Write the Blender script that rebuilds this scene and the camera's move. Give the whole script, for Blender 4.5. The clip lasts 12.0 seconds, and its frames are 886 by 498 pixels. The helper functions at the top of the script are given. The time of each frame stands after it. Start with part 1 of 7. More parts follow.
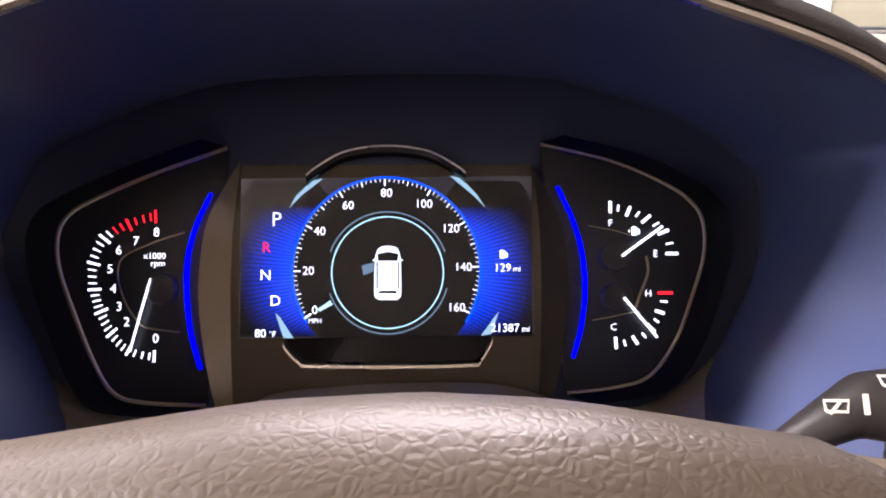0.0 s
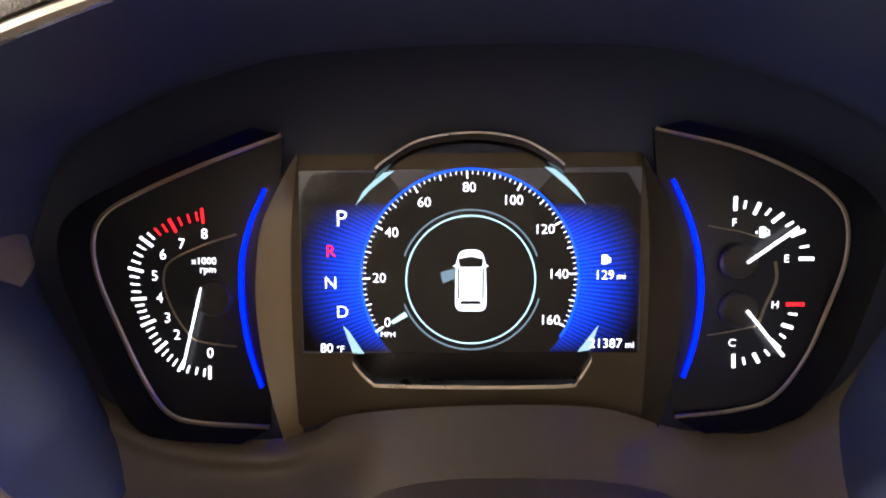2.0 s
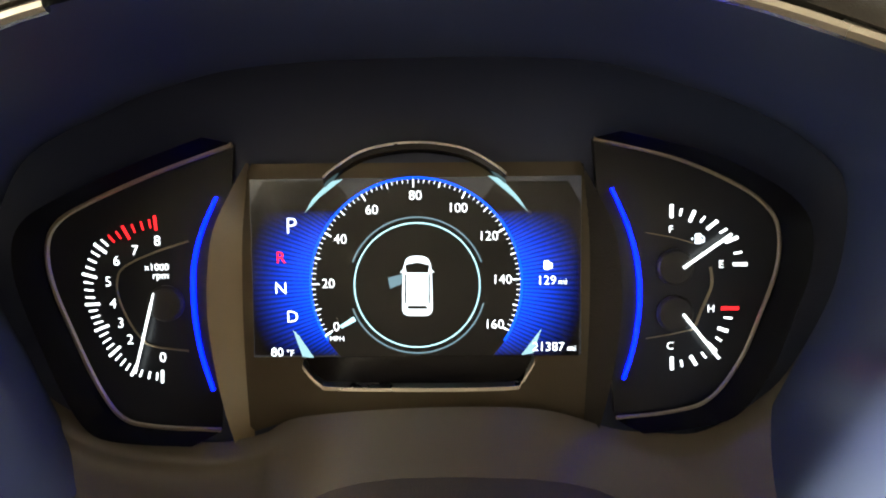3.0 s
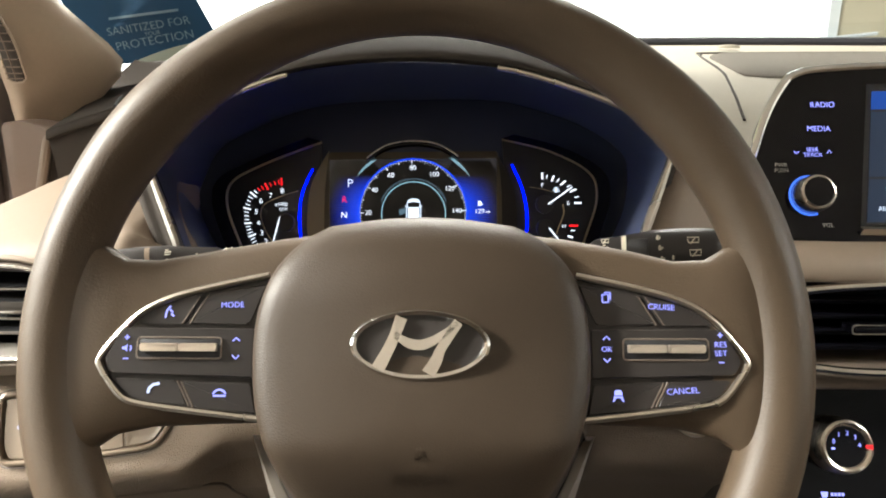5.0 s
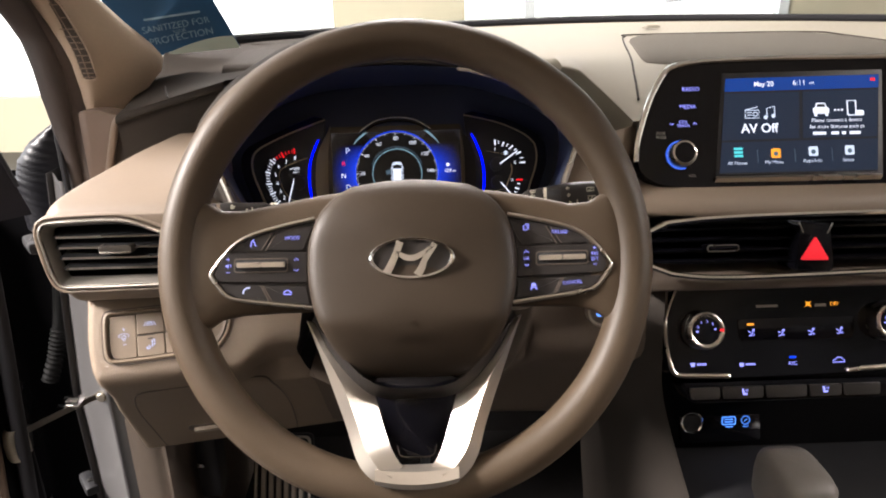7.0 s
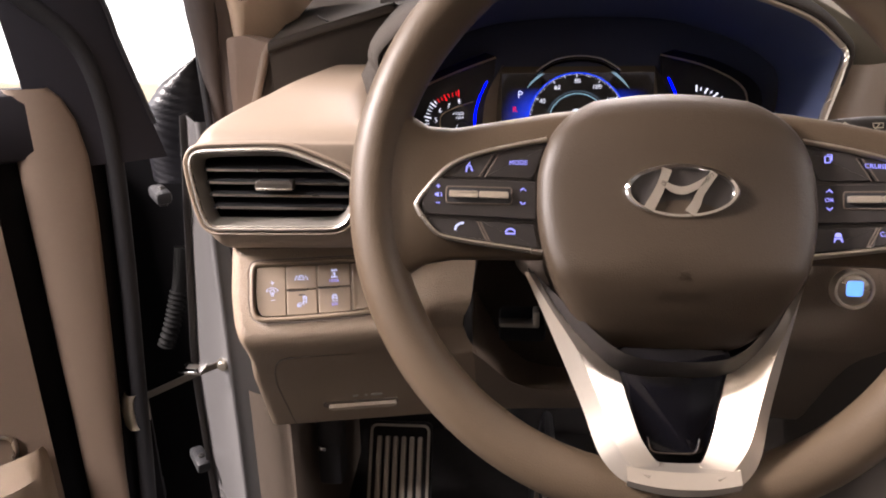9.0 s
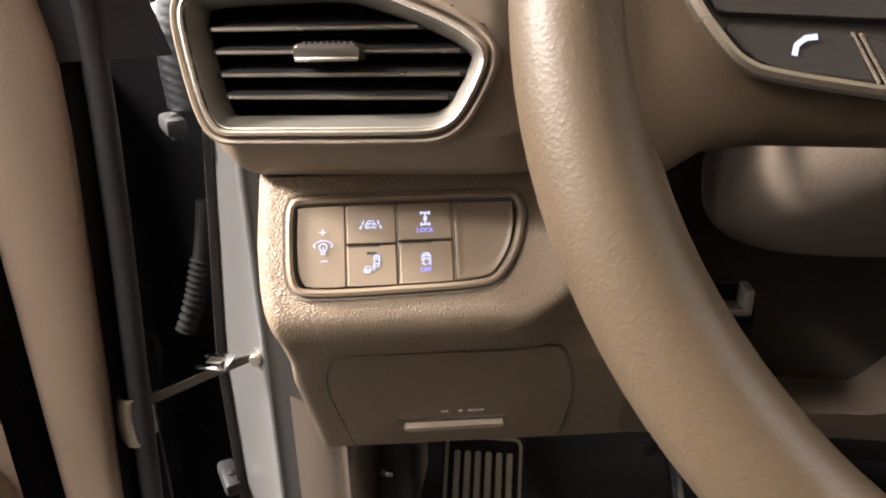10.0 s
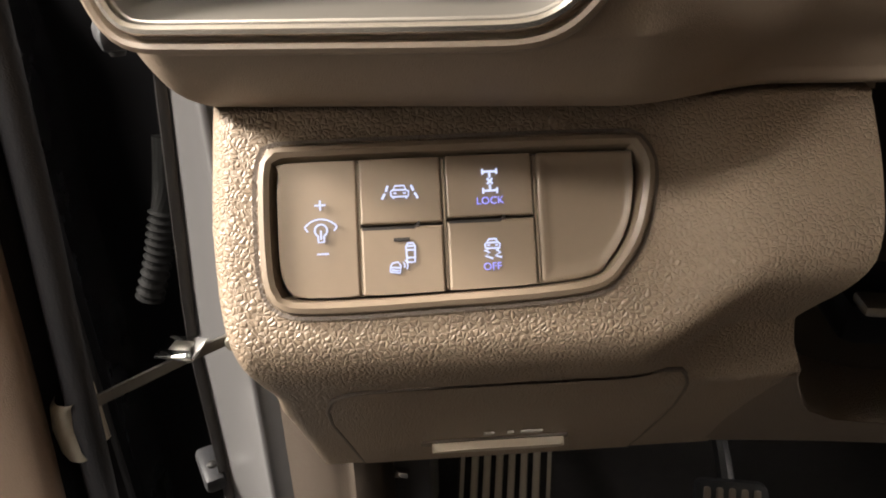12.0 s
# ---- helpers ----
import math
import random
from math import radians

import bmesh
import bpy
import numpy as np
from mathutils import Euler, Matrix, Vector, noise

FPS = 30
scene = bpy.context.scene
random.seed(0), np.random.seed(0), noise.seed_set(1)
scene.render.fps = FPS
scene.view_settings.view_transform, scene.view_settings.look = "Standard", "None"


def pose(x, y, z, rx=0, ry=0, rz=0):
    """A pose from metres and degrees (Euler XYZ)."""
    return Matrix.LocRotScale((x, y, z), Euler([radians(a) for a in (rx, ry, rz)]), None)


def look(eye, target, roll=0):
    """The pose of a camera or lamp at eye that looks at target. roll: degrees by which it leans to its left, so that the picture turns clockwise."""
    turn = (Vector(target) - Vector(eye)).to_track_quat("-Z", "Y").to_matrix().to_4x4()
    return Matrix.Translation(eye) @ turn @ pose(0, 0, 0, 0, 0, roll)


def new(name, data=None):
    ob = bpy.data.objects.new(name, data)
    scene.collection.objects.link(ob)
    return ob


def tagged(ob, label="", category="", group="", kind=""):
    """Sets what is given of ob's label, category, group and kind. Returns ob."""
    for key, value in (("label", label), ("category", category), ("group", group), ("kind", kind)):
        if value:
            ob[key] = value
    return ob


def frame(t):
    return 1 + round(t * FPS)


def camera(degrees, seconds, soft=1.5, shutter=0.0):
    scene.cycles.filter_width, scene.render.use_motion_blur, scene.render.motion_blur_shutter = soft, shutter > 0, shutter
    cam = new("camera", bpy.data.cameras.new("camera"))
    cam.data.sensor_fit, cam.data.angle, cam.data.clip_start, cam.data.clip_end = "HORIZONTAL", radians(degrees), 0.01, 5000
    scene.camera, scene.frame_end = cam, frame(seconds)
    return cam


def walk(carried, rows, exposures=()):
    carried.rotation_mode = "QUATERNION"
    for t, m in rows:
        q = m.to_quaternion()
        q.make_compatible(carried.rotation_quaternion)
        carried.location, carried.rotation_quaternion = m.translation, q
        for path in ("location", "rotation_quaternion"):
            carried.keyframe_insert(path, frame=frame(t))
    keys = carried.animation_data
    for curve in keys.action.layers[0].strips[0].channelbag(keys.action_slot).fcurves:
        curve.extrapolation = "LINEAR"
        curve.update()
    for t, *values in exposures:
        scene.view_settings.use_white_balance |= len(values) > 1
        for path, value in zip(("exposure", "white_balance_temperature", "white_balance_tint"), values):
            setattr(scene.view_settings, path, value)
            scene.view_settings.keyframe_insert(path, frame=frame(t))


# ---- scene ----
cam = camera(66.0, 12.0, 1.95)

PATH = [
    (0, (0.002, -0.020, 1.18), (0.0355, 1.918, 0.7153), 0.27),
    (0.5, (-0.02, 0.016, 1.195), (-0.0489, 1.938, 0.6682), -0.48),
    (1, (-0.026, 0.035, 1.209), (-0.0766, 1.923, 0.5222), -0.73),
    (1.5, (-0.027, 0.045, 1.215), (-0.0808, 1.908, 0.4575), -1.03),
    (2, (-0.027, 0.044, 1.215), (-0.0677, 1.904, 0.4495), -0.43),
    (2.5, (-0.018, 0.044, 1.216), (-0.029, 1.907, 0.4586), -0.1),
    (2.7, (-0.013, 0.042, 1.215), (-0.0157, 1.909, 0.4657), -0.09),
    (4.3, (0.0, -0.119, 1.229), (-0.063, 1.777, 0.594), -0.2),
    (4.5, (0.002, -0.169, 1.228), (-0.04, 1.735, 0.616), 0.4),
    (5, (0.014, -0.281, 1.225), (-0.012, 1.642, 0.674), -0.1),
    (5.5, (0.007, -0.373, 1.254), (-0.007, 1.542, 0.677), -1.5),
    (6, (0.005, -0.423, 1.261), (0.034, 1.465, 0.602), -0.9),
    (6.5, (0.007, -0.458, 1.274), (0.06, 1.42, 0.587), -0.8),
    (6.7, (0.01, -0.468, 1.277), (0.064, 1.412, 0.595), -0.9),
    (8.3, (-0.019, -0.465, 1.263), (0.004, 1.405, 0.553), -0.5),
    (8.5, (-0.041, -0.446, 1.248), (-0.053, 1.428, 0.549), -0.0),
    (9, (-0.105, -0.377, 1.199), (-0.246, 1.5, 0.523), -0.4),
    (9.5, (-0.138, -0.275, 1.152), (-0.37, 1.588, 0.463), -2.0),
    (10, (-0.181, -0.166, 1.09), (-0.464, 1.682, 0.379), -1.3),
    (10.5, (-0.207, -0.098, 1.066), (-0.52, 1.728, 0.312), -1.5),
    (11, (-0.216, -0.064, 1.064), (-0.54, 1.749, 0.284), -2.2),
    (11.5, (-0.224, -0.047, 1.06), (-0.538, 1.748, 0.236), -1.8),
    (12, (-0.228, -0.034, 1.057), (-0.476, 1.731, 0.151), -1.2),
]
EXPOSURES = [(0.0, 1.55, 5800, 23), (1.0, 1.8, 5700, 22), (2.0, 1.95, 6350, 12), (2.7, 2.0, 6500, 0), (4.3, 1.66, 6000, -8), (5.0, 0.92, 5950, 4), (6.5, 0.54, 6000, 12), (8.5, 0.68, 6000, 18), (9.5, 0.86, 6200, 20), (10.0, 1.04, 6150, 11), (10.5, 1.02, 6200, 8), (11.3, 1.08, 6250, 9), (12.0, 0.7, 6250, 9)]
walk(cam, [(t, look(eye, target, roll)) for t, eye, target, roll in PATH], EXPOSURES)

# ---- world and lights ----
world = bpy.data.worlds.new("world")
scene.world = world
world.use_nodes = True
world.node_tree.nodes["Background"].inputs["Color"].default_value = (0.75, 0.85, 1.0, 1)
world.node_tree.nodes["Background"].inputs["Strength"].default_value = 0.15


def area_lamp(name, m, sx, sy, watts, colour):
    lamp = bpy.data.lights.new(name, "AREA")
    lamp.shape, lamp.size, lamp.size_y, lamp.energy, lamp.color = "RECTANGLE", sx, sy, watts, colour
    ob = new(name, lamp)
    ob.matrix_world = m
    return ob


WARM, COOL = (1.0, 0.89, 0.77), (0.86, 0.93, 1.0)
# Unseen lamps placed by effect; the last is added to brighten the dash centre.
CEILING_LAMPS = [(-1.8, -1.75, 3.3, 270), (-3.8, -0.3, 3.3, 900), (-2.2, 1.9, 3.3, 60), (0.1, 2.7, 3.3, 160), (4.6, -1.0, 3.3, 255)]
for lx, ly, lz, watts in CEILING_LAMPS:
    area_lamp("ceiling_lamp", pose(lx, ly, lz), 1.6, 0.5, watts, WARM)
area_lamp("window_light", look((0.8, 5.9, 2.0), (0.8, 0, 1.4)), 8.0, 2.6, 60, COOL)
area_lamp("side_window_light", look((-6.8, 1.5, 2.0), (0, 1.0, 1.3)), 6.0, 2.6, 50, COOL)

# ---- helpers for building ----
MM = 0.001


def frm(o, tilt=0.0, yaw=0.0):
    """A panel's frame: x to the right, y up along the panel, z out of it; its top leans away by tilt degrees."""
    return pose(o[0], o[1], o[2], 90 - tilt, 0, yaw)


def thing(name, m, label, category, group="", kind=""):
    ob = new(name)
    ob.empty_display_size = 0.02
    ob.matrix_world = m
    return tagged(ob, label, category, group, kind)


def part(name, bm, material, parent=None, label="", sharp=35):
    bmesh.ops.recalc_face_normals(bm, faces=bm.faces)
    me = bpy.data.meshes.new(name)
    bm.to_mesh(me)
    bm.free()
    me.polygons.foreach_set("use_smooth", [True] * len(me.polygons))
    me.set_sharp_from_angle(angle=radians(sharp))
    me.materials.append(material)
    ob = new(name, me)
    if parent is not None:
        ob.parent = parent
    if label:
        ob["label"] = label
    return ob


def solid(name, bm, material, label, category="", kind="", sharp=35, group=""):
    return tagged(part(name, bm, material, None, "", sharp), label, category, group, kind)


def arc(cx, cy, r, a0, a1, n=24, ry=None):
    ry = r if ry is None else ry
    return [(cx + r * math.cos(radians(a0 + (a1 - a0) * i / n)), cy + ry * math.sin(radians(a0 + (a1 - a0) * i / n))) for i in range(n + 1)]


def flow(pts, n=6, closed=False):
    """A smooth curve through the points (any dimension)."""
    p = [Vector(q) for q in pts]
    k, out = len(p), []
    for i in range(k if closed else k - 1):
        if closed:
            a, b, c, d = p[(i - 1) % k], p[i], p[(i + 1) % k], p[(i + 2) % k]
        else:
            a, b, c, d = p[max(i - 1, 0)], p[i], p[i + 1], p[min(i + 2, k - 1)]
        for j in range(n):
            t = j / n
            out.append(0.5 * (2 * b + (c - a) * t + (2 * a - 5 * b + 4 * c - d) * t * t + (3 * b - a - 3 * c + d) * t ** 3))
    if not closed:
        out.append(p[-1])
    return [tuple(q) for q in out]


def rounded(pts, r, n=5):
    """A polygon with its corners rounded by about r."""
    out, k = [], len(pts)
    for i in range(k):
        a, b, c = Vector(pts[i - 1]), Vector(pts[i]), Vector(pts[(i + 1) % k])
        rr = r[i] if isinstance(r, (list, tuple)) else r
        d = min(rr, (a - b).length * 0.49, (c - b).length * 0.49)
        s, e = b + (a - b).normalized() * d, b + (c - b).normalized() * d
        for j in range(n + 1):
            t = j / n
            out.append(tuple((1 - t) ** 2 * s + 2 * t * (1 - t) * b + t * t * e))
    return out


def rect(cx, cy, w, h):
    return [(cx - w / 2, cy - h / 2), (cx + w / 2, cy - h / 2), (cx + w / 2, cy + h / 2), (cx - w / 2, cy + h / 2)]


def prism(bm, pts, z0, z1, bev=0.0, seg=2):
    """A polygon of the panel raised from z0 to z1, its front edge rounded by bev."""
    low = [bm.verts.new((p[0], p[1], z0)) for p in pts]
    high = [bm.verts.new((p[0], p[1], z1)) for p in pts]
    k = len(pts)
    bm.faces.new(low[::-1])
    top = bm.faces.new(high)
    for i in range(k):
        bm.faces.new((low[i], low[(i + 1) % k], high[(i + 1) % k], high[i]))
    if bev:
        bmesh.ops.bevel(bm, geom=list(top.edges), offset=bev, segments=seg, affect="EDGES", profile=0.5)
    return bm


def ribbon(bm, line, width, z0, z1, closed=False):
    """A flat band of the given width along a line of the panel."""
    p = [Vector(q[:2]) for q in line]
    k = len(p)
    left, right = [], []
    for i in range(k):
        a = p[i - 1] if (i or closed) else p[i]
        b = p[(i + 1) % k] if (i < k - 1 or closed) else p[i]
        d = (b - a).normalized()
        w = width[i] if isinstance(width, (list, tuple)) else width
        nrm = Vector((-d.y, d.x)) * w / 2
        left.append(p[i] + nrm), right.append(p[i] - nrm)
    rows = [[bm.verts.new((q.x, q.y, z)) for q in side] for side, z in ((left, z0), (left, z1), (right, z1), (right, z0))]
    for i in range(k if closed else k - 1):
        j = (i + 1) % k
        for s in range(4):
            bm.faces.new((rows[s][i], rows[s][j], rows[(s + 1) % 4][j], rows[(s + 1) % 4][i]))
    if not closed:
        bm.faces.new([r[0] for r in rows]), bm.faces.new([r[-1] for r in rows][::-1])
    return bm


def loft(bm, secs, around=False, caps=True, loop=False):
    """A skin over sections of equal count. around: each section is a closed ring; loop: the last section joins the first."""
    rows = [[bm.verts.new(p) for p in s] for s in secs]
    n = len(rows[0])
    for i in range(len(rows) if loop else len(rows) - 1):
        a, b = rows[i], rows[(i + 1) % len(rows)]
        for j in range(n if around else n - 1):
            bm.faces.new((a[j], a[(j + 1) % n], b[(j + 1) % n], b[j]))
    if caps and around and not loop:
        bm.faces.new(rows[0][::-1]), bm.faces.new(rows[-1])
    return bm


def tube(bm, path, radius, seg=10, closed=False, flat=1.0, up=(0, 0, 1)):
    """A round bar along a path; radius may change along it; flat squeezes it along up."""
    p = [Vector(q) for q in path]
    k, secs = len(p), []
    for i in range(k):
        a = p[i - 1] if (i or closed) else p[i]
        b = p[(i + 1) % k] if (i < k - 1 or closed) else p[i]
        d = (b - a).normalized()
        s = d.cross(Vector(up))
        s = s.normalized() if s.length > 1e-4 else d.orthogonal().normalized()
        w = s.cross(d).normalized()
        r = radius[i] if isinstance(radius, (list, tuple)) else radius
        secs.append([p[i] + s * r * math.cos(2 * math.pi * j / seg) + w * r * flat * math.sin(2 * math.pi * j / seg) for j in range(seg)])
    return loft(bm, secs, around=True, loop=closed)


def lathe(bm, profile, seg=32, cx=0.0, cy=0.0, sy=1.0):
    """A turned body round the panel's outward axis: rows of radius and height."""
    secs = [[(cx + r * math.cos(2 * math.pi * j / seg), cy + sy * r * math.sin(2 * math.pi * j / seg), z) for j in range(seg)] for r, z in profile]
    return loft(bm, secs, around=True)


def box(bm, lo, hi, bev=0.0, seg=2):
    made = bmesh.ops.create_cube(bm, size=1.0)
    for v in made["verts"]:
        v.co = Vector([lo[i] + (v.co[i] + 0.5) * (hi[i] - lo[i]) for i in range(3)])
    if bev:
        edges = {e for v in made["verts"] for e in v.link_edges}
        bmesh.ops.bevel(bm, geom=list(edges), offset=bev, segments=seg, affect="EDGES", profile=0.5)
    return bm


def B():
    return bmesh.new()


def mm(pts):
    return [(a * MM, b * MM) for a, b in pts]


def resample(pts, n):
    p = [Vector(q[:2]) for q in pts] + [Vector(pts[0][:2])]
    d = [0.0]
    for a, b in zip(p, p[1:]):
        d.append(d[-1] + (b - a).length)
    return [(float(np.interp(s, d, [q.x for q in p])), float(np.interp(s, d, [q.y for q in p]))) for s in np.linspace(0, d[-1], n, endpoint=False)]


def rim_loft(bm, rings, n=72):
    """A frame skinned over rings of (outline, height)."""
    return loft(bm, [[(a, b, z) for a, b in resample(pts, n)] for pts, z in rings], around=True, caps=False)


def scaled(pts, d):
    """The outline moved outwards by d."""
    k, out = len(pts), []
    area = sum(pts[i - 1][0] * pts[i][1] - pts[i][0] * pts[i - 1][1] for i in range(k))
    for i in range(k):
        t = (Vector(pts[(i + 1) % k][:2]) - Vector(pts[i - 1][:2])).normalized()
        out.append((pts[i][0] + t.y * d * (1 if area > 0 else -1), pts[i][1] - t.x * d * (1 if area > 0 else -1)))
    return out


def text(name, body, size, x, y, z, material, parent, align="CENTER", turn=0.0, shear=0.0, wide=1.0, bold=-0.006):
    """Writing that lies on a panel, in the built-in font."""
    cu = bpy.data.curves.new("writing", "FONT")
    cu.body, cu.size, cu.align_x, cu.align_y, cu.extrude, cu.shear, cu.resolution_u = body, size, align, "CENTER", 0.00008, shear, 3
    cu.offset = bold * size
    tmp = new("writing", cu)
    bpy.context.view_layer.update()
    me = bpy.data.meshes.new_from_object(tmp.evaluated_get(bpy.context.evaluated_depsgraph_get()))
    bpy.data.objects.remove(tmp)
    bpy.data.curves.remove(cu)
    me.name = name
    me.transform(pose(x, y, z, 0, 0, turn) @ Matrix.Diagonal((wide, 1, 1, 1)))
    me.materials.clear()
    me.materials.append(material)
    ob = new(name, me)
    ob.parent = parent
    return ob


# ---- materials ----
def surface(name, colour, rough=0.5, metal=0.0, grain=0.0, grain_scale=900.0, vary=0.12, vary_scale=14.0, coat=0.0, glow=None, glow_power=1.0, spec=0.5, cells=True, noise_bump=0.0):
    m = bpy.data.materials.new(name)
    m.use_nodes = True
    nt = m.node_tree
    p = nt.nodes["Principled BSDF"]
    p.inputs["Roughness"].default_value, p.inputs["Metallic"].default_value = rough, metal
    p.inputs["Coat Weight"].default_value, p.inputs["Specular IOR Level"].default_value = coat, spec
    p.inputs["Coat Roughness"].default_value = 0.06
    p.inputs["Base Color"].default_value = (*colour, 1)
    if glow:
        p.inputs["Emission Color"].default_value, p.inputs["Emission Strength"].default_value = (*glow, 1), glow_power
        return m
    co = nt.nodes.new("ShaderNodeTexCoord")
    big, fine = nt.nodes.new("ShaderNodeTexNoise"), nt.nodes.new("ShaderNodeTexNoise")
    big.inputs["Scale"].default_value, fine.inputs["Scale"].default_value = vary_scale, vary_scale * 22
    big.inputs["Detail"].default_value = 5
    both = nt.nodes.new("ShaderNodeMath")
    both.operation = "MULTIPLY_ADD"
    both.inputs[1].default_value = 0.35
    mix = nt.nodes.new("ShaderNodeMix")
    mix.data_type = "RGBA"
    mix.inputs["A"].default_value = (*[c * (1 - vary) for c in colour], 1)
    mix.inputs["B"].default_value = (*[min(c * (1 + vary), 1) for c in colour], 1)
    for tex in (big, fine):
        nt.links.new(co.outputs["Object"], tex.inputs["Vector"])
    nt.links.new(fine.outputs["Fac"], both.inputs[0])
    nt.links.new(big.outputs["Fac"], both.inputs[2])
    nt.links.new(both.outputs[0], mix.inputs["Factor"])
    nt.links.new(mix.outputs["Result"], p.inputs["Base Color"])
    rr = nt.nodes.new("ShaderNodeMapRange")
    rr.inputs["To Min"].default_value, rr.inputs["To Max"].default_value = max(rough - 0.07, 0.02), min(rough + 0.09, 1)
    nt.links.new(big.outputs["Fac"], rr.inputs["Value"])
    nt.links.new(rr.outputs["Result"], p.inputs["Roughness"])
    if grain:
        bump = nt.nodes.new("ShaderNodeBump")
        bump.inputs["Strength"].default_value, bump.inputs["Distance"].default_value = min(grain, 1.0), 0.45 / grain_scale
        if cells:
            warp = nt.nodes.new("ShaderNodeTexNoise")
            warp.inputs["Scale"].default_value = grain_scale * 0.35
            add = nt.nodes.new("ShaderNodeVectorMath")
            add.operation = "MULTIPLY_ADD"
            add.inputs[1].default_value = (1.2 / grain_scale,) * 3
            tex = nt.nodes.new("ShaderNodeTexVoronoi")
            tex.inputs["Scale"].default_value = grain_scale
            tex.feature = "DISTANCE_TO_EDGE"
            nt.links.new(co.outputs["Object"], warp.inputs["Vector"])
            nt.links.new(warp.outputs["Color"], add.inputs[0])
            nt.links.new(co.outputs["Object"], add.inputs[2])
            nt.links.new(add.outputs[0], tex.inputs["Vector"])
            inv = nt.nodes.new("ShaderNodeMapRange")
            inv.interpolation_type = "SMOOTHSTEP"
            inv.inputs["From Max"].default_value = 0.30
            nt.links.new(tex.outputs["Distance"], inv.inputs["Value"])
            nt.links.new(inv.outputs[0], bump.inputs["Height"])
        else:
            tex = nt.nodes.new("ShaderNodeTexNoise")
            tex.inputs["Scale"].default_value, tex.inputs["Detail"].default_value = grain_scale, 4
            nt.links.new(co.outputs["Object"], tex.inputs["Vector"])
            nt.links.new(tex.outputs["Fac"], bump.inputs["Height"])
        nt.links.new(bump.outputs["Normal"], p.inputs["Normal"])
    return m


def glowing(name, colour, power):
    return surface(name, (0.02, 0.02, 0.02), 0.6, glow=colour, glow_power=power, spec=0.1)


LEATHER = surface("wheel_leather", (0.072, 0.051, 0.032), 0.46, grain=0.42, grain_scale=900, cells=False, spec=0.38)
PAD = surface("pad_plastic", (0.040, 0.0285, 0.0185), 0.46, grain=0.13, grain_scale=700, spec=0.36)
TAUPE = surface("taupe_plastic", (0.235, 0.180, 0.129), 0.45, grain=0.58, grain_scale=560)
POD = surface("smooth_taupe_plastic", (0.215, 0.168, 0.126), 0.48, grain=0.16, grain_scale=1100)
# Dash top colour is paled to carry the sheen of the front windows.
TOPPAD = surface("dash_top_plastic", (0.235, 0.212, 0.165), 0.62, grain=0.25, grain_scale=900, spec=0.25)
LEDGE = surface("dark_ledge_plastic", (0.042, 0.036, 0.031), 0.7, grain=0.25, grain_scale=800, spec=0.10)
MESH = surface("speaker_mesh", (0.105, 0.094, 0.078), 0.85, grain=0.6, grain_scale=1500, spec=0.1)
KNEE = surface("knee_plastic", (0.11, 0.087, 0.069), 0.55, grain=0.3, grain_scale=700)
BUTTON = surface("button_plastic", (0.20, 0.155, 0.112), 0.42, grain=0.05, grain_scale=2500)
SWITCH = surface("dark_switch_plastic", (0.024, 0.021, 0.020), 0.40, grain=0.08, grain_scale=2500)
BLACK = surface("black_plastic", (0.017, 0.017, 0.019), 0.5, grain=0.2, grain_scale=900)
GLOSS = surface("piano_black", (0.004, 0.004, 0.006), 0.12, coat=0.0, spec=0.3, vary=0.05)
# Blue spill from the lit cluster is mixed into the lining's colour.
HOOD = surface("hood_liner", (0.052, 0.064, 0.118), 0.30, vary=0.02, vary_scale=2.0, spec=0.55)
DIAL = surface("dial_face", (0.006, 0.006, 0.008), 0.35)
RUBBER = surface("rubber", (0.012, 0.012, 0.014), 0.6, grain=0.2, grain_scale=500, spec=0.25)
SILVER = surface("satin_silver", (0.60, 0.56, 0.50), 0.27, 1.0, vary=0.06)
BRIGHT = surface("silver_paint", (0.70, 0.64, 0.56), 0.30, 0.85, vary=0.06)
CHROME = surface("chrome", (0.80, 0.79, 0.77), 0.09, 1.0, vary=0.04)
STEEL = surface("zinc_steel", (0.26, 0.245, 0.215), 0.30, 0.9, vary=0.25, vary_scale=90)
PAINT = surface("dark_paint", (0.016, 0.016, 0.019), 0.25, 0.2, coat=0.6, vary=0.08)
JAMB = surface("grey_jamb_paint", (0.095, 0.092, 0.092), 0.28, 0.05, coat=0.2, vary=0.03, vary_scale=4.0)
DOORTRIM = surface("brown_door_plastic", (0.128, 0.093, 0.069), 0.55, grain=0.3, grain_scale=800)
ENDCAP = surface("end_cap_plastic", (0.15, 0.108, 0.084), 0.55, grain=0.3, grain_scale=800)
CARPET = surface("carpet", (0.016, 0.015, 0.015), 0.95, grain=0.9, grain_scale=500, cells=False, vary=0.4, vary_scale=60, spec=0.08)
LINER = surface("headliner", (0.42, 0.39, 0.35), 0.9, grain=0.3, grain_scale=700, cells=False)
WALL = surface("cream_wall", (0.52, 0.47, 0.34), 0.7, vary=0.04, vary_scale=1.5)
WHITEWALL = surface("grey_wall", (0.40, 0.39, 0.37), 0.7, vary=0.04, vary_scale=1.5)
TILE = surface("showroom_floor", (0.032, 0.030, 0.028), 0.42, vary=0.08, vary_scale=2.0, spec=0.25)
ALU = surface("aluminium_frame", (0.70, 0.73, 0.74), 0.4, 0.3)
SIGNBLUE = surface("blue_card", (0.010, 0.060, 0.135), 0.45, vary=0.06)
SIGNPALE = surface("pale_card", (0.38, 0.43, 0.36), 0.5, vary=0.06)
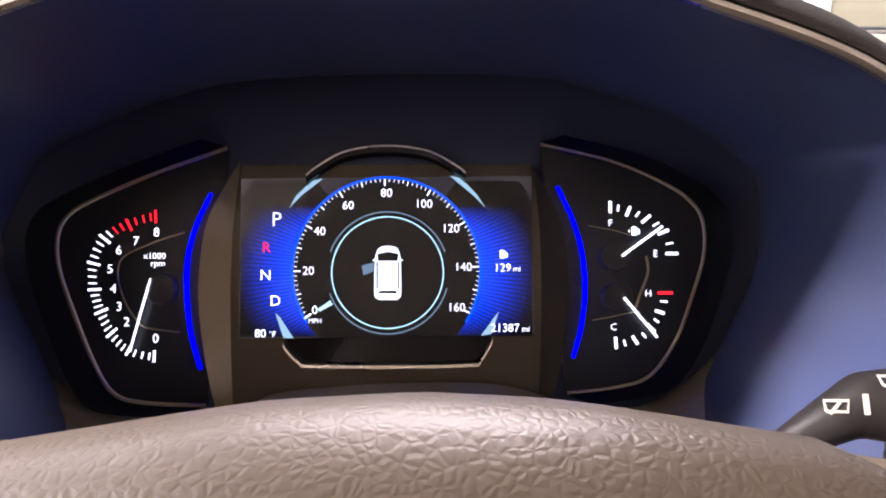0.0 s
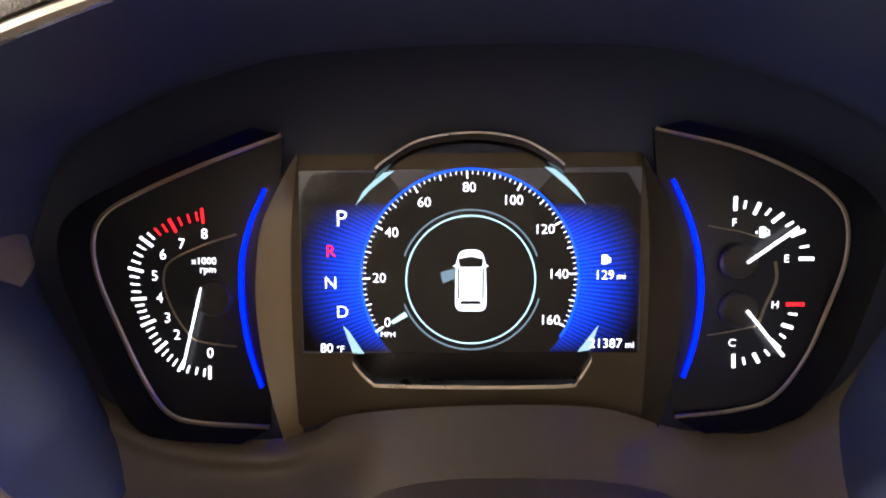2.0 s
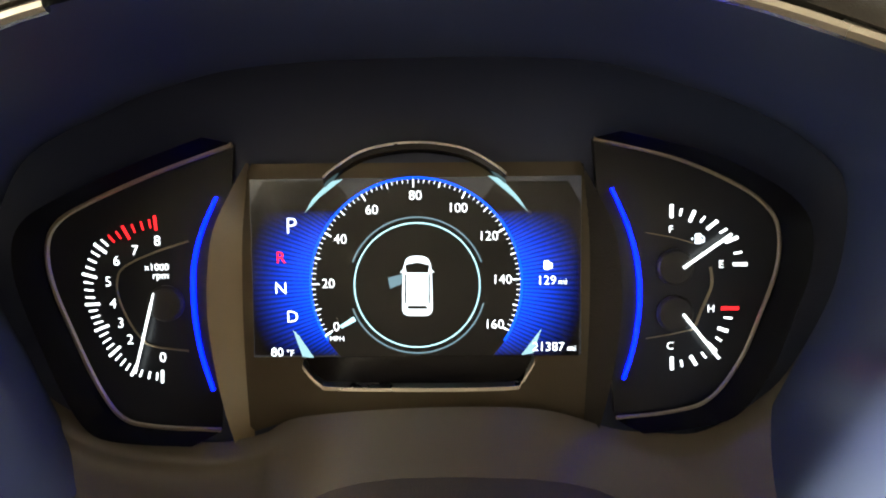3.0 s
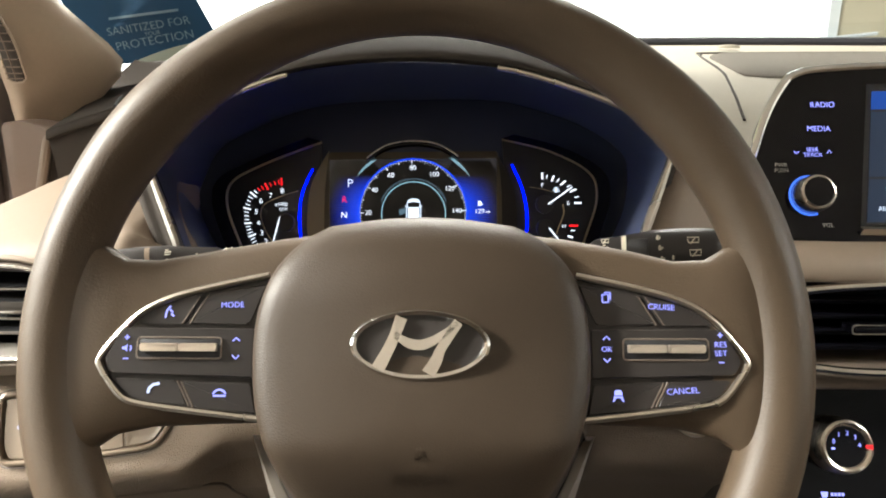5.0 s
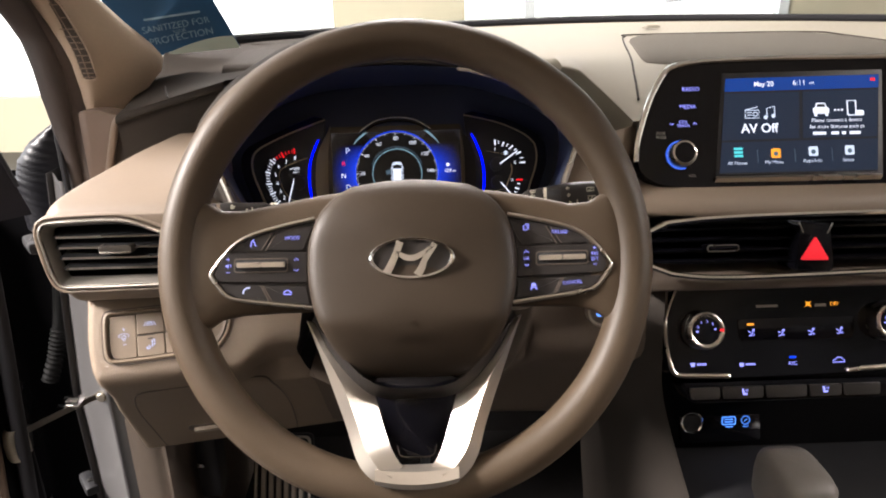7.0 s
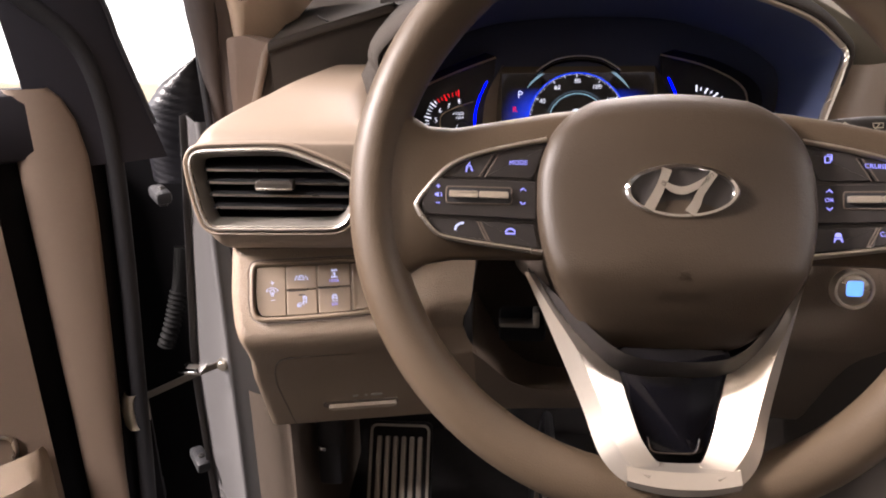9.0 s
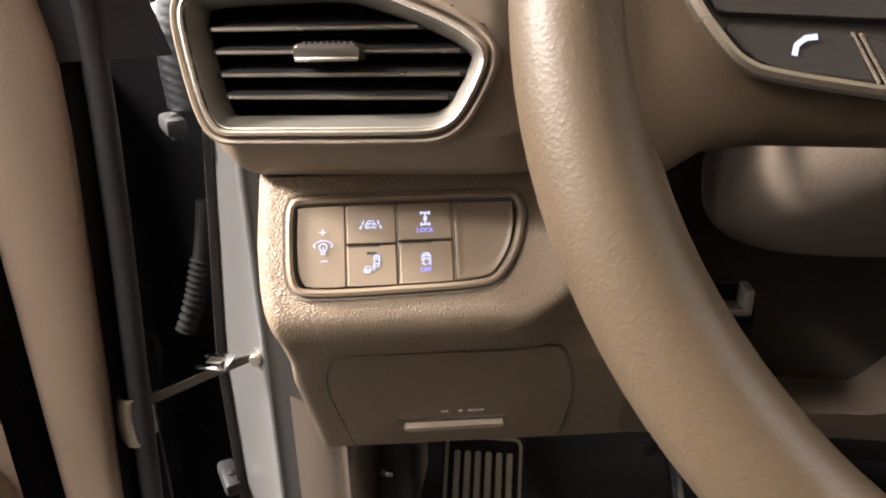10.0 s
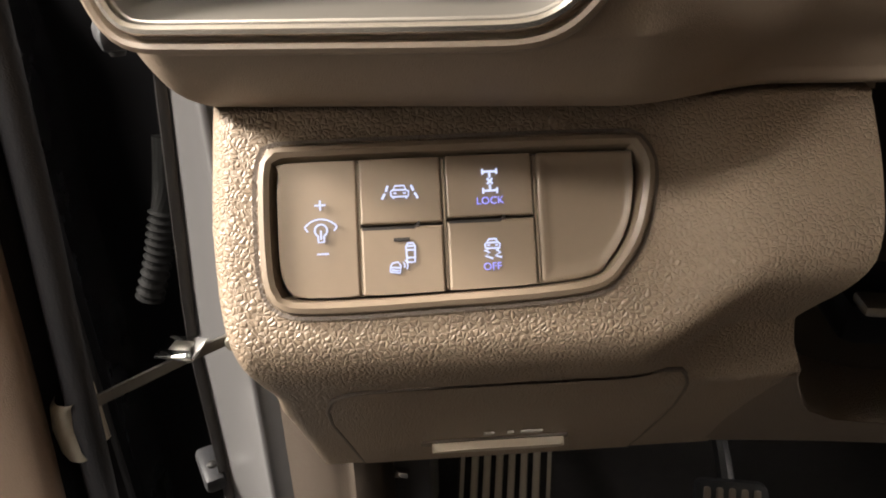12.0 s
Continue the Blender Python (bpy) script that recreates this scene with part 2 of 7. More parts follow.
PALEINK = surface("pale_ink", (0.20, 0.29, 0.36), 0.5)
GREYINK = surface("grey_ink", (0.42, 0.40, 0.36), 0.5)
CREAMINK = surface("cream_ink", (0.68, 0.64, 0.52), 0.5)
# Left display cheek: its warm reflection is put into the colour.
LIT_CHEEK = surface("lit_cheek_plastic", (0.30, 0.235, 0.145), 0.36, 0.3, vary=0.06)
# Near-black: the shade of gaps and hollows is put into the colour.
VOID = surface("shaded_black", (0.0035, 0.0034, 0.0040), 0.55, spec=0.08)
GOLD = surface("bronze_line", (0.42, 0.34, 0.22), 0.38, 0.8)
RED_LENS = surface("red_lens", (0.65, 0.02, 0.03), 0.25, glow=(1.0, 0.03, 0.04), glow_power=0.45)
WHITE_L = glowing("white_marking", (0.90, 0.92, 1.0), 0.9)
SOFT_L = glowing("soft_white_marking", (0.78, 0.86, 1.0), 0.75)
RED_L = glowing("red_marking", (1.0, 0.012, 0.020), 0.75)
BLUE_L = glowing("blue_light_guide", (0.0005, 0.003, 1.0), 4.0)
BLUE_ARC = glowing("blue_display_arc", (0.004, 0.060, 1.0), 0.8)
ICON = glowing("violet_icon", (0.33, 0.33, 1.0), 1.1)
ICON_W = glowing("pale_icon", (0.66, 0.70, 1.0), 0.85)
CYAN_L = glowing("cyan_ring", (0.46, 0.80, 0.92), 0.62)
GREY_L = glowing("grey_ring", (0.16, 0.24, 0.30), 0.40)
LIP_L = glowing("lip_highlight", (0.34, 0.54, 0.62), 0.42)
AMBER_L = glowing("amber_lamp", (1.0, 0.36, 0.02), 1.0)
TEAL_L = glowing("teal_icon", (0.10, 0.62, 0.62), 0.9)
LCD = surface("display_glass", (0.010, 0.010, 0.012), 0.14, glow=(0.10, 0.09, 0.10), glow_power=0.10)
LCD_TILE = surface("display_tile", (0.006, 0.008, 0.014), 0.2, glow=(0.10, 0.17, 0.32), glow_power=0.09)
LCD_BAR = surface("display_header", (0.006, 0.008, 0.03), 0.2, glow=(0.008, 0.075, 0.40), glow_power=0.45)
SKY_L = surface("window_daylight", (0.8, 0.8, 0.8), 0.9, glow=(1.0, 0.965, 0.87), glow_power=1.05)


def blue_fan():
    """The display's blue side fans: brightest at the dial, fading outwards, with fine rays."""
    m = bpy.data.materials.new("blue_fan")
    m.use_nodes = True
    nt = m.node_tree
    p = nt.nodes["Principled BSDF"]
    p.inputs["Base Color"].default_value, p.inputs["Roughness"].default_value = (0.005, 0.005, 0.01, 1), 0.2
    co, sep = nt.nodes.new("ShaderNodeTexCoord"), nt.nodes.new("ShaderNodeSeparateXYZ")
    nt.links.new(co.outputs["Object"], sep.inputs[0])

    def calc(op, a, b=None, c=None):
        n = nt.nodes.new("ShaderNodeMath")
        n.operation = op
        for i, v in enumerate((a, b, c)):
            if v is None:
                continue
            if isinstance(v, (int, float)):
                n.inputs[i].default_value = v
            else:
                nt.links.new(v, n.inputs[i])
        return n.outputs[0]

    dx = calc("SUBTRACT", sep.outputs["X"], 0.0007)
    dy = calc("SUBTRACT", sep.outputs["Y"], -0.0143)
    r = calc("SQRT", calc("ADD", calc("MULTIPLY", dx, dx), calc("MULTIPLY", dy, dy)))
    fall = calc("SUBTRACT", 1.0, calc("DIVIDE", calc("SUBTRACT", r, 0.047), 0.031))
    fall = calc("POWER", calc("MAXIMUM", fall, 0.0), 1.5)
    side = calc("SUBTRACT", 1.0, calc("POWER", calc("ABSOLUTE", calc("DIVIDE", dy, 0.034)), 2.2))
    rays = calc("MULTIPLY_ADD", calc("SINE", calc("MULTIPLY", calc("ARCTAN2", dy, calc("ABSOLUTE", dx)), 190.0)), 0.36, 0.64)
    power = calc("MULTIPLY", calc("MULTIPLY", fall, calc("MAXIMUM", side, 0.0)), calc("MULTIPLY", rays, 0.85))
    p.inputs["Emission Color"].default_value = (0.004, 0.060, 1.0, 1)
    nt.links.new(power, p.inputs["Emission Strength"])
    return m


FAN = blue_fan()


def clear_glass():
    """Thin clear glass: it lets light straight through and mirrors more at a slant."""
    m = bpy.data.materials.new("clear_glass")
    m.use_nodes = True
    nt = m.node_tree
    nt.nodes.remove(nt.nodes["Principled BSDF"])
    clear, gloss, mix, fres = [nt.nodes.new("ShaderNode" + k) for k in ("BsdfTransparent", "BsdfGlossy", "MixShader", "LayerWeight")]
    power = nt.nodes.new("ShaderNodeMath")
    power.operation = "POWER"
    power.inputs[1].default_value = 5.0
    clear.inputs["Color"].default_value, gloss.inputs["Roughness"].default_value = (0.95, 0.975, 0.965, 1), 0.02
    nt.links.new(fres.outputs["Facing"], power.inputs[0])
    nt.links.new(power.outputs[0], mix.inputs[0])
    nt.links.new(clear.outputs[0], mix.inputs[1])
    nt.links.new(gloss.outputs[0], mix.inputs[2])
    nt.links.new(mix.outputs[0], nt.nodes["Material Output"].inputs["Surface"])
    return m


GLASS = clear_glass()

# ---- showroom round the car ----
def slab(name, lo, hi, material, label, kind="structure", bev=0.0, parent=None):
    ob = part(name, box(B(), lo, hi, bev), material, parent)
    return tagged(ob, label, kind=kind) if parent is None else ob


slab("ground", (-7, -7, -0.1), (7, 6.2, 0.0), TILE, "dark polished showroom floor")
slab("ceiling", (-7, -7, 4.2), (7, 6.2, 4.3), WHITEWALL, "light grey showroom ceiling")
slab("wall_south", (-7, -7.2, 0), (7, -7, 4.2), WHITEWALL, "plain light grey showroom wall")
slab("wall_east", (7, -7.2, 0), (7.2, 6.2, 4.2), WHITEWALL, "plain light grey showroom wall")
slab("wall_west", (-7.2, -7.2, 0), (-7, 6.2, 1.0), WHITEWALL, "low grey wall under the side windows")
slab("wall_west_top", (-7.2, -7.2, 3.4), (-7, 6.2, 4.2), WHITEWALL, "grey wall over the side windows")
slab("backdrop_west", (-7.6, -7.2, 0.9), (-7.5, 6.2, 3.5), SKY_L, "bright daylight behind the side windows")
slab("backdrop_north", (-7, 6.6, 0.4), (7, 6.7, 3.6), SKY_L, "bright daylight behind the front windows")
slab("wall_north_low", (-7, 6.0, 0), (7, 6.2, 0.5), WALL, "cream wall below the front windows")
slab("wall_north_top", (-7, 6.0, 3.4), (7, 6.2, 4.2), WALL, "cream wall over the front windows")
slab("wall_north_pier", (-0.76, 6.0, 0.5), (0.42, 6.2, 3.4), WALL, "cream wall pier between the front windows")
slab("wall_north_end", (3.36, 6.0, 0.5), (4.3, 6.2, 3.4), WALL, "cream wall pier between the front windows")
for wx in (-3.2, -0.83, 1.0, 3.30, 4.4):
    slab("window_post", (wx - 0.045, 5.95, 0.5), (wx + 0.045, 6.05, 3.4), ALU, "grey aluminium window post")
solid("hand_rail", tube(B(), [(2.20, 5.90, 1.238), (3.66, 5.90, 1.385)], 0.014, 8), ALU, "thin sloping metal hand rail before the window", kind="structure")
# Housings for the added, unseen lamps.
for lx, ly, lz, watts in CEILING_LAMPS:
    lamp = thing("ceiling_light", pose(lx, ly, 4.2), "unseen ceiling light placed to light the cabin", "ceiling light", "showroom lights")
    part("housing", box(B(), (-0.85, -0.3, -0.8), (0.85, 0.3, 0.0), 0.02), ALU, lamp)

# ---- car shell ----
FLOOR_Z = 0.40
slab("floor", (-0.44, -1.6, FLOOR_Z - 0.05), (1.15, 0.9, FLOOR_Z), CARPET, "dark carpeted car floor")
slab("firewall", (-0.42, 0.78, FLOOR_Z), (1.2, 0.84, 1.18), CARPET, "dark carpeted firewall of the footwell")
# Rear and left walls are unseen, added to cut bounced light in the cabin.
slab("rear_light_block", (-0.7, -2.2, FLOOR_Z), (1.2, -2.14, 1.64), DOORTRIM, "unseen plain wall that blocks light from the cabin's rear")
slab("car_wall_right", (1.14, -2.2, FLOOR_Z), (1.2, 0.9, 1.12), TAUPE, "plain taupe side of the car's cabin")
slab("left_light_block", (-0.70, -2.2, FLOOR_Z), (-0.64, -0.62, 1.60), DOORTRIM, "unseen plain wall that blocks light behind the door")
bm = B()
loft(bm, [[(x, y, 1.70 - 0.03 * abs(i - 4) / 4 - 0.10 * max(y + 0.1, 0) - 0.08 * max((-0.42 - x) / 0.24, 0) ** 1.5) for i, y in enumerate(np.linspace(-2.2, 0.25, 9))] for x in np.linspace(-0.66, 1.2, 32)])
bmesh.ops.solidify(bm, geom=bm.faces[:], thickness=0.03)
solid("roof", bm, LINER, "pale grey fabric headliner of the car's roof", kind="structure")


def ws_base(x):
    """The windscreen's lower edge."""
    t = (x - 0.40) / 0.78
    return (x, 0.80 - 0.37 * t * t, 1.243 - 0.016 * t * t)


bm = B()
loft(bm, [[tuple(Vector(ws_base(x)).lerp(Vector((0.40 + (x - 0.40) * 0.86, 0.16 - 0.06 * ((x - 0.4) / 0.78) ** 2, 1.64)), s)) for s in np.linspace(0, 1, 7)] for x in np.linspace(-0.34, 1.15, 15)])
bmesh.ops.solidify(bm, geom=bm.faces[:], thickness=0.004)
pane = solid("windscreen", bm, GLASS, "clear laminated windscreen glass", kind="structure")
pane.visible_shadow = False
bm = B()
tube(bm, [Vector(ws_base(x)) + Vector((0, -0.004, -0.002)) for x in np.linspace(-0.36, 1.15, 31)], 0.007, 8)
solid("windscreen_seal", bm, RUBBER, "black seal along the foot of the windscreen", kind="structure")

# ---- dashboard ----
dash = thing("dashboard", pose(0.3, 0.3, 0.9), "taupe plastic dashboard with a dark ledge and silver trims", "dashboard")
DASH = Matrix.Translation((-0.3, -0.3, -0.9))


def dpart(name, bm, material, label="", sharp=35):
    """A part of the dashboard, built in the world's metres."""
    bm.transform(DASH)
    return part(name, bm, material, dash, label, sharp)


def mouth_depth(z):
    """How far ahead the instrument hood's mouth stands at a height."""
    return 0.202 + 0.35 * (z - 1.205) + 1.2 * max(1.07 - z, 0.0)


def clear_hood(bm):
    """Trims away what would stand inside the instrument hood."""
    def sides(p):
        k = max(p.y - mouth_depth(p.z), 0.0) / 0.13
        left = np.interp(p.z, [1.0, 1.07, 1.095, 1.142, 1.156, 1.167, 1.185, 1.205, 1.216], [-0.143, -0.163, -0.170, -0.190, -0.1955, -0.189, -0.166, -0.12, -0.078]) - 0.020 * k
        right = np.interp(p.z, [1.0, 1.07, 1.10, 1.142, 1.159, 1.170, 1.188, 1.205, 1.2155], [0.118, 0.134, 0.141, 0.157, 0.1625, 0.156, 0.133, 0.087, 0.045]) + 0.022 * k
        return (left, right) if 1.036 < p.z < 1.215 and mouth_depth(p.z) - 0.001 < p.y < 0.335 else (9.0, -9.0)

    for v in bm.verts:
        left, right = sides(v.co)
        if 0 < v.co.x - left < 0.006 and right > left:
            v.co.x = left - 0.0004
        elif 0 < right - v.co.x < 0.006 and right > left:
            v.co.x = right + 0.0004
    gone = []
    for f in bm.faces:
        p = f.calc_center_median()
        left, right = sides(p)
        if left < p.x < right:
            gone.append(f)
    bmesh.ops.delete(bm, geom=gone, context="FACES")


# Upper pad, from behind the head unit to the windscreen; behind the hood only its far half.
def top_z(y):
    return 1.211 + 0.075 * (y - 0.40)


for x0, x1, nm in ((0.186, 1.14, "upper_pad"), (0.05, 0.188, "hood_deck"), (-0.225, 0.051, "rear_ledge")):
    secs = []
    for x in (list(np.linspace(0.172, 0.30, 18)) + list(np.linspace(0.33, 1.14, 16)) if nm == "upper_pad" else np.linspace(x0, x1, 22)):
        bx, by, bz = ws_base(x)
        rear = [(x, 0.52, top_z(0.52)), (x, by - 0.03, bz - 0.008), (x, by, bz - 0.006)]
        if nm == "upper_pad":
            fy, fz = np.interp(x, [0.172, 0.186, 0.205, 0.226, 0.25, 0.28], [0.335, 0.312, 0.266, 0.220, 0.228, 0.250]), np.interp(x, [0.172, 0.186, 0.205, 0.226, 0.25, 0.28], [1.2055, 1.204, 1.184, 1.160, 1.168, 1.186])
            tz = top_z(0.40)
            secs.append(flow([(x, fy + 0.020, fz - 0.06), (x, fy + 0.006, fz - 0.012), (x, fy, fz - 0.004), (x, fy + 0.004, fz), (x, fy + 0.35 * (0.40 - fy), fz + 0.52 * (tz - fz)), (x, fy + 0.7 * (0.40 - fy), fz + 0.86 * (tz - fz)), (x, 0.40, tz)] + rear, 3))
        else:
            secs.append(flow([(x, 0.362, 1.02), (x, 0.364, 1.17), (x, 0.372, 1.203), (x, 0.40, top_z(0.40))] + rear, 3))
    dpart(nm, loft(B(), secs), LEDGE if nm == "rear_ledge" else TOPPAD, "dark brown ledge behind the hood" if nm == "rear_ledge" else "taupe upper pad, paled by painted window sheen")
def pad_skin(x, y):
    """Height of the upper pad's skin."""
    fy, fz = np.interp(x, [0.172, 0.186, 0.205, 0.226, 0.25, 0.28], [0.335, 0.312, 0.266, 0.220, 0.228, 0.250]), np.interp(x, [0.172, 0.186, 0.205, 0.226, 0.25, 0.28], [1.2055, 1.204, 1.184, 1.160, 1.168, 1.186])
    tz, d = top_z(0.40), 0.40 - fy
    return float(np.interp(y, [fy, fy + 0.35 * d, fy + 0.7 * d, 0.40, 0.80], [fz, fz + 0.52 * (tz - fz), fz + 0.86 * (tz - fz), tz, top_z(0.80)]))


# Speaker grille set flush into the pad.
GRILLE = resample(rounded([(0.266, 0.330), (0.66, 0.330), (0.61, 0.53), (0.57, 0.57), (0.334, 0.57), (0.302, 0.525)], 0.03), 60)
bm = loft(B(), [[(x, y, pad_skin(x, y) + z) for x, y in scaled(GRILLE, d)] for d, z in ((0.0, -0.004), (0.0, 0.0012), (-0.002, 0.0022))] + [[(0.45 + (x - 0.45) * k, 0.45 + (y - 0.45) * k, pad_skin(0.45 + (x - 0.45) * k, 0.45 + (y - 0.45) * k) + 0.0024) for x, y in scaled(GRILLE, -0.002)] for k in (0.95, 0.8, 0.6, 0.3, 0.02)], around=True)
dpart("speaker_grille", bm, MESH, "grey perforated speaker cover", 60)
bm = B()
tube(bm, [(x, y, pad_skin(x, y) + 0.0006) for x, y in flow([(0.238, 0.252), (0.242, 0.275), (0.250, 0.315), (0.262, 0.370), (0.293, 0.515), (0.308, 0.560), (0.334, 0.580), (0.575, 0.580), (0.620, 0.535), (0.674, 0.33)], 8)], 0.0012, 6)
dpart("pad_seam", bm, LEDGE)
bm = B()
lathe(bm, [(0.001, 0.005), (0.010, 0.0045), (0.014, 0.002), (0.015, 0)], 20, 0, 0, 0.6)
bm.transform(Matrix.Translation((0.378, 0.66, 1.231)))
dpart("light_sensor", bm, TOPPAD)

# Dark ledge over the driver's side, and its front face.
bm = B()
secs = []
for i, x in enumerate(np.linspace(-0.318, -0.198, 16)):
    s = i / 15
    bx, by, bz = ws_base(max(x - 0.0, -0.36))
    fy, fz = 0.276 - 0.002 * s, 1.166 + 0.034 * s ** 0.9
    secs.append(flow([(x, fy + 0.012, fz - 0.055), (x, fy + 0.004, fz - 0.012), (x, fy + 0.006, fz - 0.010), (x, fy, fz - 0.008), (x, fy + 0.001, fz - 0.002), (x, fy + 0.008, fz + 0.001), (x, fy + 0.07, fz + 0.016 * (1 - s)), (x, by - 0.03, bz - 0.010), (x, by, bz - 0.004)], 3))
loft(bm, secs)
clear_hood(bm)
dpart("ledge", bm, LEDGE, "dark brown ledge below the windscreen")
bm = B()
tube(bm, [(-0.287, 0.352, 1.1885), (-0.273, 0.312, 1.1865), (-0.260, 0.280, 1.1845)], 0.0011, 6)
dpart("ledge_seam", bm, BLACK)
# End cap beside the door opening.
bm = B()
prism(bm, rounded([(-0.364, 1.05), (-0.356, 1.05), (-0.3235, 1.157), (-0.318, 1.166), (-0.345, 1.172), (-0.363, 1.170)], 0.006, 3), 0, 0.03, 0.003)
bm.transform(Matrix(((1, 0, 0, 0), (0, 0, -1, 0.318), (0, 1, 0, 0), (0, 0, 0, 1))))
dpart("end_cap", bm, ENDCAP, "taupe end cap beside the door")
# The bevel's highlight is painted as a lighter cap colour.
dpart("cap_edge", tube(B(), [(-0.3565, 0.2885, 1.05), (-0.3245, 0.2885, 1.155), (-0.3195, 0.290, 1.163)], 0.0040, 10), surface("highlit_cap_edge", (0.185, 0.140, 0.106), 0.5, grain=0.2), "rounded edge of the end cap, highlight in its colour")
bm = prism(B(), [(-0.353, 1.05), (-0.312, 1.05), (-0.312, 1.160), (-0.320, 1.160)], 0, 0.02, 0.001)
bm.transform(Matrix(((1, 0, 0, 0), (0, 0, -1, 0.312), (0, 1, 0, 0), (0, 0, 0, 1))))
dpart("ledge_end", bm, LEDGE, "dark end of the ledge's front")

# The pod that carries the driver's air vent.
VO = mm([(-66, 20), (-63.5, 29), (-57, 34), (-20, 36), (10, 36.2), (25, 33), (45, 25.5), (62, 18), (73, 10), (76.5, 4), (72.4, -8), (63.2, -24), (55, -30), (41, -31.6), (-41, -32.8), (-51.5, -32.2), (-56.5, -26), (-61, -11)])
vo = resample(flow(VO, 5, True), 144)
for _ in range(7):
    vo = [tuple((0.25 * (Vector(vo[i - 1]) + Vector(vo[(i + 1) % 144])) + 0.5 * Vector(vo[i]))) for i in range(144)]
VENT = frm((-0.28, 0.135, 1.06), 5.7)
secs = []
for i, x in enumerate(np.linspace(-0.354, -0.112, 90)):
    s = i / 89
    e = max(1 - s / 0.12, 0.0)                       # rounding of the outer end
    back = 0.020 * e ** 2
    r = min(max((x + 0.205) / 0.06, 0.0), 1.0)       # falls back towards the column
    r = r * r * (3 - 2 * r)
    rc = min(max((x + 0.236) / 0.060, 0.0), 1.0)
    rc = rc * rc * (3 - 2 * rc)
    top = 1.104 - 0.018 * e ** 2 - 0.046 * r
    low = 1.0195 + 0.018 * e ** 2 + 0.006 * s
    fy = 0.1380 + back + 0.052 * r + 0.02 * max(x + 0.205, 0)
    drop = min(max((x + 0.150) / 0.03, 0.0), 1.0)
    top -= 0.010 * drop
    crest = 1.143 - 0.030 * e - 0.030 * rc - 0.055 * r - 0.016 * drop
    deep = 1 - 0.60 * rc - 0.25 * r
    prof = [(x, fy + 0.175 * deep, crest - 0.045), (x, fy + 0.166 * deep, crest), (x, fy + 0.11 * deep, crest - 0.004 - 0.006 * e), (x, fy + 0.053 * deep, top + (0.020 - 0.006 * e) * (1 - rc)), (x, fy + 0.016, top + 0.006), (x, fy + 0.003, top - 0.004), (x, fy, top - 0.014), (x, fy + 0.001, low + 0.012), (x, fy + 0.003, low + 0.002), (x, fy + 0.011, low - 0.009), (x, fy + 0.022 - 0.01 * r, low - 0.017), (x, fy + 0.044 - 0.03 * r, low - 0.0215 - 0.002 * s), (x, 0.25, low - 0.026)]
    for i_p, (a, b, c) in enumerate(prof):
        if x > -0.215:
            cap = np.interp(x + 0.154 * max(b - mouth_depth(c), 0.0), [-0.205, -0.1955, -0.190, -0.170, -0.163, -0.153, -0.140, -0.110], [1.20, 1.154, 1.141, 1.093, 1.066, 1.052, 1.048, 1.046]) - 0.0016
            prof[i_p] = (a, b, min(c, float(cap)))
    lean = max((-0.20 - x) / 0.154, 0.0)
    secs.append(flow([(a + 0.66 * max(b - 0.150, 0) * lean if c > 1.08 else a, b, c) for a, b, c in prof], 7))
bm = loft(B(), secs)
cap = [v for v in bm.verts][:len(secs[0])]
bm.faces.new(cap)


def cut_hole(bm, m, outline):
    """Takes the skin away where a panel of frame m is let in."""
    inv, xs, ys = m.inverted(), [p[0] for p in outline], [p[1] for p in outline]

    def inside(p):
        hit = False
        for i in range(len(outline)):
            (xa, ya), (xb, yb) = outline[i - 1], outline[i]
            if (ya > p.y) != (yb > p.y) and p.x < (xb - xa) * (p.y - ya) / (yb - ya) + xa:
                hit = not hit
        return hit

    gone = []
    for f in bm.faces:
        p = inv @ f.calc_center_median()
        if abs(p.z) < 0.03 and len(f.verts) < 6 and inside(p):
            gone.append(f)
    bmesh.ops.delete(bm, geom=gone, context="FACES")


cut_hole(bm, VENT, scaled(vo, 0.0010))
dpart("vent_pod", bm, POD, "smooth taupe pod round the air vent", 50)


# The lower panel: it bulges to its nose and falls away below.
PROFILE = [(0.205, 1.0003), (0.183, 0.9998), (0.1785, 0.9970), (0.172, 0.988), (0.157, 0.965), (0.1455, 0.945), (0.1412, 0.935), (0.1420, 0.927), (0.1495, 0.915), (0.1635, 0.900), (0.184, 0.878), (0.204, 0.855), (0.226, 0.828), (0.250, 0.797), (0.276, 0.762), (0.286, 0.752), (0.310, 0.750)]
BANK = frm((-0.25, 0.157, 0.965), 30.5, 11.3)
OUT = [(-60.5, 20.0), (-57.5, 26.5), (-49, 28.6), (50.0, 28.7), (59.5, 26.4), (63.0, 18), (59.0, -1), (51.5, -13.2), (40, -20.4), (-7, -22.6), (-49, -22.8), (-58, -18.5), (-60.5, -8)]
oo = resample(flow(mm(OUT), 5, True), 72)


def left_edge(z):
    return float(np.interp(z, [0.75, 0.82, 0.86, 0.89, 0.914, 0.931, 0.946, 0.965, 1.0], [-0.352, -0.342, -0.335, -0.3255, -0.3210, -0.3220, -0.3255, -0.3290, -0.3325]))


def right_edge(z):
    return float(np.interp(z, [0.75, 0.86, 0.888, 0.905, 0.92, 0.934, 0.955, 0.983, 1.0], [-0.112, -0.112, -0.118, -0.126, -0.130, -0.129, -0.122, -0.1185, -0.118]))


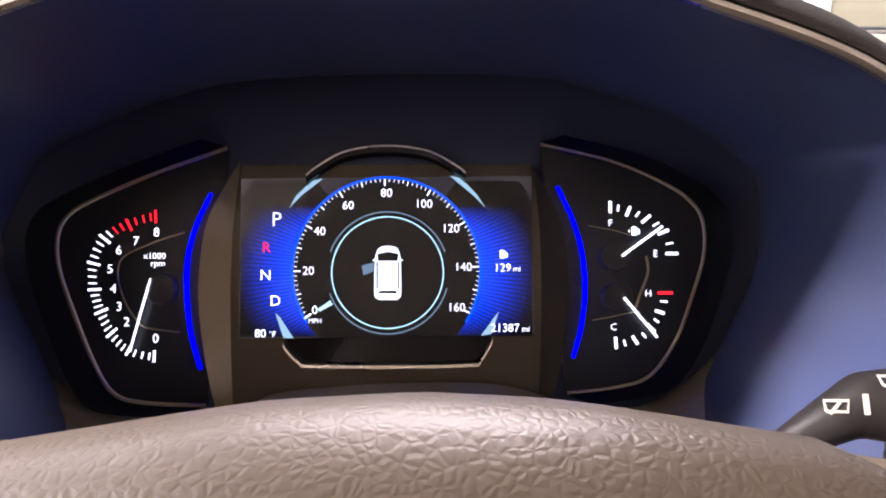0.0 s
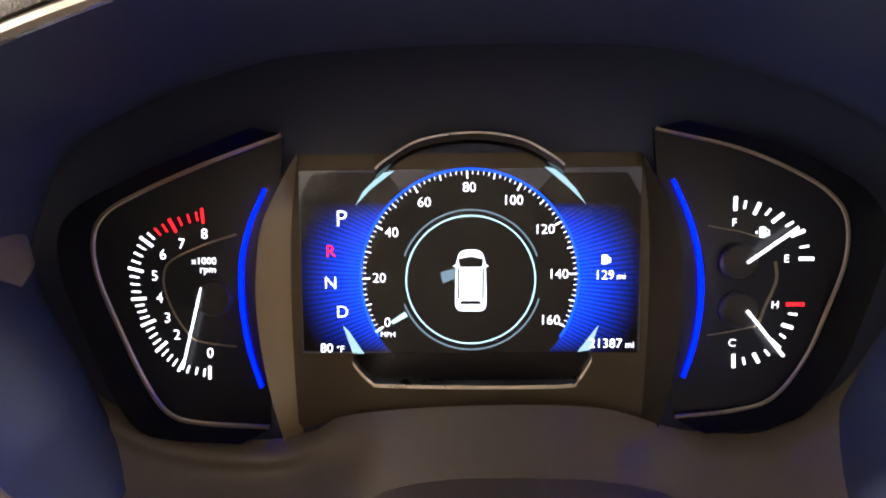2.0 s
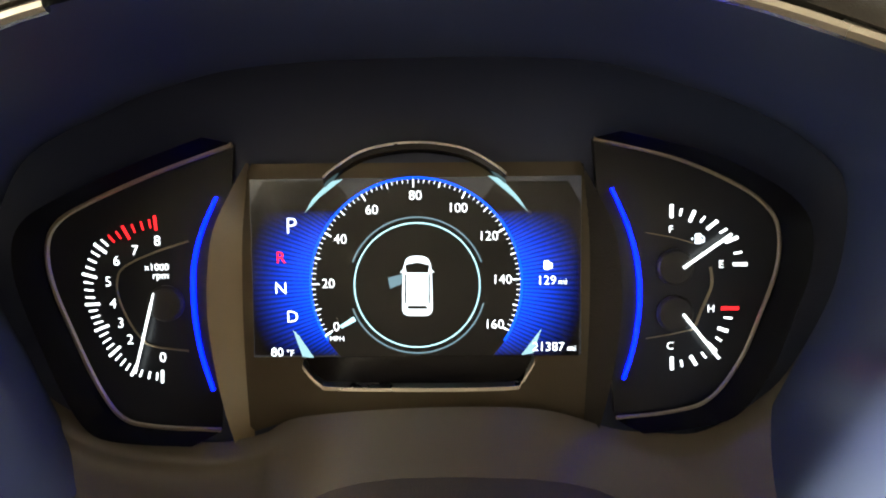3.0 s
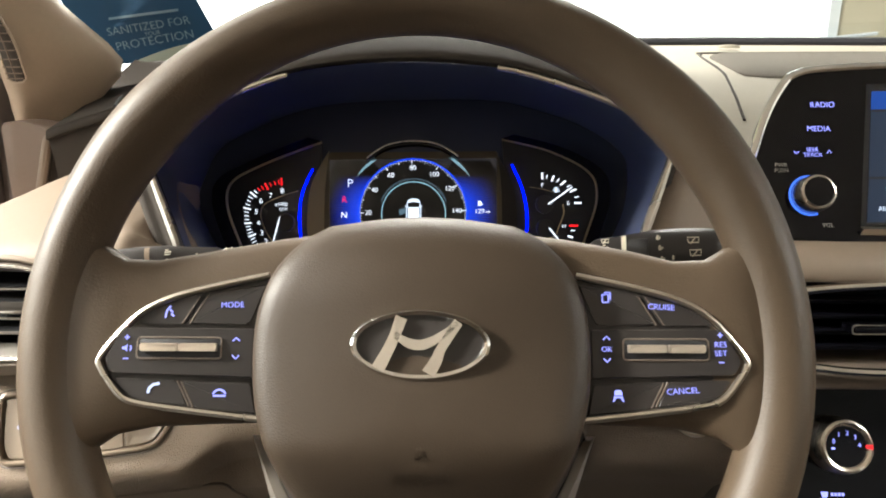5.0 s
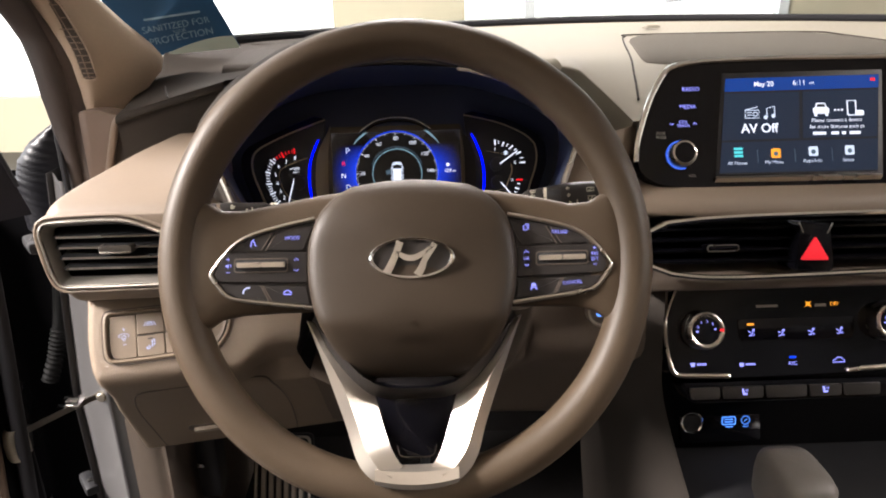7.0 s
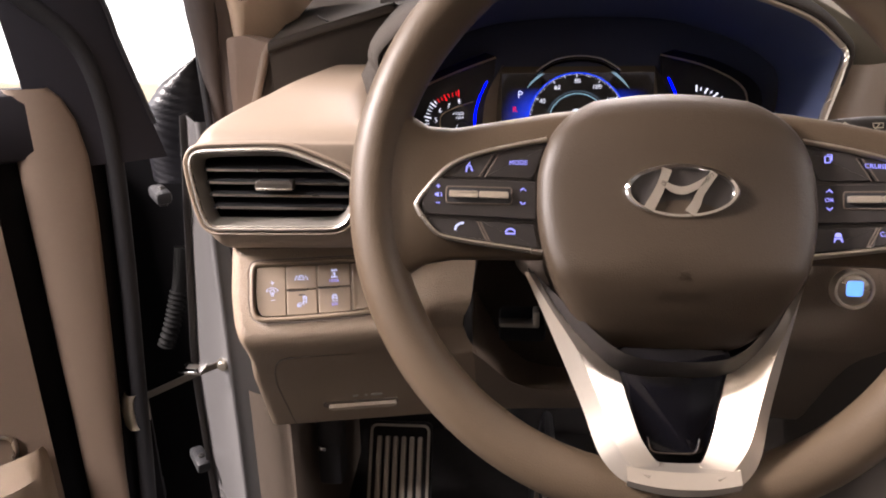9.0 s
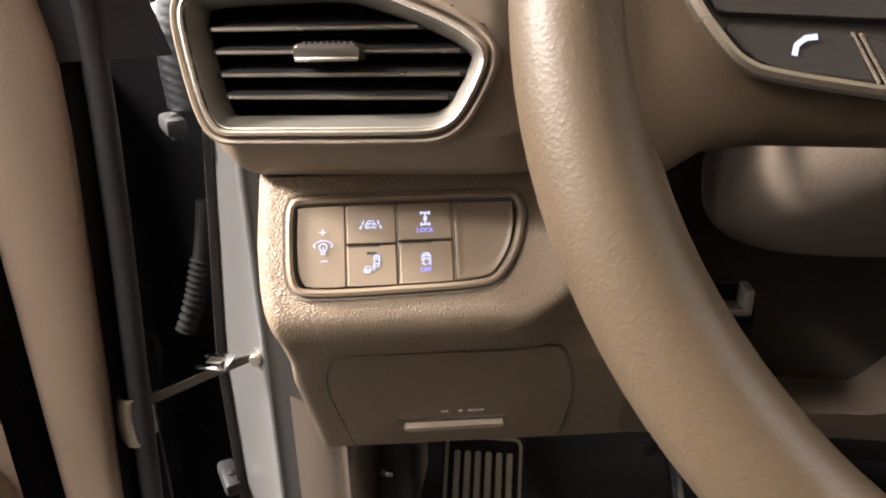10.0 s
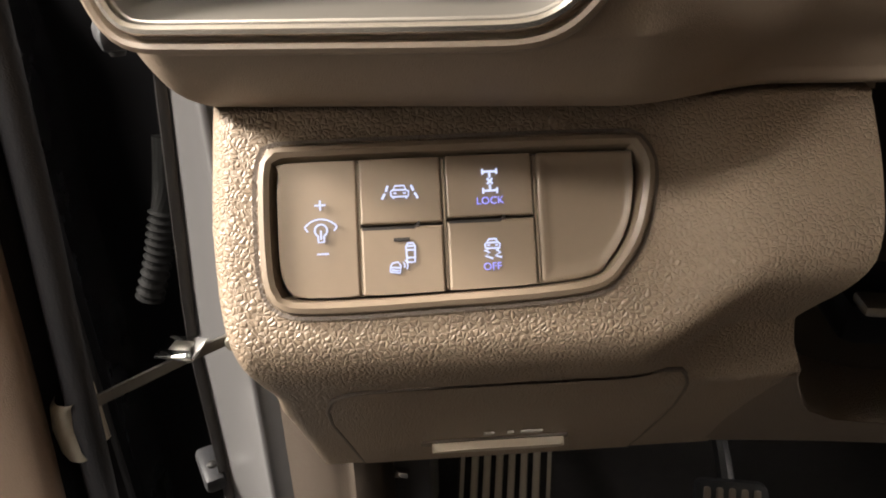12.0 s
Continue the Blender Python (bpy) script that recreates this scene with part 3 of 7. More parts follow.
def panel_y(x, z):
    """The lower panel's skin; its nose climbs beside the switch bank."""
    k = min(max((x + 0.192) / 0.045, 0.0), 1.0)
    lift = 0.024 * k * k * (3 - 2 * k) * min(max((z - 0.885) / 0.032, 0.0), 1.0) * min(max((0.997 - z) / 0.030, 0.0), 1.0)
    return float(np.interp(-(z - lift), [-q[1] for q in SKIN], [q[0] for q in SKIN])) + 0.2 * (x + 0.25)


SKIN = flow(PROFILE, 5)


secs = []
for i in range(80):
    s = (i / 79) ** 1.15
    sec = []
    for y, z in SKIN:
        xl = left_edge(z)
        x = xl + (right_edge(z) - xl) * s
        e = max(1 - (x - xl) / 0.012, 0.0)
        sec.append((x, (y + 0.2 * (x + 0.25) if x < -0.192 or z > 0.997 or z < 0.885 else panel_y(x, z)) + 0.012 * e ** 2.5, z))
    secs.append(sec)
bm = loft(B(), secs)
cut_hole(bm, BANK, scaled(oo, -0.0015))
dpart("lower_panel", bm, TAUPE, "grained taupe lower panel", 60)
dpart("panel_side", loft(B(), [secs[0], [(a + 0.010, b + 0.14, c) for a, b, c in secs[0]]]), TAUPE)
dpart("panel_cheek", loft(B(), [secs[-1][:40], [(a + 0.004, b + 0.10, c) for a, b, c in secs[-1][:40]]]), BLACK)
# Knee panel below and beside the steering column.
secs = []
for x in np.linspace(-0.121, 0.262, 40):
    k = 0.0262 + 0.012 * math.sin(min(max((x + 0.118) / 0.38, 0), 1) * math.pi)
    top = float(np.interp(x, [-0.121, -0.105, -0.085, -0.06, -0.03, 0.06, 0.085, 0.105, 0.125, 0.14], [0.893, 0.862, 0.825, 0.806, 0.80, 0.80, 0.83, 0.90, 1.0, 1.022]))
    zz = [top] + [top + (0.752 - top) * t for t in np.linspace(0.03, 1, 22)]
    sec = [(x, 0.33, top + 0.001), (x, float(np.interp(-top, [-1.07, -0.93, -0.898, -0.878, -0.855, -0.828, -0.797, -0.752], [0.16, 0.142, 0.162, 0.184, 0.204, 0.226, 0.25, 0.286])) + k + 0.006, top)]
    for z in zz[1:]:
        y = float(np.interp(-z, [-1.07, -0.98, -0.93, -0.913, -0.898, -0.878, -0.855, -0.828, -0.797, -0.762, -0.752], [0.165, 0.150, 0.142, 0.147, 0.162, 0.184, 0.204, 0.226, 0.25, 0.276, 0.286]))
        sec.append((x, y + k, z))
    secs.append(sec + [(x, 0.33 + k, 0.750)])
bm = loft(B(), secs)
clear_hood(bm)
# Same plastic as the lower panel, darkened in colour for the shade here.
dpart("knee_panel", bm, surface("shaded_taupe_plastic", (0.138, 0.107, 0.081), 0.5, grain=0.4, grain_scale=560), "taupe knee panel in a shaded copy of the plastic", 60)
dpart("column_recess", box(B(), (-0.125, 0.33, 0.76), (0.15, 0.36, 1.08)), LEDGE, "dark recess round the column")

# Fuse lid, outlined by its gap, and its pull.
LID = pose(-0.235, 0.205, 0.835)
lid = thing("fuse_lid", LID, "taupe plastic fuse box lid with a recessed pull", "fuse lid")
LID_Z = [0.757, 0.78, 0.82, 0.845, 0.87, 0.884, 0.892, 0.897, 0.9005]
LID_L = [-0.3200, -0.3190, -0.3160, -0.3135, -0.3075, -0.3020, -0.2975, -0.2930, -0.2850]
LID_R = [-0.1630, -0.1600, -0.1570, -0.1570, -0.1600, -0.1630, -0.1655, -0.1685, -0.1750]


def on_panel(x, z, out):
    """A point of the lower panel's skin, moved out of it."""
    return Vector((x, panel_y(x, z), z)) + Vector((0.14, -0.72, -0.66 if z < 0.9 else -0.3)).normalized() * out - Vector(LID.translation)


zs = list(np.linspace(0.757, 0.884, 16)) + [0.888, 0.892, 0.895, 0.897, 0.899, 0.9005]
secs = []
for z in zs:
    xl, xr = float(np.interp(z, LID_Z, LID_L)), float(np.interp(z, LID_Z, LID_R))
    row = [on_panel(xl + (xr - xl) * k / 20, z, 0.0011) for k in range(21)]
    secs.append([on_panel(xl, z, -0.003)] + row + [on_panel(xr, z, -0.003)])
part("cover", loft(B(), secs), TAUPE, lid, "", 60)
edge = [on_panel(a, z, 0.0004) for a, z in zip(LID_L, LID_Z)] + [on_panel(a, z, 0.0004) for a, z in zip(LID_R[::-1], LID_Z[::-1])]
part("gap", tube(B(), edge, 0.0011, 6), KNEE, lid)
slot = frm((-0.2415, panel_y(-0.2415, 0.794), 0.794), -37.7, 11.3)
bm = prism(B(), rounded(rect(-0.001, 0.003, 0.080, 0.0135), 0.004), -0.002, 0.0020, 0.0004)
bm.transform(LID.inverted() @ slot)
part("pull_recess", bm, KNEE, lid)
bm = prism(B(), rounded(rect(0.001, 0.001, 0.072, 0.0085), 0.003), 0.0, 0.0062, 0.002)
bm.transform(LID.inverted() @ slot)
part("pull", bm, surface("pale_pull_plastic", (0.42, 0.36, 0.28), 0.4, grain=0.1), lid, "taupe pull of the lid")
for i, w in enumerate((0.005, 0.003, 0.011)):
    bm = prism(B(), rect(-0.006 + i * 0.011, 0.026, w, 0.0035), 0.0016, 0.0026)
    bm.transform(LID.inverted() @ slot)
    part("writing_bar", bm, GREYINK, lid)

# ---- switch bank on the lower panel ----
bank = thing("switch_bank", BANK, "taupe switch bank with lit violet symbols, five switches and a blank", "switch bank")
INN = [(-55.6, 18.0), (-53.6, 22.5), (-47.5, 24.2), (50.0, 24.3), (55.6, 22.0), (57.4, 17.0), (54.8, 1.0), (47.8, -10.8), (38.5, -16.6), (-4, -18.4), (-48, -18.5), (-53.6, -15.4), (-55.6, -8)]


inner = flow(mm(INN), 5, True)


bm = rim_loft(B(), [(scaled(oo, 0.0012), -0.003), (scaled(oo, 0.0004), 0.0010), (oo, 0.0024), (scaled(oo, -0.0016), 0.0031), (scaled(oo, -0.0032), 0.0020), (scaled(oo, -0.0044), -0.004)])
part("bezel", bm, BUTTON, bank, "taupe surround with a rounded lip")
bm = rim_loft(B(), [(scaled(oo, 0.0022), 0.0006), (scaled(oo, 0.0010), 0.0004)])
part("gap", bm, KNEE, bank)
bm = B()
prism(bm, oo, -0.0048, -0.0040)
part("backing", bm, BLACK, bank)


def clipped(pts, x0, x1):
    """The outline cut to x0..x1."""
    for side, lim in ((1, x0), (-1, x1)):
        out = []
        for i in range(len(pts)):
            a, b = pts[i - 1], pts[i]
            ia, ib = side * (a[0] - lim) >= 0, side * (b[0] - lim) >= 0
            if ia != ib:
                t = (lim - a[0]) / (b[0] - a[0])
                out.append((lim, a[1] + t * (b[1] - a[1])))
            if ib:
                out.append(b)
        pts = out
    return pts


def cut_y(pts, y0, y1):
    return [(b, a) for a, b in clipped([(b, a) for a, b in pts], y0, y1)]


ii = scaled(resample(inner, 72), -0.0004)


def key(name, x0, x1, y0, y1, label="", proud=0.0):
    bm = B()
    pts = cut_y(clipped(ii, x0 * MM, x1 * MM), y0 * MM, y1 * MM)
    clean = [p for i, p in enumerate(pts) if (Vector(p) - Vector(pts[i - 1])).length > 1e-5]
    prism(bm, clean, -0.004, 0.0002 + proud, 0.0007)
    return part(name, bm, BUTTON, bank, label, 20)


key("dimmer_switch", -56, -30.9, -19, 25)
key("lane_switch", -30.1, -4.6, 3.6, 25)
key("blind_spot_switch", -30.1, -4.6, -19, 2.6, proud=0.0004)
key("lock_switch", -3.2, 24.3, 4.6, 25)
key("traction_switch", -3.2, 24.3, -19, 3.6, proud=0.0004)
pts = cut_y(clipped(ii, 25.6 * MM, 58 * MM), -19 * MM, 25 * MM)
pts = rounded([p for i, p in enumerate(pts) if (Vector(p) - Vector(pts[i - 1])).length > 1e-5], 0.0008, 1)
cx, cy = sum(p[0] for p in pts) / len(pts), sum(p[1] for p in pts) / len(pts)


def drawn_in(k):
    return [(cx + (x - cx) * (1 - k), cy + (y - cy) * (1 - k)) for x, y in pts]


bm = loft(B(), [[(x, y, z) for x, y in drawn_in(k)] for k, z in ((0, -0.004), (0, -0.0003), (0.03, 0.0003), (0.09, 0.0002), (0.17, -0.0006), (0.28, -0.0008), (0.9, -0.0008))], around=True)
blank = part("blank_cover", bm, BUTTON, bank, "blank taupe cover with a dished face", 60)
part("dished_face", prism(B(), drawn_in(0.85), -0.003, -0.00075), BUTTON, blank)


for x0, y0 in ((-30.1, 2.2), (-3.2, 3.2)):
    part("notch", ribbon(B(), mm([(x0 + 0.4, y0), (x0 + 16.5, y0), (x0 + 18.2, y0 + 1.6)]), 0.0009, 0.0002, 0.00065), SWITCH, bank)


for x0, x1, y0, y1 in ((-30.9, -30.1, -17.6, 23.4), (-4.6, -3.2, -17.6, 23.4), (24.3, 25.6, -17.2, 23.4)):
    part("divider", prism(B(), mm(rect((x0 + x1) / 2, (y0 + y1) / 2, (x1 - x0) * 0.55, y1 - y0)), -0.004, -0.0003), BUTTON, bank)


def strokes(bm, lines, w, z, dx=0.0, dy=0.0, s=1.0):
    for ln in lines:
        ribbon(bm, [((a * s + dx) * MM, (b * s + dy) * MM) for a, b in ln], w * MM, z, z + 0.00015)
    return bm


def blob(bm, pts, z, dx=0.0, dy=0.0, s=1.0):
    return prism(bm, [((a * s + dx) * MM, (b * s + dy) * MM) for a, b in pts], z, z + 0.00015)


Z = 0.0009
bm = strokes(B(), [[(-1.7, 0), (1.7, 0)], [(0, -1.6), (0, 1.6)]], 0.55, Z, -42.3, 10.2)
strokes(bm, [[(-1.8, 0), (1.8, 0)]], 0.5, Z, -41.9, -4.9)
strokes(bm, [arc(0, -3.4, 6.3, 142, 38, 12), [(-4.9, 0.4), (-4.0, -0.9)], [(4.9, 0.4), (4.0, -0.9)]], 0.5, Z, -42.3, 3.0)
strokes(bm, [arc(0, -0.6, 1.9, -60, 240, 16), [(-0.9, -2.2), (-0.9, -4.2), (0.9, -4.2), (0.9, -2.2)], [(0, -0.6), (0, -3.4)]], 0.55, Z, -42.3, 3.0)
part("dimmer_symbol", bm, ICON_W, bank)
CAR = [[(-2.6, -1.5), (2.6, -1.5), (2.8, 0.1), (2.0, 0.6), (1.4, 1.9), (-1.4, 1.9), (-2.0, 0.6), (-2.8, 0.1), (-2.6, -1.5)], [(-2.0, 0.6), (2.0, 0.6)], [(-2.0, -1.5), (-2.0, -2.2)], [(2.0, -1.5), (2.0, -2.2)], [(-1.9, -0.4), (-1.0, -0.4)], [(1.0, -0.4), (1.9, -0.4)]]
bm = strokes(B(), CAR, 0.5, Z, -17.6, 13.4)
strokes(bm, [[(-5.6, -2.2), (-4.6, -0.4)], [(-4.3, 0.2), (-3.6, 2.0)], [(5.6, -2.2), (4.6, -0.4)], [(4.3, 0.2), (3.6, 2.0)]], 0.75, Z, -17.6, 13.4)
part("lane_symbol", bm, ICON_W, bank)
bm = strokes(B(), [[(-2.2, 3.0), (2.2, 3.0)], [(-2.2, -3.0), (2.2, -3.0)], [(-2.2, 2.1), (-2.2, 3.9)], [(2.2, 2.1), (2.2, 3.9)], [(-2.2, -3.9), (-2.2, -2.1)], [(2.2, -3.9), (2.2, -2.1)], [(0, 3.0), (0, 1.1)], [(0, -3.0), (0, -1.1)], [(-0.9, 0.9), (0.9, -0.9)], [(0.9, 0.9), (-0.9, -0.9)]], 0.65, Z, 10.7, 15.6)
part("lock_symbol", bm, ICON_W, bank)
text("lock_writing", "LOCK", 0.0033, 10.5 * MM, 9.4 * MM, Z, ICON, bank)
bm = strokes(B(), [[(-1.2, -2.8), (1.2, -2.8), (1.4, 2.0), (0.8, 3.1), (-0.8, 3.1), (-1.4, 2.0), (-1.2, -2.8)], [(-1.1, 1.0), (1.1, 1.0)], [(-1.0, -1.4), (1.0, -1.4)], [(-0.9, 2.2), (0.9, 2.2)]], 0.55, Z, -15.0, -5.8)
strokes(bm, [[(-1.7, -1.2), (1.2, -1.6), (1.6, 0.6), (0.8, 1.8), (-1.0, 1.5), (-1.6, 0.5), (-1.7, -1.2)], [(-1.5, 0.2), (1.4, 0.0)], [(-1.2, -0.6), (0.9, -0.9)]], 0.5, Z, -19.8, -10.2)
strokes(bm, [arc(0, 0, 1.4, -30, 50, 5), arc(0, 0, 2.3, -30, 50, 6)], 0.4, Z, -18.4, -9.6)
part("blind_spot_symbol", bm, ICON_W, bank)
bm = B()
prism(bm, mm(rect(-17.6, -1.5, 5.0, 1.2)), Z, Z + 0.0001)
part("indicator", bm, SWITCH, bank)
bm = strokes(B(), CAR, 0.55, Z, 10.5, -4.2, 0.84)
strokes(bm, [[(-2.0, -2.2), (-0.4, -3.0), (-1.8, -4.0), (0.6, -4.9)], [(1.6, -2.2), (3.0, -3.0), (1.4, -4.0), (3.4, -4.6)]], 0.6, Z, 9.9, -3.8)
part("traction_symbol", bm, ICON_W, bank)
text("off_writing", "OFF", 0.0033, 10.2 * MM, -11.2 * MM, Z, ICON, bank)

# ---- air vents ----
vent = thing("air_vent", VENT, "black driver's air vent with silver-edged slats in a satin silver frame", "air vent", "air vents")
def vent_rings(rows):
    return loft(B(), [[(a, b, z) for a, b in scaled(vo, d)] for d, z in rows], around=True, caps=False)


part("frame", vent_rings([(-0.0005, -0.004), (-0.0008, 0.0020), (-0.0016, 0.0034), (-0.0028, 0.0038), (-0.0038, 0.0030), (-0.0043, 0.0012)]), surface("bright_vent_silver", (0.70, 0.66, 0.60), 0.22, 0.95, vary=0.03), vent, "satin silver frame")
part("inner_lip", vent_rings([(-0.0041, 0.0013), (-0.0048, 0.0010), (-0.0072, -0.0035), (-0.0090, -0.0085), (-0.0094, -0.0120)]), surface("grey_lip", (0.20, 0.185, 0.165), 0.42, 0.6, vary=0.04), vent, "grey satin inner lip of the frame")
part("rim", vent_rings([(0.0042, -0.006), (0.0034, 0.0008), (0.0020, 0.0022), (0.0008, 0.0018), (0.0002, -0.0014), (-0.0014, -0.0016)]), POD, vent, "taupe rim round the frame")
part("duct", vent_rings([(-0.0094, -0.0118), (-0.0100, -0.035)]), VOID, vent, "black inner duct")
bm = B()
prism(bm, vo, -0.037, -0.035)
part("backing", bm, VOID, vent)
vin = scaled(vo, -0.0092)
for y in (15.9, 5.7, -4.4, -14.5):
    cutline = cut_y(vin, (y - 0.6) * MM, (y + 0.6) * MM)
    x0, x1 = min(p[0] for p in cutline), max(p[0] for p in cutline)
    bm = B()
    box(bm, (x0, -0.0013, -0.030), (x1, 0.0013, 0.0), 0.0004)
    bm.transform(Matrix.Translation((0, y * MM, -0.008)) @ pose(0, 0, 0, 14))
    slat = part("slat", bm, BLACK, vent, "black slat")
    bm = B()
    tube(bm, [(x0 + 0.003, y * MM, -0.0072), (x1 - 0.003, y * MM, -0.0072)], 0.0011, 6)
    part("slat_edge", bm, SILVER, slat, "silver edge of a slat")
for x in (-30, -10, 12, 32):
    part("rear_vane", box(B(), (x * MM - 0.0006, -0.024, -0.034), (x * MM + 0.0006, 0.03, -0.030)), VOID, vent)
bm = B()
prism(bm, rounded(rect(0.003, 0.0052, 0.030, 0.0075), 0.002), -0.010, 0.0015, 0.0018, 3)
knob = part("slider", bm, surface("dark_knob", (0.05, 0.043, 0.036), 0.35), vent, "dark slider knob with a silver foot")
part("slider_foot", box(B(), (-0.0115, 0.0012, -0.003), (0.0175, 0.0032, 0.0020), 0.0006), SILVER, knob, "silver foot")
bm = B()
for x in range(9):
    box(bm, (-0.008 + x * 0.0027, 0.0082, -0.0055), (-0.0066 + x * 0.0027, 0.0098, 0.0008))
part("slider_grip", bm, BLACK, knob)

cvent = thing("air_vent", frm((0.30, 0.158, 1.04), 11.3), "wide black centre air vent between bright silver rails", "air vent", "air vents")
TOP = mm([(-70, 20.5), (-58, 26), (-46, 29.4), (16, 33.5), (168, 35.3), (330, 36)])
LOW = mm([(-70, -13), (-58, -18), (-38, -23.5), (18, -27.3), (172, -24.6), (330, -22)])
for ln, nm in ((TOP, "upper_rail"), (LOW, "lower_rail")):
    bm = B()
    tube(bm, [(a, b, 0.004) for a, b in flow(ln, 6)], 0.0030, 8)
    part(nm, bm, CHROME, cvent, "bright silver rail")
bm = B()
prism(bm, flow(TOP, 5) + flow(LOW, 5)[::-1], -0.045, -0.040)
part("backing", bm, BLACK, cvent)
for y in (20, 9, -2, -13):
    bm = B()
    box(bm, (-0.064, -0.0015, -0.030), (0.330, 0.0015, 0.0), 0.0004)
    bm.transform(Matrix.Translation((0, y * MM, -0.010)) @ pose(0, 0, 0, 14))
    part("slat", bm, GLOSS, cvent, "black slat")
bm = B()
prism(bm, rounded(rect(0.005, 0.002, 0.032, 0.0068), 0.003), -0.012, 0.0, 0.0015)
part("slider", bm, GLOSS, cvent, "black slider knob with a bright outline")
bm = B()
ribbon(bm, rounded(rect(0.005, 0.002, 0.031, 0.0062), 0.0029), 0.0007, 0.0, 0.0004, True)
part("slider_outline", bm, SILVER, cvent)
haz = thing("hazard_button", frm((0.30, 0.158, 1.04), 11.3), "black hazard light button with a red triangle", "hazard button")
bm = B()
prism(bm, rounded(mm([(76, -22), (116, -23), (109, 25), (80, 26)]), 0.004), -0.030, 0.004, 0.002)
part("surround", bm, GLOSS, haz)
bm = B()
prism(bm, rounded(mm([(81, -11), (109.5, -11.5), (94.6, 12)]), 0.002), 0.003, 0.0062, 0.0008)
part("triangle", bm, RED_LENS, haz, "red triangular lens")
for ln in ([(78.0, 26), (82.5, 16)], [(111.5, 25), (107, 15)]):
    part("edge_line", ribbon(B(), mm(ln), 0.0010, 0.0035, 0.0046), SILVER, haz)

# Taupe bands above and below the centre vent.
bm = B()
loft(bm, [flow([(x, 0.235, 1.108), (x, 0.205 - k, 1.103), (x, 0.172 - k, 1.092), (x, 0.163 - k, 1.080), (x, 0.166 - k, 1.0735), (x, 0.19, 1.0725)], 3) for x, k in [(0.176, -0.024), (0.19, -0.018), (0.215, -0.010), (0.24, -0.004)] + [(v, 0.0) for v in np.linspace(0.27, 0.66, 8)]])
clear_hood(bm)
dpart("middle_band", bm, POD, "smooth taupe band under the screen", 50)
bm = B()
loft(bm, [flow([(x, 0.19, 1.013), (x, 0.158, 1.011), (x, 0.152, 1.004), (x, 0.156, 0.998), (x, 0.19, 0.994)], 3) for x in np.linspace(0.225, 0.66, 10)])
dpart("lower_band", bm, KNEE, "", 50)
# Cheek between the instrument hood and the centre of the dashboard.
bm = B()
secs = []
for i in range(9):
    s = i / 8
    z = 1.05 + s * 0.103
    yy = 0.150 + 0.35 * (z - 1.06)
    x0 = float(np.interp(z, [1.035, 1.07, 1.10, 1.142, 1.159], [0.126, 0.134, 0.141, 0.157, 0.1625])) + 0.002
    secs.append(flow([(x0, yy + 0.006, z), (x0 + 0.020, yy + 0.003, z), (0.20 + 0.02 * s, yy + 0.028 + 0.01 * s, z), (0.245, yy + 0.062, z), (0.28, yy + 0.075, z + 0.003)], 4))
loft(bm, secs)
clear_hood(bm)
dpart("hood_cheek", bm, POD, "smooth taupe cheek beside the instrument hood", 60)

# ---- instrument hood ----
hood = thing("instrument_hood", pose(-0.0165, 0.20, 1.15), "dark instrument hood with satin silver side trims", "instrument hood")
HOME = Matrix.Translation((0.0165, -0.20, -1.15))
CLU = frm((-0.022, 0.3257, 1.10), 16.16)


def hood_pt(x, z, out=0.0):
    return (x, mouth_depth(z) + out, z)


MOUTH = [(-0.1532, 1.035), (-0.163, 1.07), (-0.170, 1.095), (-0.190, 1.142), (-0.1955, 1.1555), (-0.189, 1.167), (-0.166, 1.185), (-0.12, 1.205), (-0.078, 1.2155), (-0.0165, 1.2195), (0.045, 1.2155), (0.087, 1.205), (0.133, 1.188), (0.156, 1.170), (0.1625, 1.159), (0.157, 1.142), (0.141, 1.100), (0.134, 1.07), (0.126, 1.035)]
INNER = [(-150, -104), (-160, -78), (-172, -50), (-190, -9), (-183, 21), (-168, 45), (-134, 63), (-112, 72), (-72, 82), (0, 86), (74, 85), (119, 74), (152, 62), (178, 46), (191, 28), (188, -12), (170, -52), (158, -78), (148, -104)]
mouth3 = [Vector(hood_pt(x, z)) for x, z in flow(MOUTH, 6)]
inner3 = [CLU @ Vector((a * MM, b * MM, 0.010)) for a, b in flow(INNER, 6)]
secs = []
for s in np.linspace(0, 1, 10):
    ring = []
    for a, b in zip(mouth3, inner3):
        p = a.lerp(b, s)
        p.y += 0.016 * (1 - s) * min(max((1.075 - p.z) / 0.03, 0.0), 1.0)
        p.z += 0.006 * math.sin(math.pi * s) * max((p.z - 1.10) / 0.1, 0)
        ring.append(p)
    secs.append(ring)
bm = loft(B(), secs)
bm.transform(HOME)
part("liner", bm, HOOD, hood, "dark inner lining, blue cluster glow in its colour", 60)
# Outer brow of the hood, rolled over the mouth and back to the ledge.
secs = []
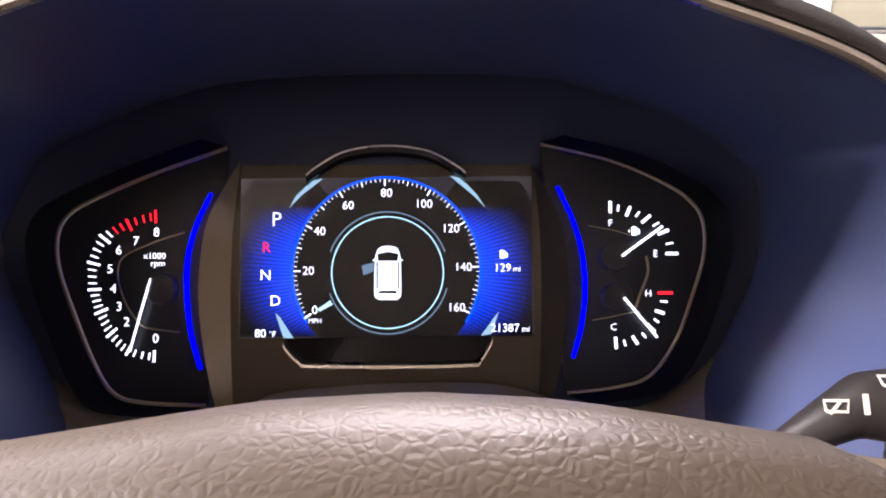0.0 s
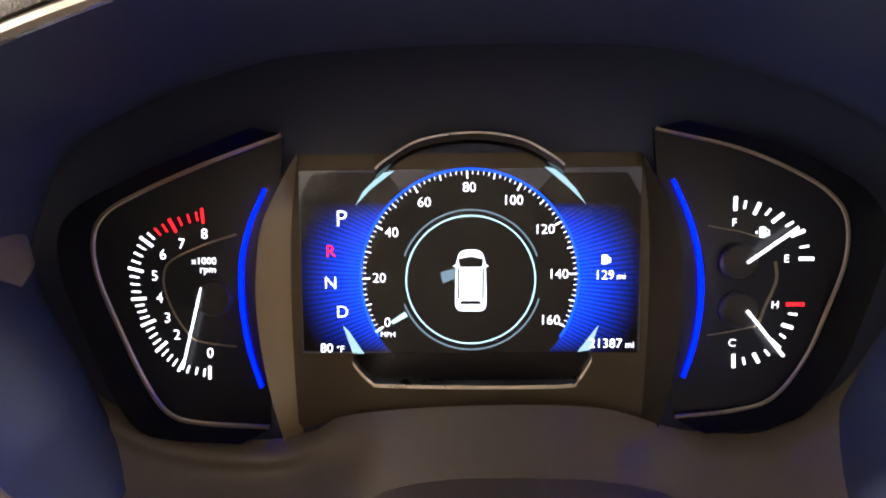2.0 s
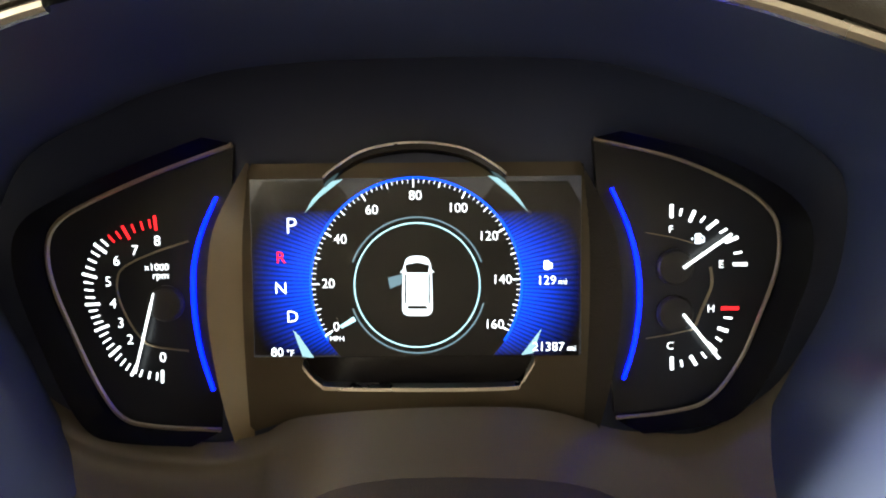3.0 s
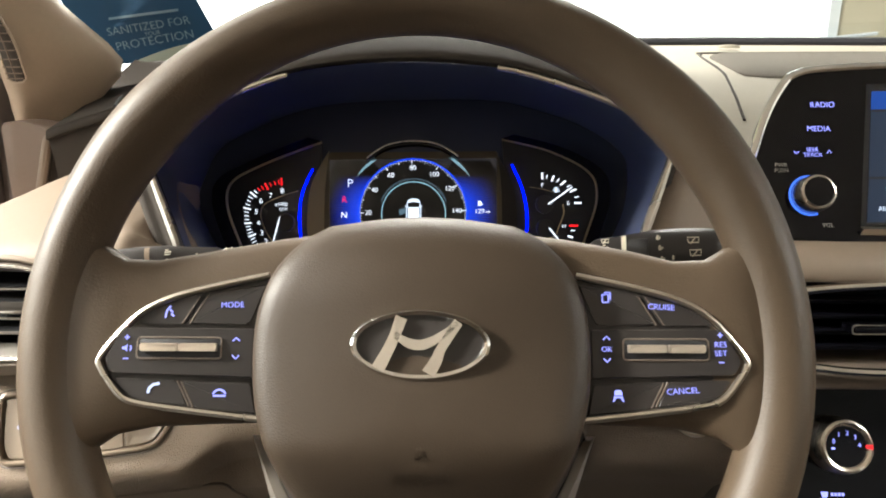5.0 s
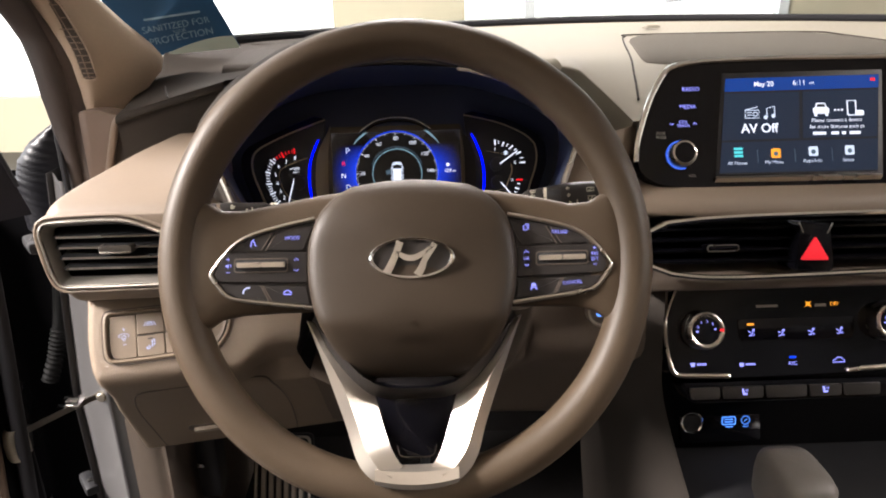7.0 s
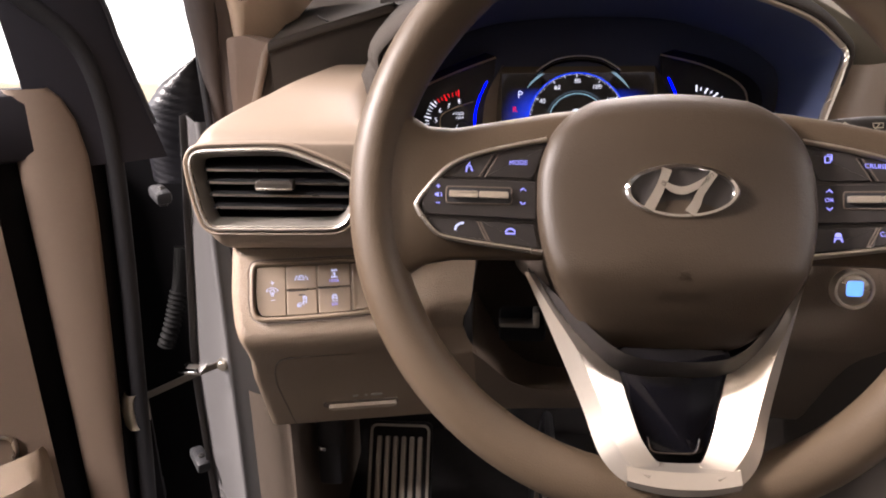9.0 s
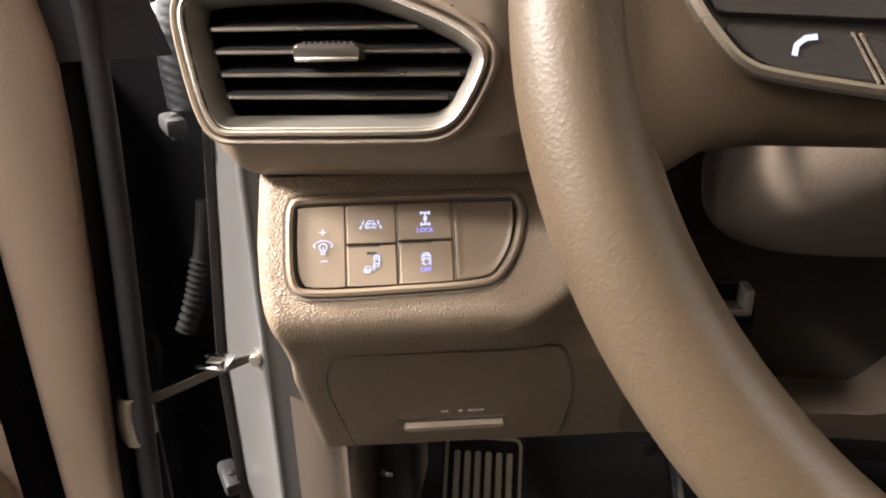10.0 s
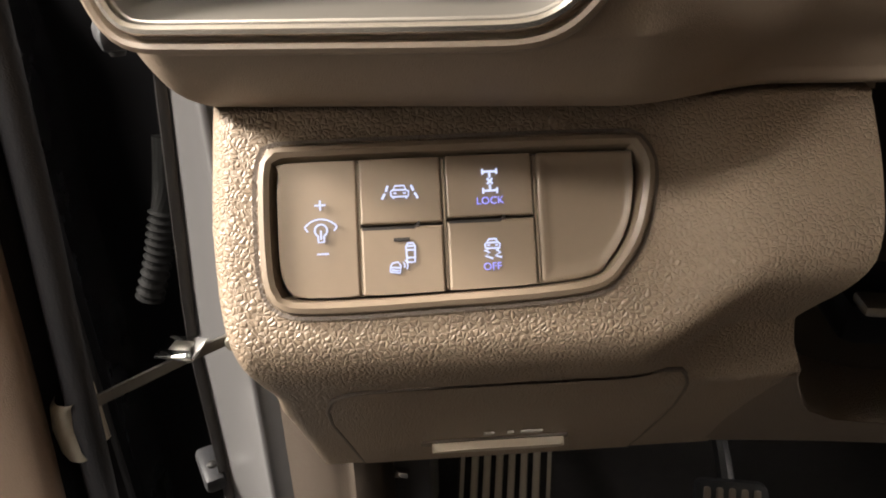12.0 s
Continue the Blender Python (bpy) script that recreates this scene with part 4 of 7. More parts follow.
for q in mouth3[7:-17]:
    n2 = Vector((q.x + 0.0165, 0, (q.z - 1.10) * 1.3)).normalized()
    lift = max((q.z - 1.15) / 0.07, 0.0)
    deep = 0.12 + 0.88 * min(max((q.z - 1.138) / 0.018, 0.0), 1.0)
    secs.append(flow([q + Vector((0, 0.006, 0)), q + Vector((0, -0.003, 0)) + n2 * 0.003, q + Vector((0, 0.004, 0)) + n2 * 0.010, q + Vector((0, 0.03 * deep, 0.005 * lift)) + n2 * 0.017, q + Vector((0, 0.10 * deep, 0.012 * lift)) + n2 * 0.024, q + Vector((0, 0.22 * deep, 0.010 * lift)) + n2 * (0.018 + 0.012 * (1 - min(lift, 1.0)))], 3))
bm = loft(B(), secs)
bm.transform(HOME)
part("brow", bm, LEDGE, hood, "dark grained brow", 60)
k = len(mouth3)
for lo, hi in ((4, 20), (32, 46), (60, 89), (88, 105)):
    run = mouth3[lo:hi]
    bm = B()
    tube(bm, [p + Vector((0, -0.0025, 0)) for p in run], [0.0014 + (0.0008 if 30 < lo < 80 else 0.0020) * math.sin(math.pi * min(max(i / (len(run) - 1), 0.06), 0.94)) ** 0.4 for i in range(len(run))], 8)
    bm.transform(HOME)
    part("trim", bm, SILVER, hood, "satin silver trim")
# lower lip between the cluster and the column
LIPW = flow([(-186, -40), (-172, -64), (-140, -82), (-97, -88), (-71, -84), (-53, -76), (1, -71.5), (57, -72), (91, -81), (110, -83), (135, -82), (165, -62), (180, -40)], 6)
secs = []
for a, b in LIPW:
    p = CLU @ Vector((a * MM, b * MM, 0.004))
    k = min(max((p.x + 0.09) / 0.05, 0.0), 1.0)
    f = 0.045 + 0.080 * k
    secs.append(flow([p, p + Vector((0, -0.010, -0.003)), p + Vector((0, -0.3 * f, -0.010)), p + Vector((0, -0.7 * f, -0.018)), p + Vector((0, -f, -0.022 - 0.006 * k)), p + Vector((0, -f - 0.004, -0.024 - 0.021 * k))], 3))
bm = loft(B(), secs)
bm.transform(HOME)
# Lip colour raised and warmed to stand for the golden light it catches.
part("lower_lip", bm, surface("warm_lit_lip", (0.135, 0.115, 0.090), 0.36, vary=0.03, spec=0.6), hood, "lower lip of the hood, warm light in its colour", 60)

# ---- instrument cluster ----
clu = thing("instrument_cluster", CLU, "lit instrument cluster with a blue digital speedometer between two dials", "instrument cluster")
bm = B()
prism(bm, mm([(-205, -95), (205, -95), (205, 92), (-205, 92)]), -0.012, -0.0045)
# Back panel colour lifted to blue for the haze of the cluster's glow.
part("back_panel", bm, surface("hazed_hood_back", (0.045, 0.054, 0.098), 0.4, vary=0.02, spec=0.3), clu)
bm = prism(B(), mm([(-74.5, 41), (-80, 32), (-90, 12), (-93.5, -8), (-94, -30), (-91, -55), (-87, -74), (-76, -85), (-53, -78), (0, -74), (57, -74), (84, -82), (91, -55), (94, -30), (93, -8), (90, 12), (80, 34), (76, 42)]), -0.0060, -0.0026)
part("display_surround", bm, surface("dark_bronze", (0.085, 0.068, 0.044), 0.38, 0.4, vary=0.03), clu, "satin bronze surround of the display")
pod_l = [(-82, 49.5), (-118, 36.5), (-150, 22.5), (-163, 14), (-168, 3), (-166.5, -14), (-157, -40), (-147, -63), (-137, -77), (-122, -81.5), (-91, -83)]
pod_r = [(81, 52), (117.5, 43.5), (145, 32), (159, 22.5), (165.5, 12), (165.8, -6), (159, -28), (150.5, -50), (137, -68), (120, -74), (94, -77)]
for pts, nm, side in ((pod_l, "tachometer", -1), (pod_r, "fuel_and_temperature_dial", 1)):
    ln = flow(mm(pts), 6)
    bm = B()
    prism(bm, ln, -0.0035, -0.0008)
    dial = part(nm, bm, DIAL, clu, "black dial face")
    bm = B()
    ws = [0.0020 if side < 0 else 0.0016] * len(ln)
    tube(bm, [(a, b, 0.0015) for a, b in ln], [w * 0.62 for w in ws], 6)
    part("dial_edge", bm, GOLD, dial, "thin metal edge")
    bm = loft(B(), [[(a, b, -0.002) for a, b in ln], [(a * 1.012, b * 1.012, 0.005) for a, b in ln], [(a + side * 0.010, b * 1.05, 0.012) for a, b in ln]])
    part("dial_wall", bm, VOID, dial)
tach, fuel = [o for o in clu.children if o.name.startswith("tach")][0], [o for o in clu.children if o.name.startswith("fuel")][0]
ZD = -0.0006


def ticks(name, cx, cy, r1, angles, lengths, widths, material, parent, z=ZD, ry=None):
    for a, ln, w in zip(angles, lengths, widths):
        c, s = math.cos(radians(a)), math.sin(radians(a))
        part(name, ribbon(B(), mm([(cx + r1 * c, cy + r1 * s), (cx + (r1 - ln) * c, cy + (r1 - ln) * s)]), w * MM, z, z + 0.0003), material, parent)


def scale_marks(name, outer, inner, sub, major, minor, parent, red_from=None, z=ZD):
    """Marks of a dial: long ones from the inner to the outer curve, shorter ones between, sub to a step."""
    o, n = flow(outer, sub), flow(inner, sub)
    for i, (a, b) in enumerate(zip(o, n)):
        big = i % sub == 0
        a, b = Vector(a), Vector(b)
        mid = (a + b) / 2 + (a - b) * 0.06
        if not big:
            a, b = mid + (a - b) * 0.30, mid - (a - b) * 0.30
        hot = red_from is not None and i >= red_from
        part("red_" + name if hot else name, ribbon(B(), mm([a, b]), (major if big else minor) * MM, z, z + 0.0003), RED_L if hot else WHITE_L, parent)


scale_marks("tick", [(-118.4, -61.1), (-132.9, -57.6), (-142.8, -48.3), (-149.0, -36.4), (-152.9, -24.0), (-153.6, -9.6), (-147.6, 4.4), (-134.2, 12.6), (-119.2, 17.4)], [(-118.2, -55.1), (-129.9, -52.2), (-137.5, -43.7), (-142.4, -33.6), (-146.1, -23.6), (-146.9, -11.3), (-142.0, 0.1), (-131.0, 6.6), (-118.7, 10.6)], 4, 1.25, 0.75, tach, 26)
for ch, x, y in (("0", -117.8, -49.1), ("2", -132.8, -40.6), ("3", -136.8, -32.8), ("4", -140.0, -23.6), ("5", -141.8, -13.4), ("6", -137.6, -3.7), ("7", -128.9, 1.1), ("8", -118.4, 5.6)):
    text("numeral", ch, 0.0066, x * MM, y * MM, ZD, WHITE_L, tach)
text("writing", "x1000", 0.0046, -119.1 * MM, -6.6 * MM, ZD, WHITE_L, tach)
text("writing", "rpm", 0.0046, -117.4 * MM, -10.4 * MM, ZD, WHITE_L, tach)
bm = B()
tube(bm, [(a, b, -0.0002) for a, b in flow(mm([(-103.8, 5.6), (-119.3, 0.6), (-133.9, -6.3), (-137.5, -13.1), (-136.8, -21.5), (-132.7, -31.8), (-127.1, -40.0), (-121.4, -43.6), (-105.4, -45.7)]), 6)], 0.0005, 6)
part("bronze_line", bm, GOLD, tach, "thin bronze inlay line")
bm = lathe(B(), [(0.0085, -0.001), (0.0085, 0.0012), (0.0074, 0.0022), (0.0001, 0.0025)], 28, -0.1150, -0.0233)
part("hub", bm, SWITCH, tach, "black needle hub")
bm = ribbon(B(), mm([(-119.6, -18), (-121.2, -24.3), (-129.4, -55.5)]), [0.0004, 0.0011, 0.0009], 0.0027, 0.0033)
part("needle", bm, WHITE_L, tach, "lit white needle")
scale_marks("fuel_tick", [(117.6, 22.4), (128.2, 19.6), (138.8, 15.0), (148.4, 7.4), (153.1, -5.1)], [(117.7, 16.2), (126.0, 14.4), (134.0, 11.0), (142.6, 5.0), (146.6, -5.1)], 2, 1.6, 0.95, fuel)
scale_marks("temperature_tick", [(120.0, -54.7), (131.2, -52.4), (140.3, -45.9), (145.4, -36.4), (150.0, -25.6)], [(119.7, -48.5), (128.5, -48.0), (136.1, -41.8), (140.6, -34.8), (142.0, -25.6)], 2, 1.6, 0.95, fuel, 8)
for ch, x, y in (("F", 117.6, 10.8), ("E", 141.2, -5.3), ("H", 137.2, -26.0), ("C", 118.9, -43.5)):
    text("numeral", ch, 0.0050, x * MM, y * MM, ZD, WHITE_L, fuel)
for (hx, hy), (tx, ty) in (((122.7, -6.4), (144.0, 9.0)), ((123.4, -27.9), (140.4, -48.5))):
    bm = lathe(B(), [(0.0085, -0.001), (0.0085, 0.0012), (0.0074, 0.0022), (0.0001, 0.0025)], 28, (hx - 3.0) * MM, hy * MM)
    part("hub", bm, SWITCH, fuel, "black needle hub")
    bm = ribbon(B(), mm([(hx, hy), (tx, ty)]), 0.0013, 0.0027, 0.0033)
    part("needle", bm, WHITE_L, fuel, "lit white needle")
bm = ribbon(B(), flow(mm([(136.2, -6.4), (137.2, -13.7), (135.4, -20.0), (132.7, -26.4), (130.4, -33.4)]), 5), 0.0012, -0.0008, -0.0001)
ribbon(bm, mm([(106.2, 9.5), (120, 7), (128, 4.6)]), 0.0004, -0.0008, -0.0002)
ribbon(bm, mm([(107.7, -39.8), (118, -38), (129, -35.6)]), 0.0005, -0.0008, -0.0002)
part("bronze_line", bm, GOLD, fuel, "thin bronze inlay line")


def pump(bm, x, y, s, z):
    blob(bm, rounded([(-1.6, -2.4), (1.3, -2.4), (1.3, 2.6), (-1.6, 2.6)], 0.4), z, x, y, s)
    strokes(bm, [[(1.4, 1.6), (2.8, 0.8), (2.8, -1.6), (1.9, -1.8), (1.9, -0.2), (1.2, -0.2)]], 0.5, z, x, y, s)
    return bm


part("pump_symbol", pump(blob(B(), [(-3.4, 0), (-2.4, 0.9), (-2.4, -0.9)], ZD, 130.2, 6.6), 130.2, 6.6, 0.95, ZD), SOFT_L, fuel)
for pts in ([(-90.4, 25.7), (-97, 11.5), (-101, -2), (-102.3, -15), (-101.7, -32), (-99.0, -49), (-94.4, -64.6)], [(89.9, 29.7), (97.2, 14), (101.8, -1), (103.7, -15), (103.6, -30), (101.4, -45), (97.3, -59.1)]):
    bm = B()
    ln = flow(mm(pts), 6)
    ribbon(bm, ln, [0.0017 - 0.0006 * abs(2 * i / (len(ln) - 1) - 1) for i in range(len(ln))], -0.002, 0.0008)
    part("light_guide", bm, BLUE_L, clu, "lit blue light guide")

# The display and what it shows.
bm = prism(B(), mm([(-75.2, -49.0), (77.6, -47.6), (76.4, 35.6), (-75.4, 33.8)]), -0.004, -0.0012)
disp = part("display", bm, LCD, clu, "lit colour display")
ZS = -0.0009
C = (0.7, -14.3)


def sector(r0, r1, a0, a1, n=40):
    return arc(*C, r1, a0, a1, n) + arc(*C, r0, a1, a0, n)


for a0, a1, x0, x1 in ((128, 232, -74.8, 0), (-52, 52, 0, 76.5)):
    pts = clipped(mm(sector(49.2, 84, a0, a1)), x0 * MM, x1 * MM)
    bm = prism(B(), cut_y(pts, -48 * MM, 33 * MM), ZS, ZS + 0.0001)
    part("blue_fan", bm, FAN, disp, "glowing blue fan")
bm = prism(B(), mm(arc(*C, 49.0, 0, 360, 72)[:-1]), ZS, ZS + 0.00012)
part("dial_disc", bm, DIAL, disp)
bm = ribbon(B(), mm(arc(*C, 48.9, 213, -33, 80)), 0.0011, ZS + 0.00013, ZS + 0.00025)
part("blue_arc", bm, BLUE_ARC, disp, "glowing blue arc")
Z2 = ZS + 0.00016
sp = [(209.6 - 236.4 * i / 80, i) for i in range(81)]
ticks("speed_tick", *C, 48.2, [a for a, i in sp], [3.5 if i % 10 == 0 else 2.6 if i % 5 == 0 else 1.6 for a, i in sp], [0.65 if i % 10 == 0 else 0.5 if i % 5 == 0 else 0.28 for a, i in sp], WHITE_L, disp, Z2)
for i, (x, y) in enumerate([(-36.4, -34.6), (-39.9, -14.3), (-34.1, 6.3), (-19.5, 19.8), (0.5, 26.4), (19.9, 20.7), (34.0, 7.8), (40.5, -12.3), (37.0, -33.3)]):
    text("numeral", str(20 * i), 0.0062, x * MM, y * MM, Z2, WHITE_L, disp)
text("writing", "MPH", 0.0034, -36.2 * MM, -40.2 * MM, Z2, WHITE_L, disp)
bm = ribbon(B(), mm([(-41.8, -38.9), (-39.0, -37.2)]), 0.0011, Z2, Z2 + 0.0001)
ribbon(bm, mm([(-34.4, -34.6), (-27.8, -30.6)]), [0.0016, 0.0024], Z2, Z2 + 0.0001)
part("speed_needle", bm, CYAN_L, disp, "pale speed needle")
RC = (1.2, -15.0)
part("inner_ring", ribbon(B(), mm(arc(*RC, 29.0, 0, 360, 72)[:-1]), 0.0006, Z2, Z2 + 0.0001, True), CYAN_L, disp, "thin glowing ring")
bm = ribbon(B(), mm(arc(*RC, 31.6, 20, 160, 40)), 0.0007, Z2, Z2 + 0.0001)
ribbon(bm, mm(arc(*RC, 31.8, 200, 345, 40)), 0.0007, Z2, Z2 + 0.0001)
part("outer_ring", bm, GREY_L, disp)
car = blob(B(), rounded([(-7.0, -12.5), (-5.0, -14.2), (5.0, -14.2), (7.0, -12.5), (7.0, -4), (6.6, 8.0), (5.2, 12.6), (2.4, 13.8), (-2.4, 13.8), (-5.2, 12.6), (-6.6, 8), (-7.0, -4)], 1.2, 2), Z2, 1.3, -15.0)
blob(car, [(-8.2, 6.2), (-6.4, 7.4), (-6.4, 6.0)], Z2, 1.3, -15.0)
blob(car, [(8.2, 6.2), (6.4, 7.4), (6.4, 6.0)], Z2, 1.3, -15.0)
part("car_symbol", car, SOFT_L, disp, "white car seen from above")
for pane in ([(-5.0, 6.0), (5.0, 6.0), (5.6, 9.6), (0, 10.8), (-5.6, 9.6)], [(-4.8, -10.9), (4.8, -10.9), (4.2, -9.4), (-4.2, -9.4)], [(-5.9, -8.5), (-5.1, -8.5), (-5.1, 5.0), (-5.9, 6.0)], [(5.9, -8.5), (5.1, -8.5), (5.1, 5.0), (5.9, 6.0)]):
    part("car_window", blob(B(), pane, Z2 + 0.0002, 1.3, -15.0), DIAL, disp)
part("car_roof", blob(B(), rounded([(-4.6, -9.0), (4.6, -9.0), (4.6, 5.4), (-4.6, 5.4)], 1.0, 2), Z2 + 0.0002, 1.3, -15.0), WHITE_L, disp)
part("open_door_symbol", blob(B(), [(-6.6, 5.0), (-13.6, 3.2), (-12.6, -2.0), (-6.4, 0.6)], Z2, 1.3, -14.6), GREY_L, disp, "open door of the car symbol")
for ch, x, y, m, s in (("P", -56.6, 12.3, SOFT_L, 0.0105), ("R", -61.7, -2.3, RED_L, 0.0078), ("N", -61.9, -16.6, WHITE_L, 0.0078), ("D", -56.8, -29.9, WHITE_L, 0.0078)):
    text("gear_letter", ch, s, x * MM, y * MM, Z2, m if ch != "P" else ICON_W, disp)
for body_t, size, x, y in (("80", 0.0060, -64.2, -46.6), ("\u00b0F", 0.0042, -58.0, -47.0), ("129", 0.0060, 61.0, -12.7), ("mi", 0.0042, 68.4, -13.2), ("21387", 0.0060, 62.2, -43.9), ("mi", 0.0042, 73.0, -44.4)):
    text("writing", body_t, size, x * MM, y * MM, Z2 + 0.0003, WHITE_L, disp)
part("pump_symbol", pump(B(), 61.0, -5.6, 0.85, Z2), WHITE_L, disp)
for pts in ([(-32.5, 34.0), (-38.5, 32.8), (-46.5, 25), (-50.2, 18.4), (-43.5, 25.4)], [(33.5, 35.6), (39.5, 34.4), (47.5, 26), (52.2, 19), (45, 26)], [(-56.6, -36.0), (-54.0, -38.5), (-47.0, -49.2), (-52.4, -48.6)], [(59.0, -35.2), (56.8, -38.0), (49.6, -47.8), (55.2, -46.8)]):
    part("corner_highlight", blob(B(), pts, Z2), LIP_L, disp, "pale lit corner streak")
# Raised arch over the display and the tray edge below it.
ln = flow(mm([(-40.5, 34.6), (-36, 38.5), (-24, 45.8), (-12, 49), (0.8, 50.2), (13, 49.4), (25, 46.6), (37, 39.8), (41.5, 36.2)]), 6)
bm = loft(B(), [[(a, b - 0.0045, 0.0) for a, b in ln], [(a, b - 0.003, 0.0045) for a, b in ln], [(a, b - 0.0004, 0.0055) for a, b in ln], [(a, b, 0.0040) for a, b in ln], [(a, b + 0.001, -0.006) for a, b in ln]])
arch = part("arch", bm, GLOSS, clu, "raised glossy black arch")
bm = B()
tube(bm, [(a, b, 0.0052) for a, b in ln], 0.0006, 6)
part("arch_edge", bm, SILVER, arch)
ln = flow(mm([(-51.8, -52.6), (-48.0, -57.5), (-43.5, -61.4), (-38, -62.9), (3, -63.4), (44, -62.6), (49.5, -60), (53, -55), (55.4, -50.4)]), 6)
bm = loft(B(), [[(a, b + 0.003, -0.002) for a, b in ln], [(a, b + 0.0008, 0.003) for a, b in ln], [(a, b - 0.0008, 0.0032) for a, b in ln], [(a, b - 0.003, -0.006) for a, b in ln]])
part("lower_edge", bm, SILVER, clu, "satin lower edge of the display")
bm = prism(B(), mm([(-51, -49), (55, -47.6), (53, -55), (44, -62), (-38, -62.4), (-48, -57)]), -0.0040, -0.0004)
part("lower_mask", bm, GLOSS, clu, "glossy black strip below the display")
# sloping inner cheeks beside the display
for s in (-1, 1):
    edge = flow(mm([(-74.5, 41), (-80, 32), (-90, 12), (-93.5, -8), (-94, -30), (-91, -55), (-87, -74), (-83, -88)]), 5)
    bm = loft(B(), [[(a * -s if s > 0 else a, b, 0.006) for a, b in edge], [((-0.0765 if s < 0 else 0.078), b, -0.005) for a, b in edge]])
    # Both cheeks are one plastic: warm light painted left, shade right.
    part("cheek", bm, LIT_CHEEK if s < 0 else LEDGE, clu, "sloping cheek, warm reflection put into its colour" if s < 0 else "sloping cheek, darkened to look shaded")

# ---- steering wheel ----
W = frm((0.0, 0.0, 1.10), 25)
wheel = thing("steering_wheel", W, "dark taupe leather steering wheel with silver lower spokes and lit switches", "steering wheel")
CX, CY, RM, RIM_Z = -0.0037, 0.002, 0.1722, -0.0205
bm, secs = B(), []
for i in range(120):
    a = 2 * math.pi * i / 120
    deg = math.degrees(a) % 360
    grip = sum(math.exp(-((deg - c) / 13.0) ** 2) for c in (38, 142))
    foot = math.exp(-((deg - 270) / 26.0) ** 2)
    rr, rz = 0.0152 + 0.0016 * grip + 0.001 * foot, 0.0165 + 0.0012 * grip
    c, s = math.cos(a), math.sin(a)
    secs.append([(CX + (RM + rr * math.cos(t)) * c, CY + (RM + rr * math.cos(t)) * s, RIM_Z + rz * math.sin(t)) for t in [2 * math.pi * j / 20 for j in range(20)]])
part("rim", loft(bm, secs, around=True, loop=True), LEATHER, wheel, "dark taupe leather rim")


def oval(x, v0, v1, w0, w1, n=20, sq=0.55):
    """An upright rounded section at x, from v0 to v1 and from w0 to w1."""
    out = []
    for j in range(n):
        t = 2 * math.pi * j / n
        c, s = math.cos(t), math.sin(t)
        c, s = math.copysign(abs(c) ** sq, c), math.copysign(abs(s) ** sq, s)
        out.append((x, (v0 + v1) / 2 + (v1 - v0) / 2 * c, (w0 + w1) / 2 + (w1 - w0) / 2 * s))
    return out


for s in (-1, 1):
    rows = [(0.040, -0.036, 0.058, -0.060, -0.024), (0.070, -0.0375, 0.0535, -0.052, -0.021), (0.100, -0.038, 0.0475, -0.045, -0.019), (0.125, -0.039, 0.0415, -0.038, -0.016), (0.140, -0.042, 0.0415, -0.032, -0.012), (0.151, -0.049, 0.048, -0.036, -0.010), (0.161, -0.062, 0.061, -0.034, -0.010), (0.171, -0.075, 0.075, -0.032, -0.012)]
    part("side_spoke", loft(B(), [oval(CX * (u > 0.12) + s * u, v0, v1, w0, w1, 28) for u, v0, v1, w0, w1 in rows], around=True), LEATHER, wheel, "dark taupe side spoke", 60)

# hub pad
PADO = [(-0.046, 0.0585), (-0.060, 0.0495), (-0.072, 0.034), (-0.0785, 0.012), (-0.0788, -0.012), (-0.0745, -0.035), (-0.0660, -0.056), (-0.0535, -0.0755), (-0.037, -0.0885), (0.0, -0.0925)]
half = flow(PADO, 4)
ring = resample(half + [(-a, b) for a, b in half[::-1]][1:-1] + [(0.046, 0.0585), (0.02, 0.0625), (0.0, 0.0635), (-0.02, 0.0625)], 96)


def pad_z(x, y):
    """Height of the pad's face: a shallow pillow that falls back towards its top."""
    z = 0.004 - 1.1 * x * x - 0.05 * max(y, 0) - 7.0 * max(y - 0.018, 0) ** 2 + 0.10 * min(max(-y, 0), 0.045) - 0.32 * max(-y - 0.045, 0) - 5.0 * max(-y - 0.045, 0) ** 2
    return z - 0.0035


secs = []
for f, drop in ((1.0, 0.046), (1.0, 0.020), (0.998, 0.010), (0.985, 0.0045), (0.95, 0.0014), (0.88, 0.0), (0.80, 0.0), (0.72, 0.0), (0.64, 0.0), (0.56, 0.0), (0.46, 0.0), (0.28, 0.0), (0.10, 0.0), (0.002, 0.0)):
    secs.append([(a * f, -0.008 + (b + 0.008) * f, pad_z(a * f, -0.008 + (b + 0.008) * f) - drop) for a, b in ring])
part("hub_pad", loft(B(), secs, around=True), PAD, wheel, "grained dark taupe airbag pad", 50)
bm = loft(B(), [[(a * f, -0.010 + (b + 0.010) * f, z) for a, b in ring] for f, z in ((0.90, -0.030), (0.90, -0.065), (0.55, -0.10))], around=True)
part("hub_back", bm, BLACK, wheel, "black back of the hub")
word = text("embossed_writing", "AIRBAG", 0.0070, 0.0, -0.058, 0.0, PAD, wheel, wide=1.1)
for v in word.data.vertices:
    v.co.z += pad_z(v.co.x, v.co.y) + 0.0002
bm = strokes(B(), [arc(0, 0.4, 1.5, 0, 360, 14), [(1.5, -0.6), (3.0, -2.4), (0.6, -2.6)], [(-1.2, -1.2), (-3.0, -2.0)]], 0.6, 0.0, 0.0, -46.5)
for v in bm.verts:
    v.co.z += pad_z(v.co.x, v.co.y) + 0.0001
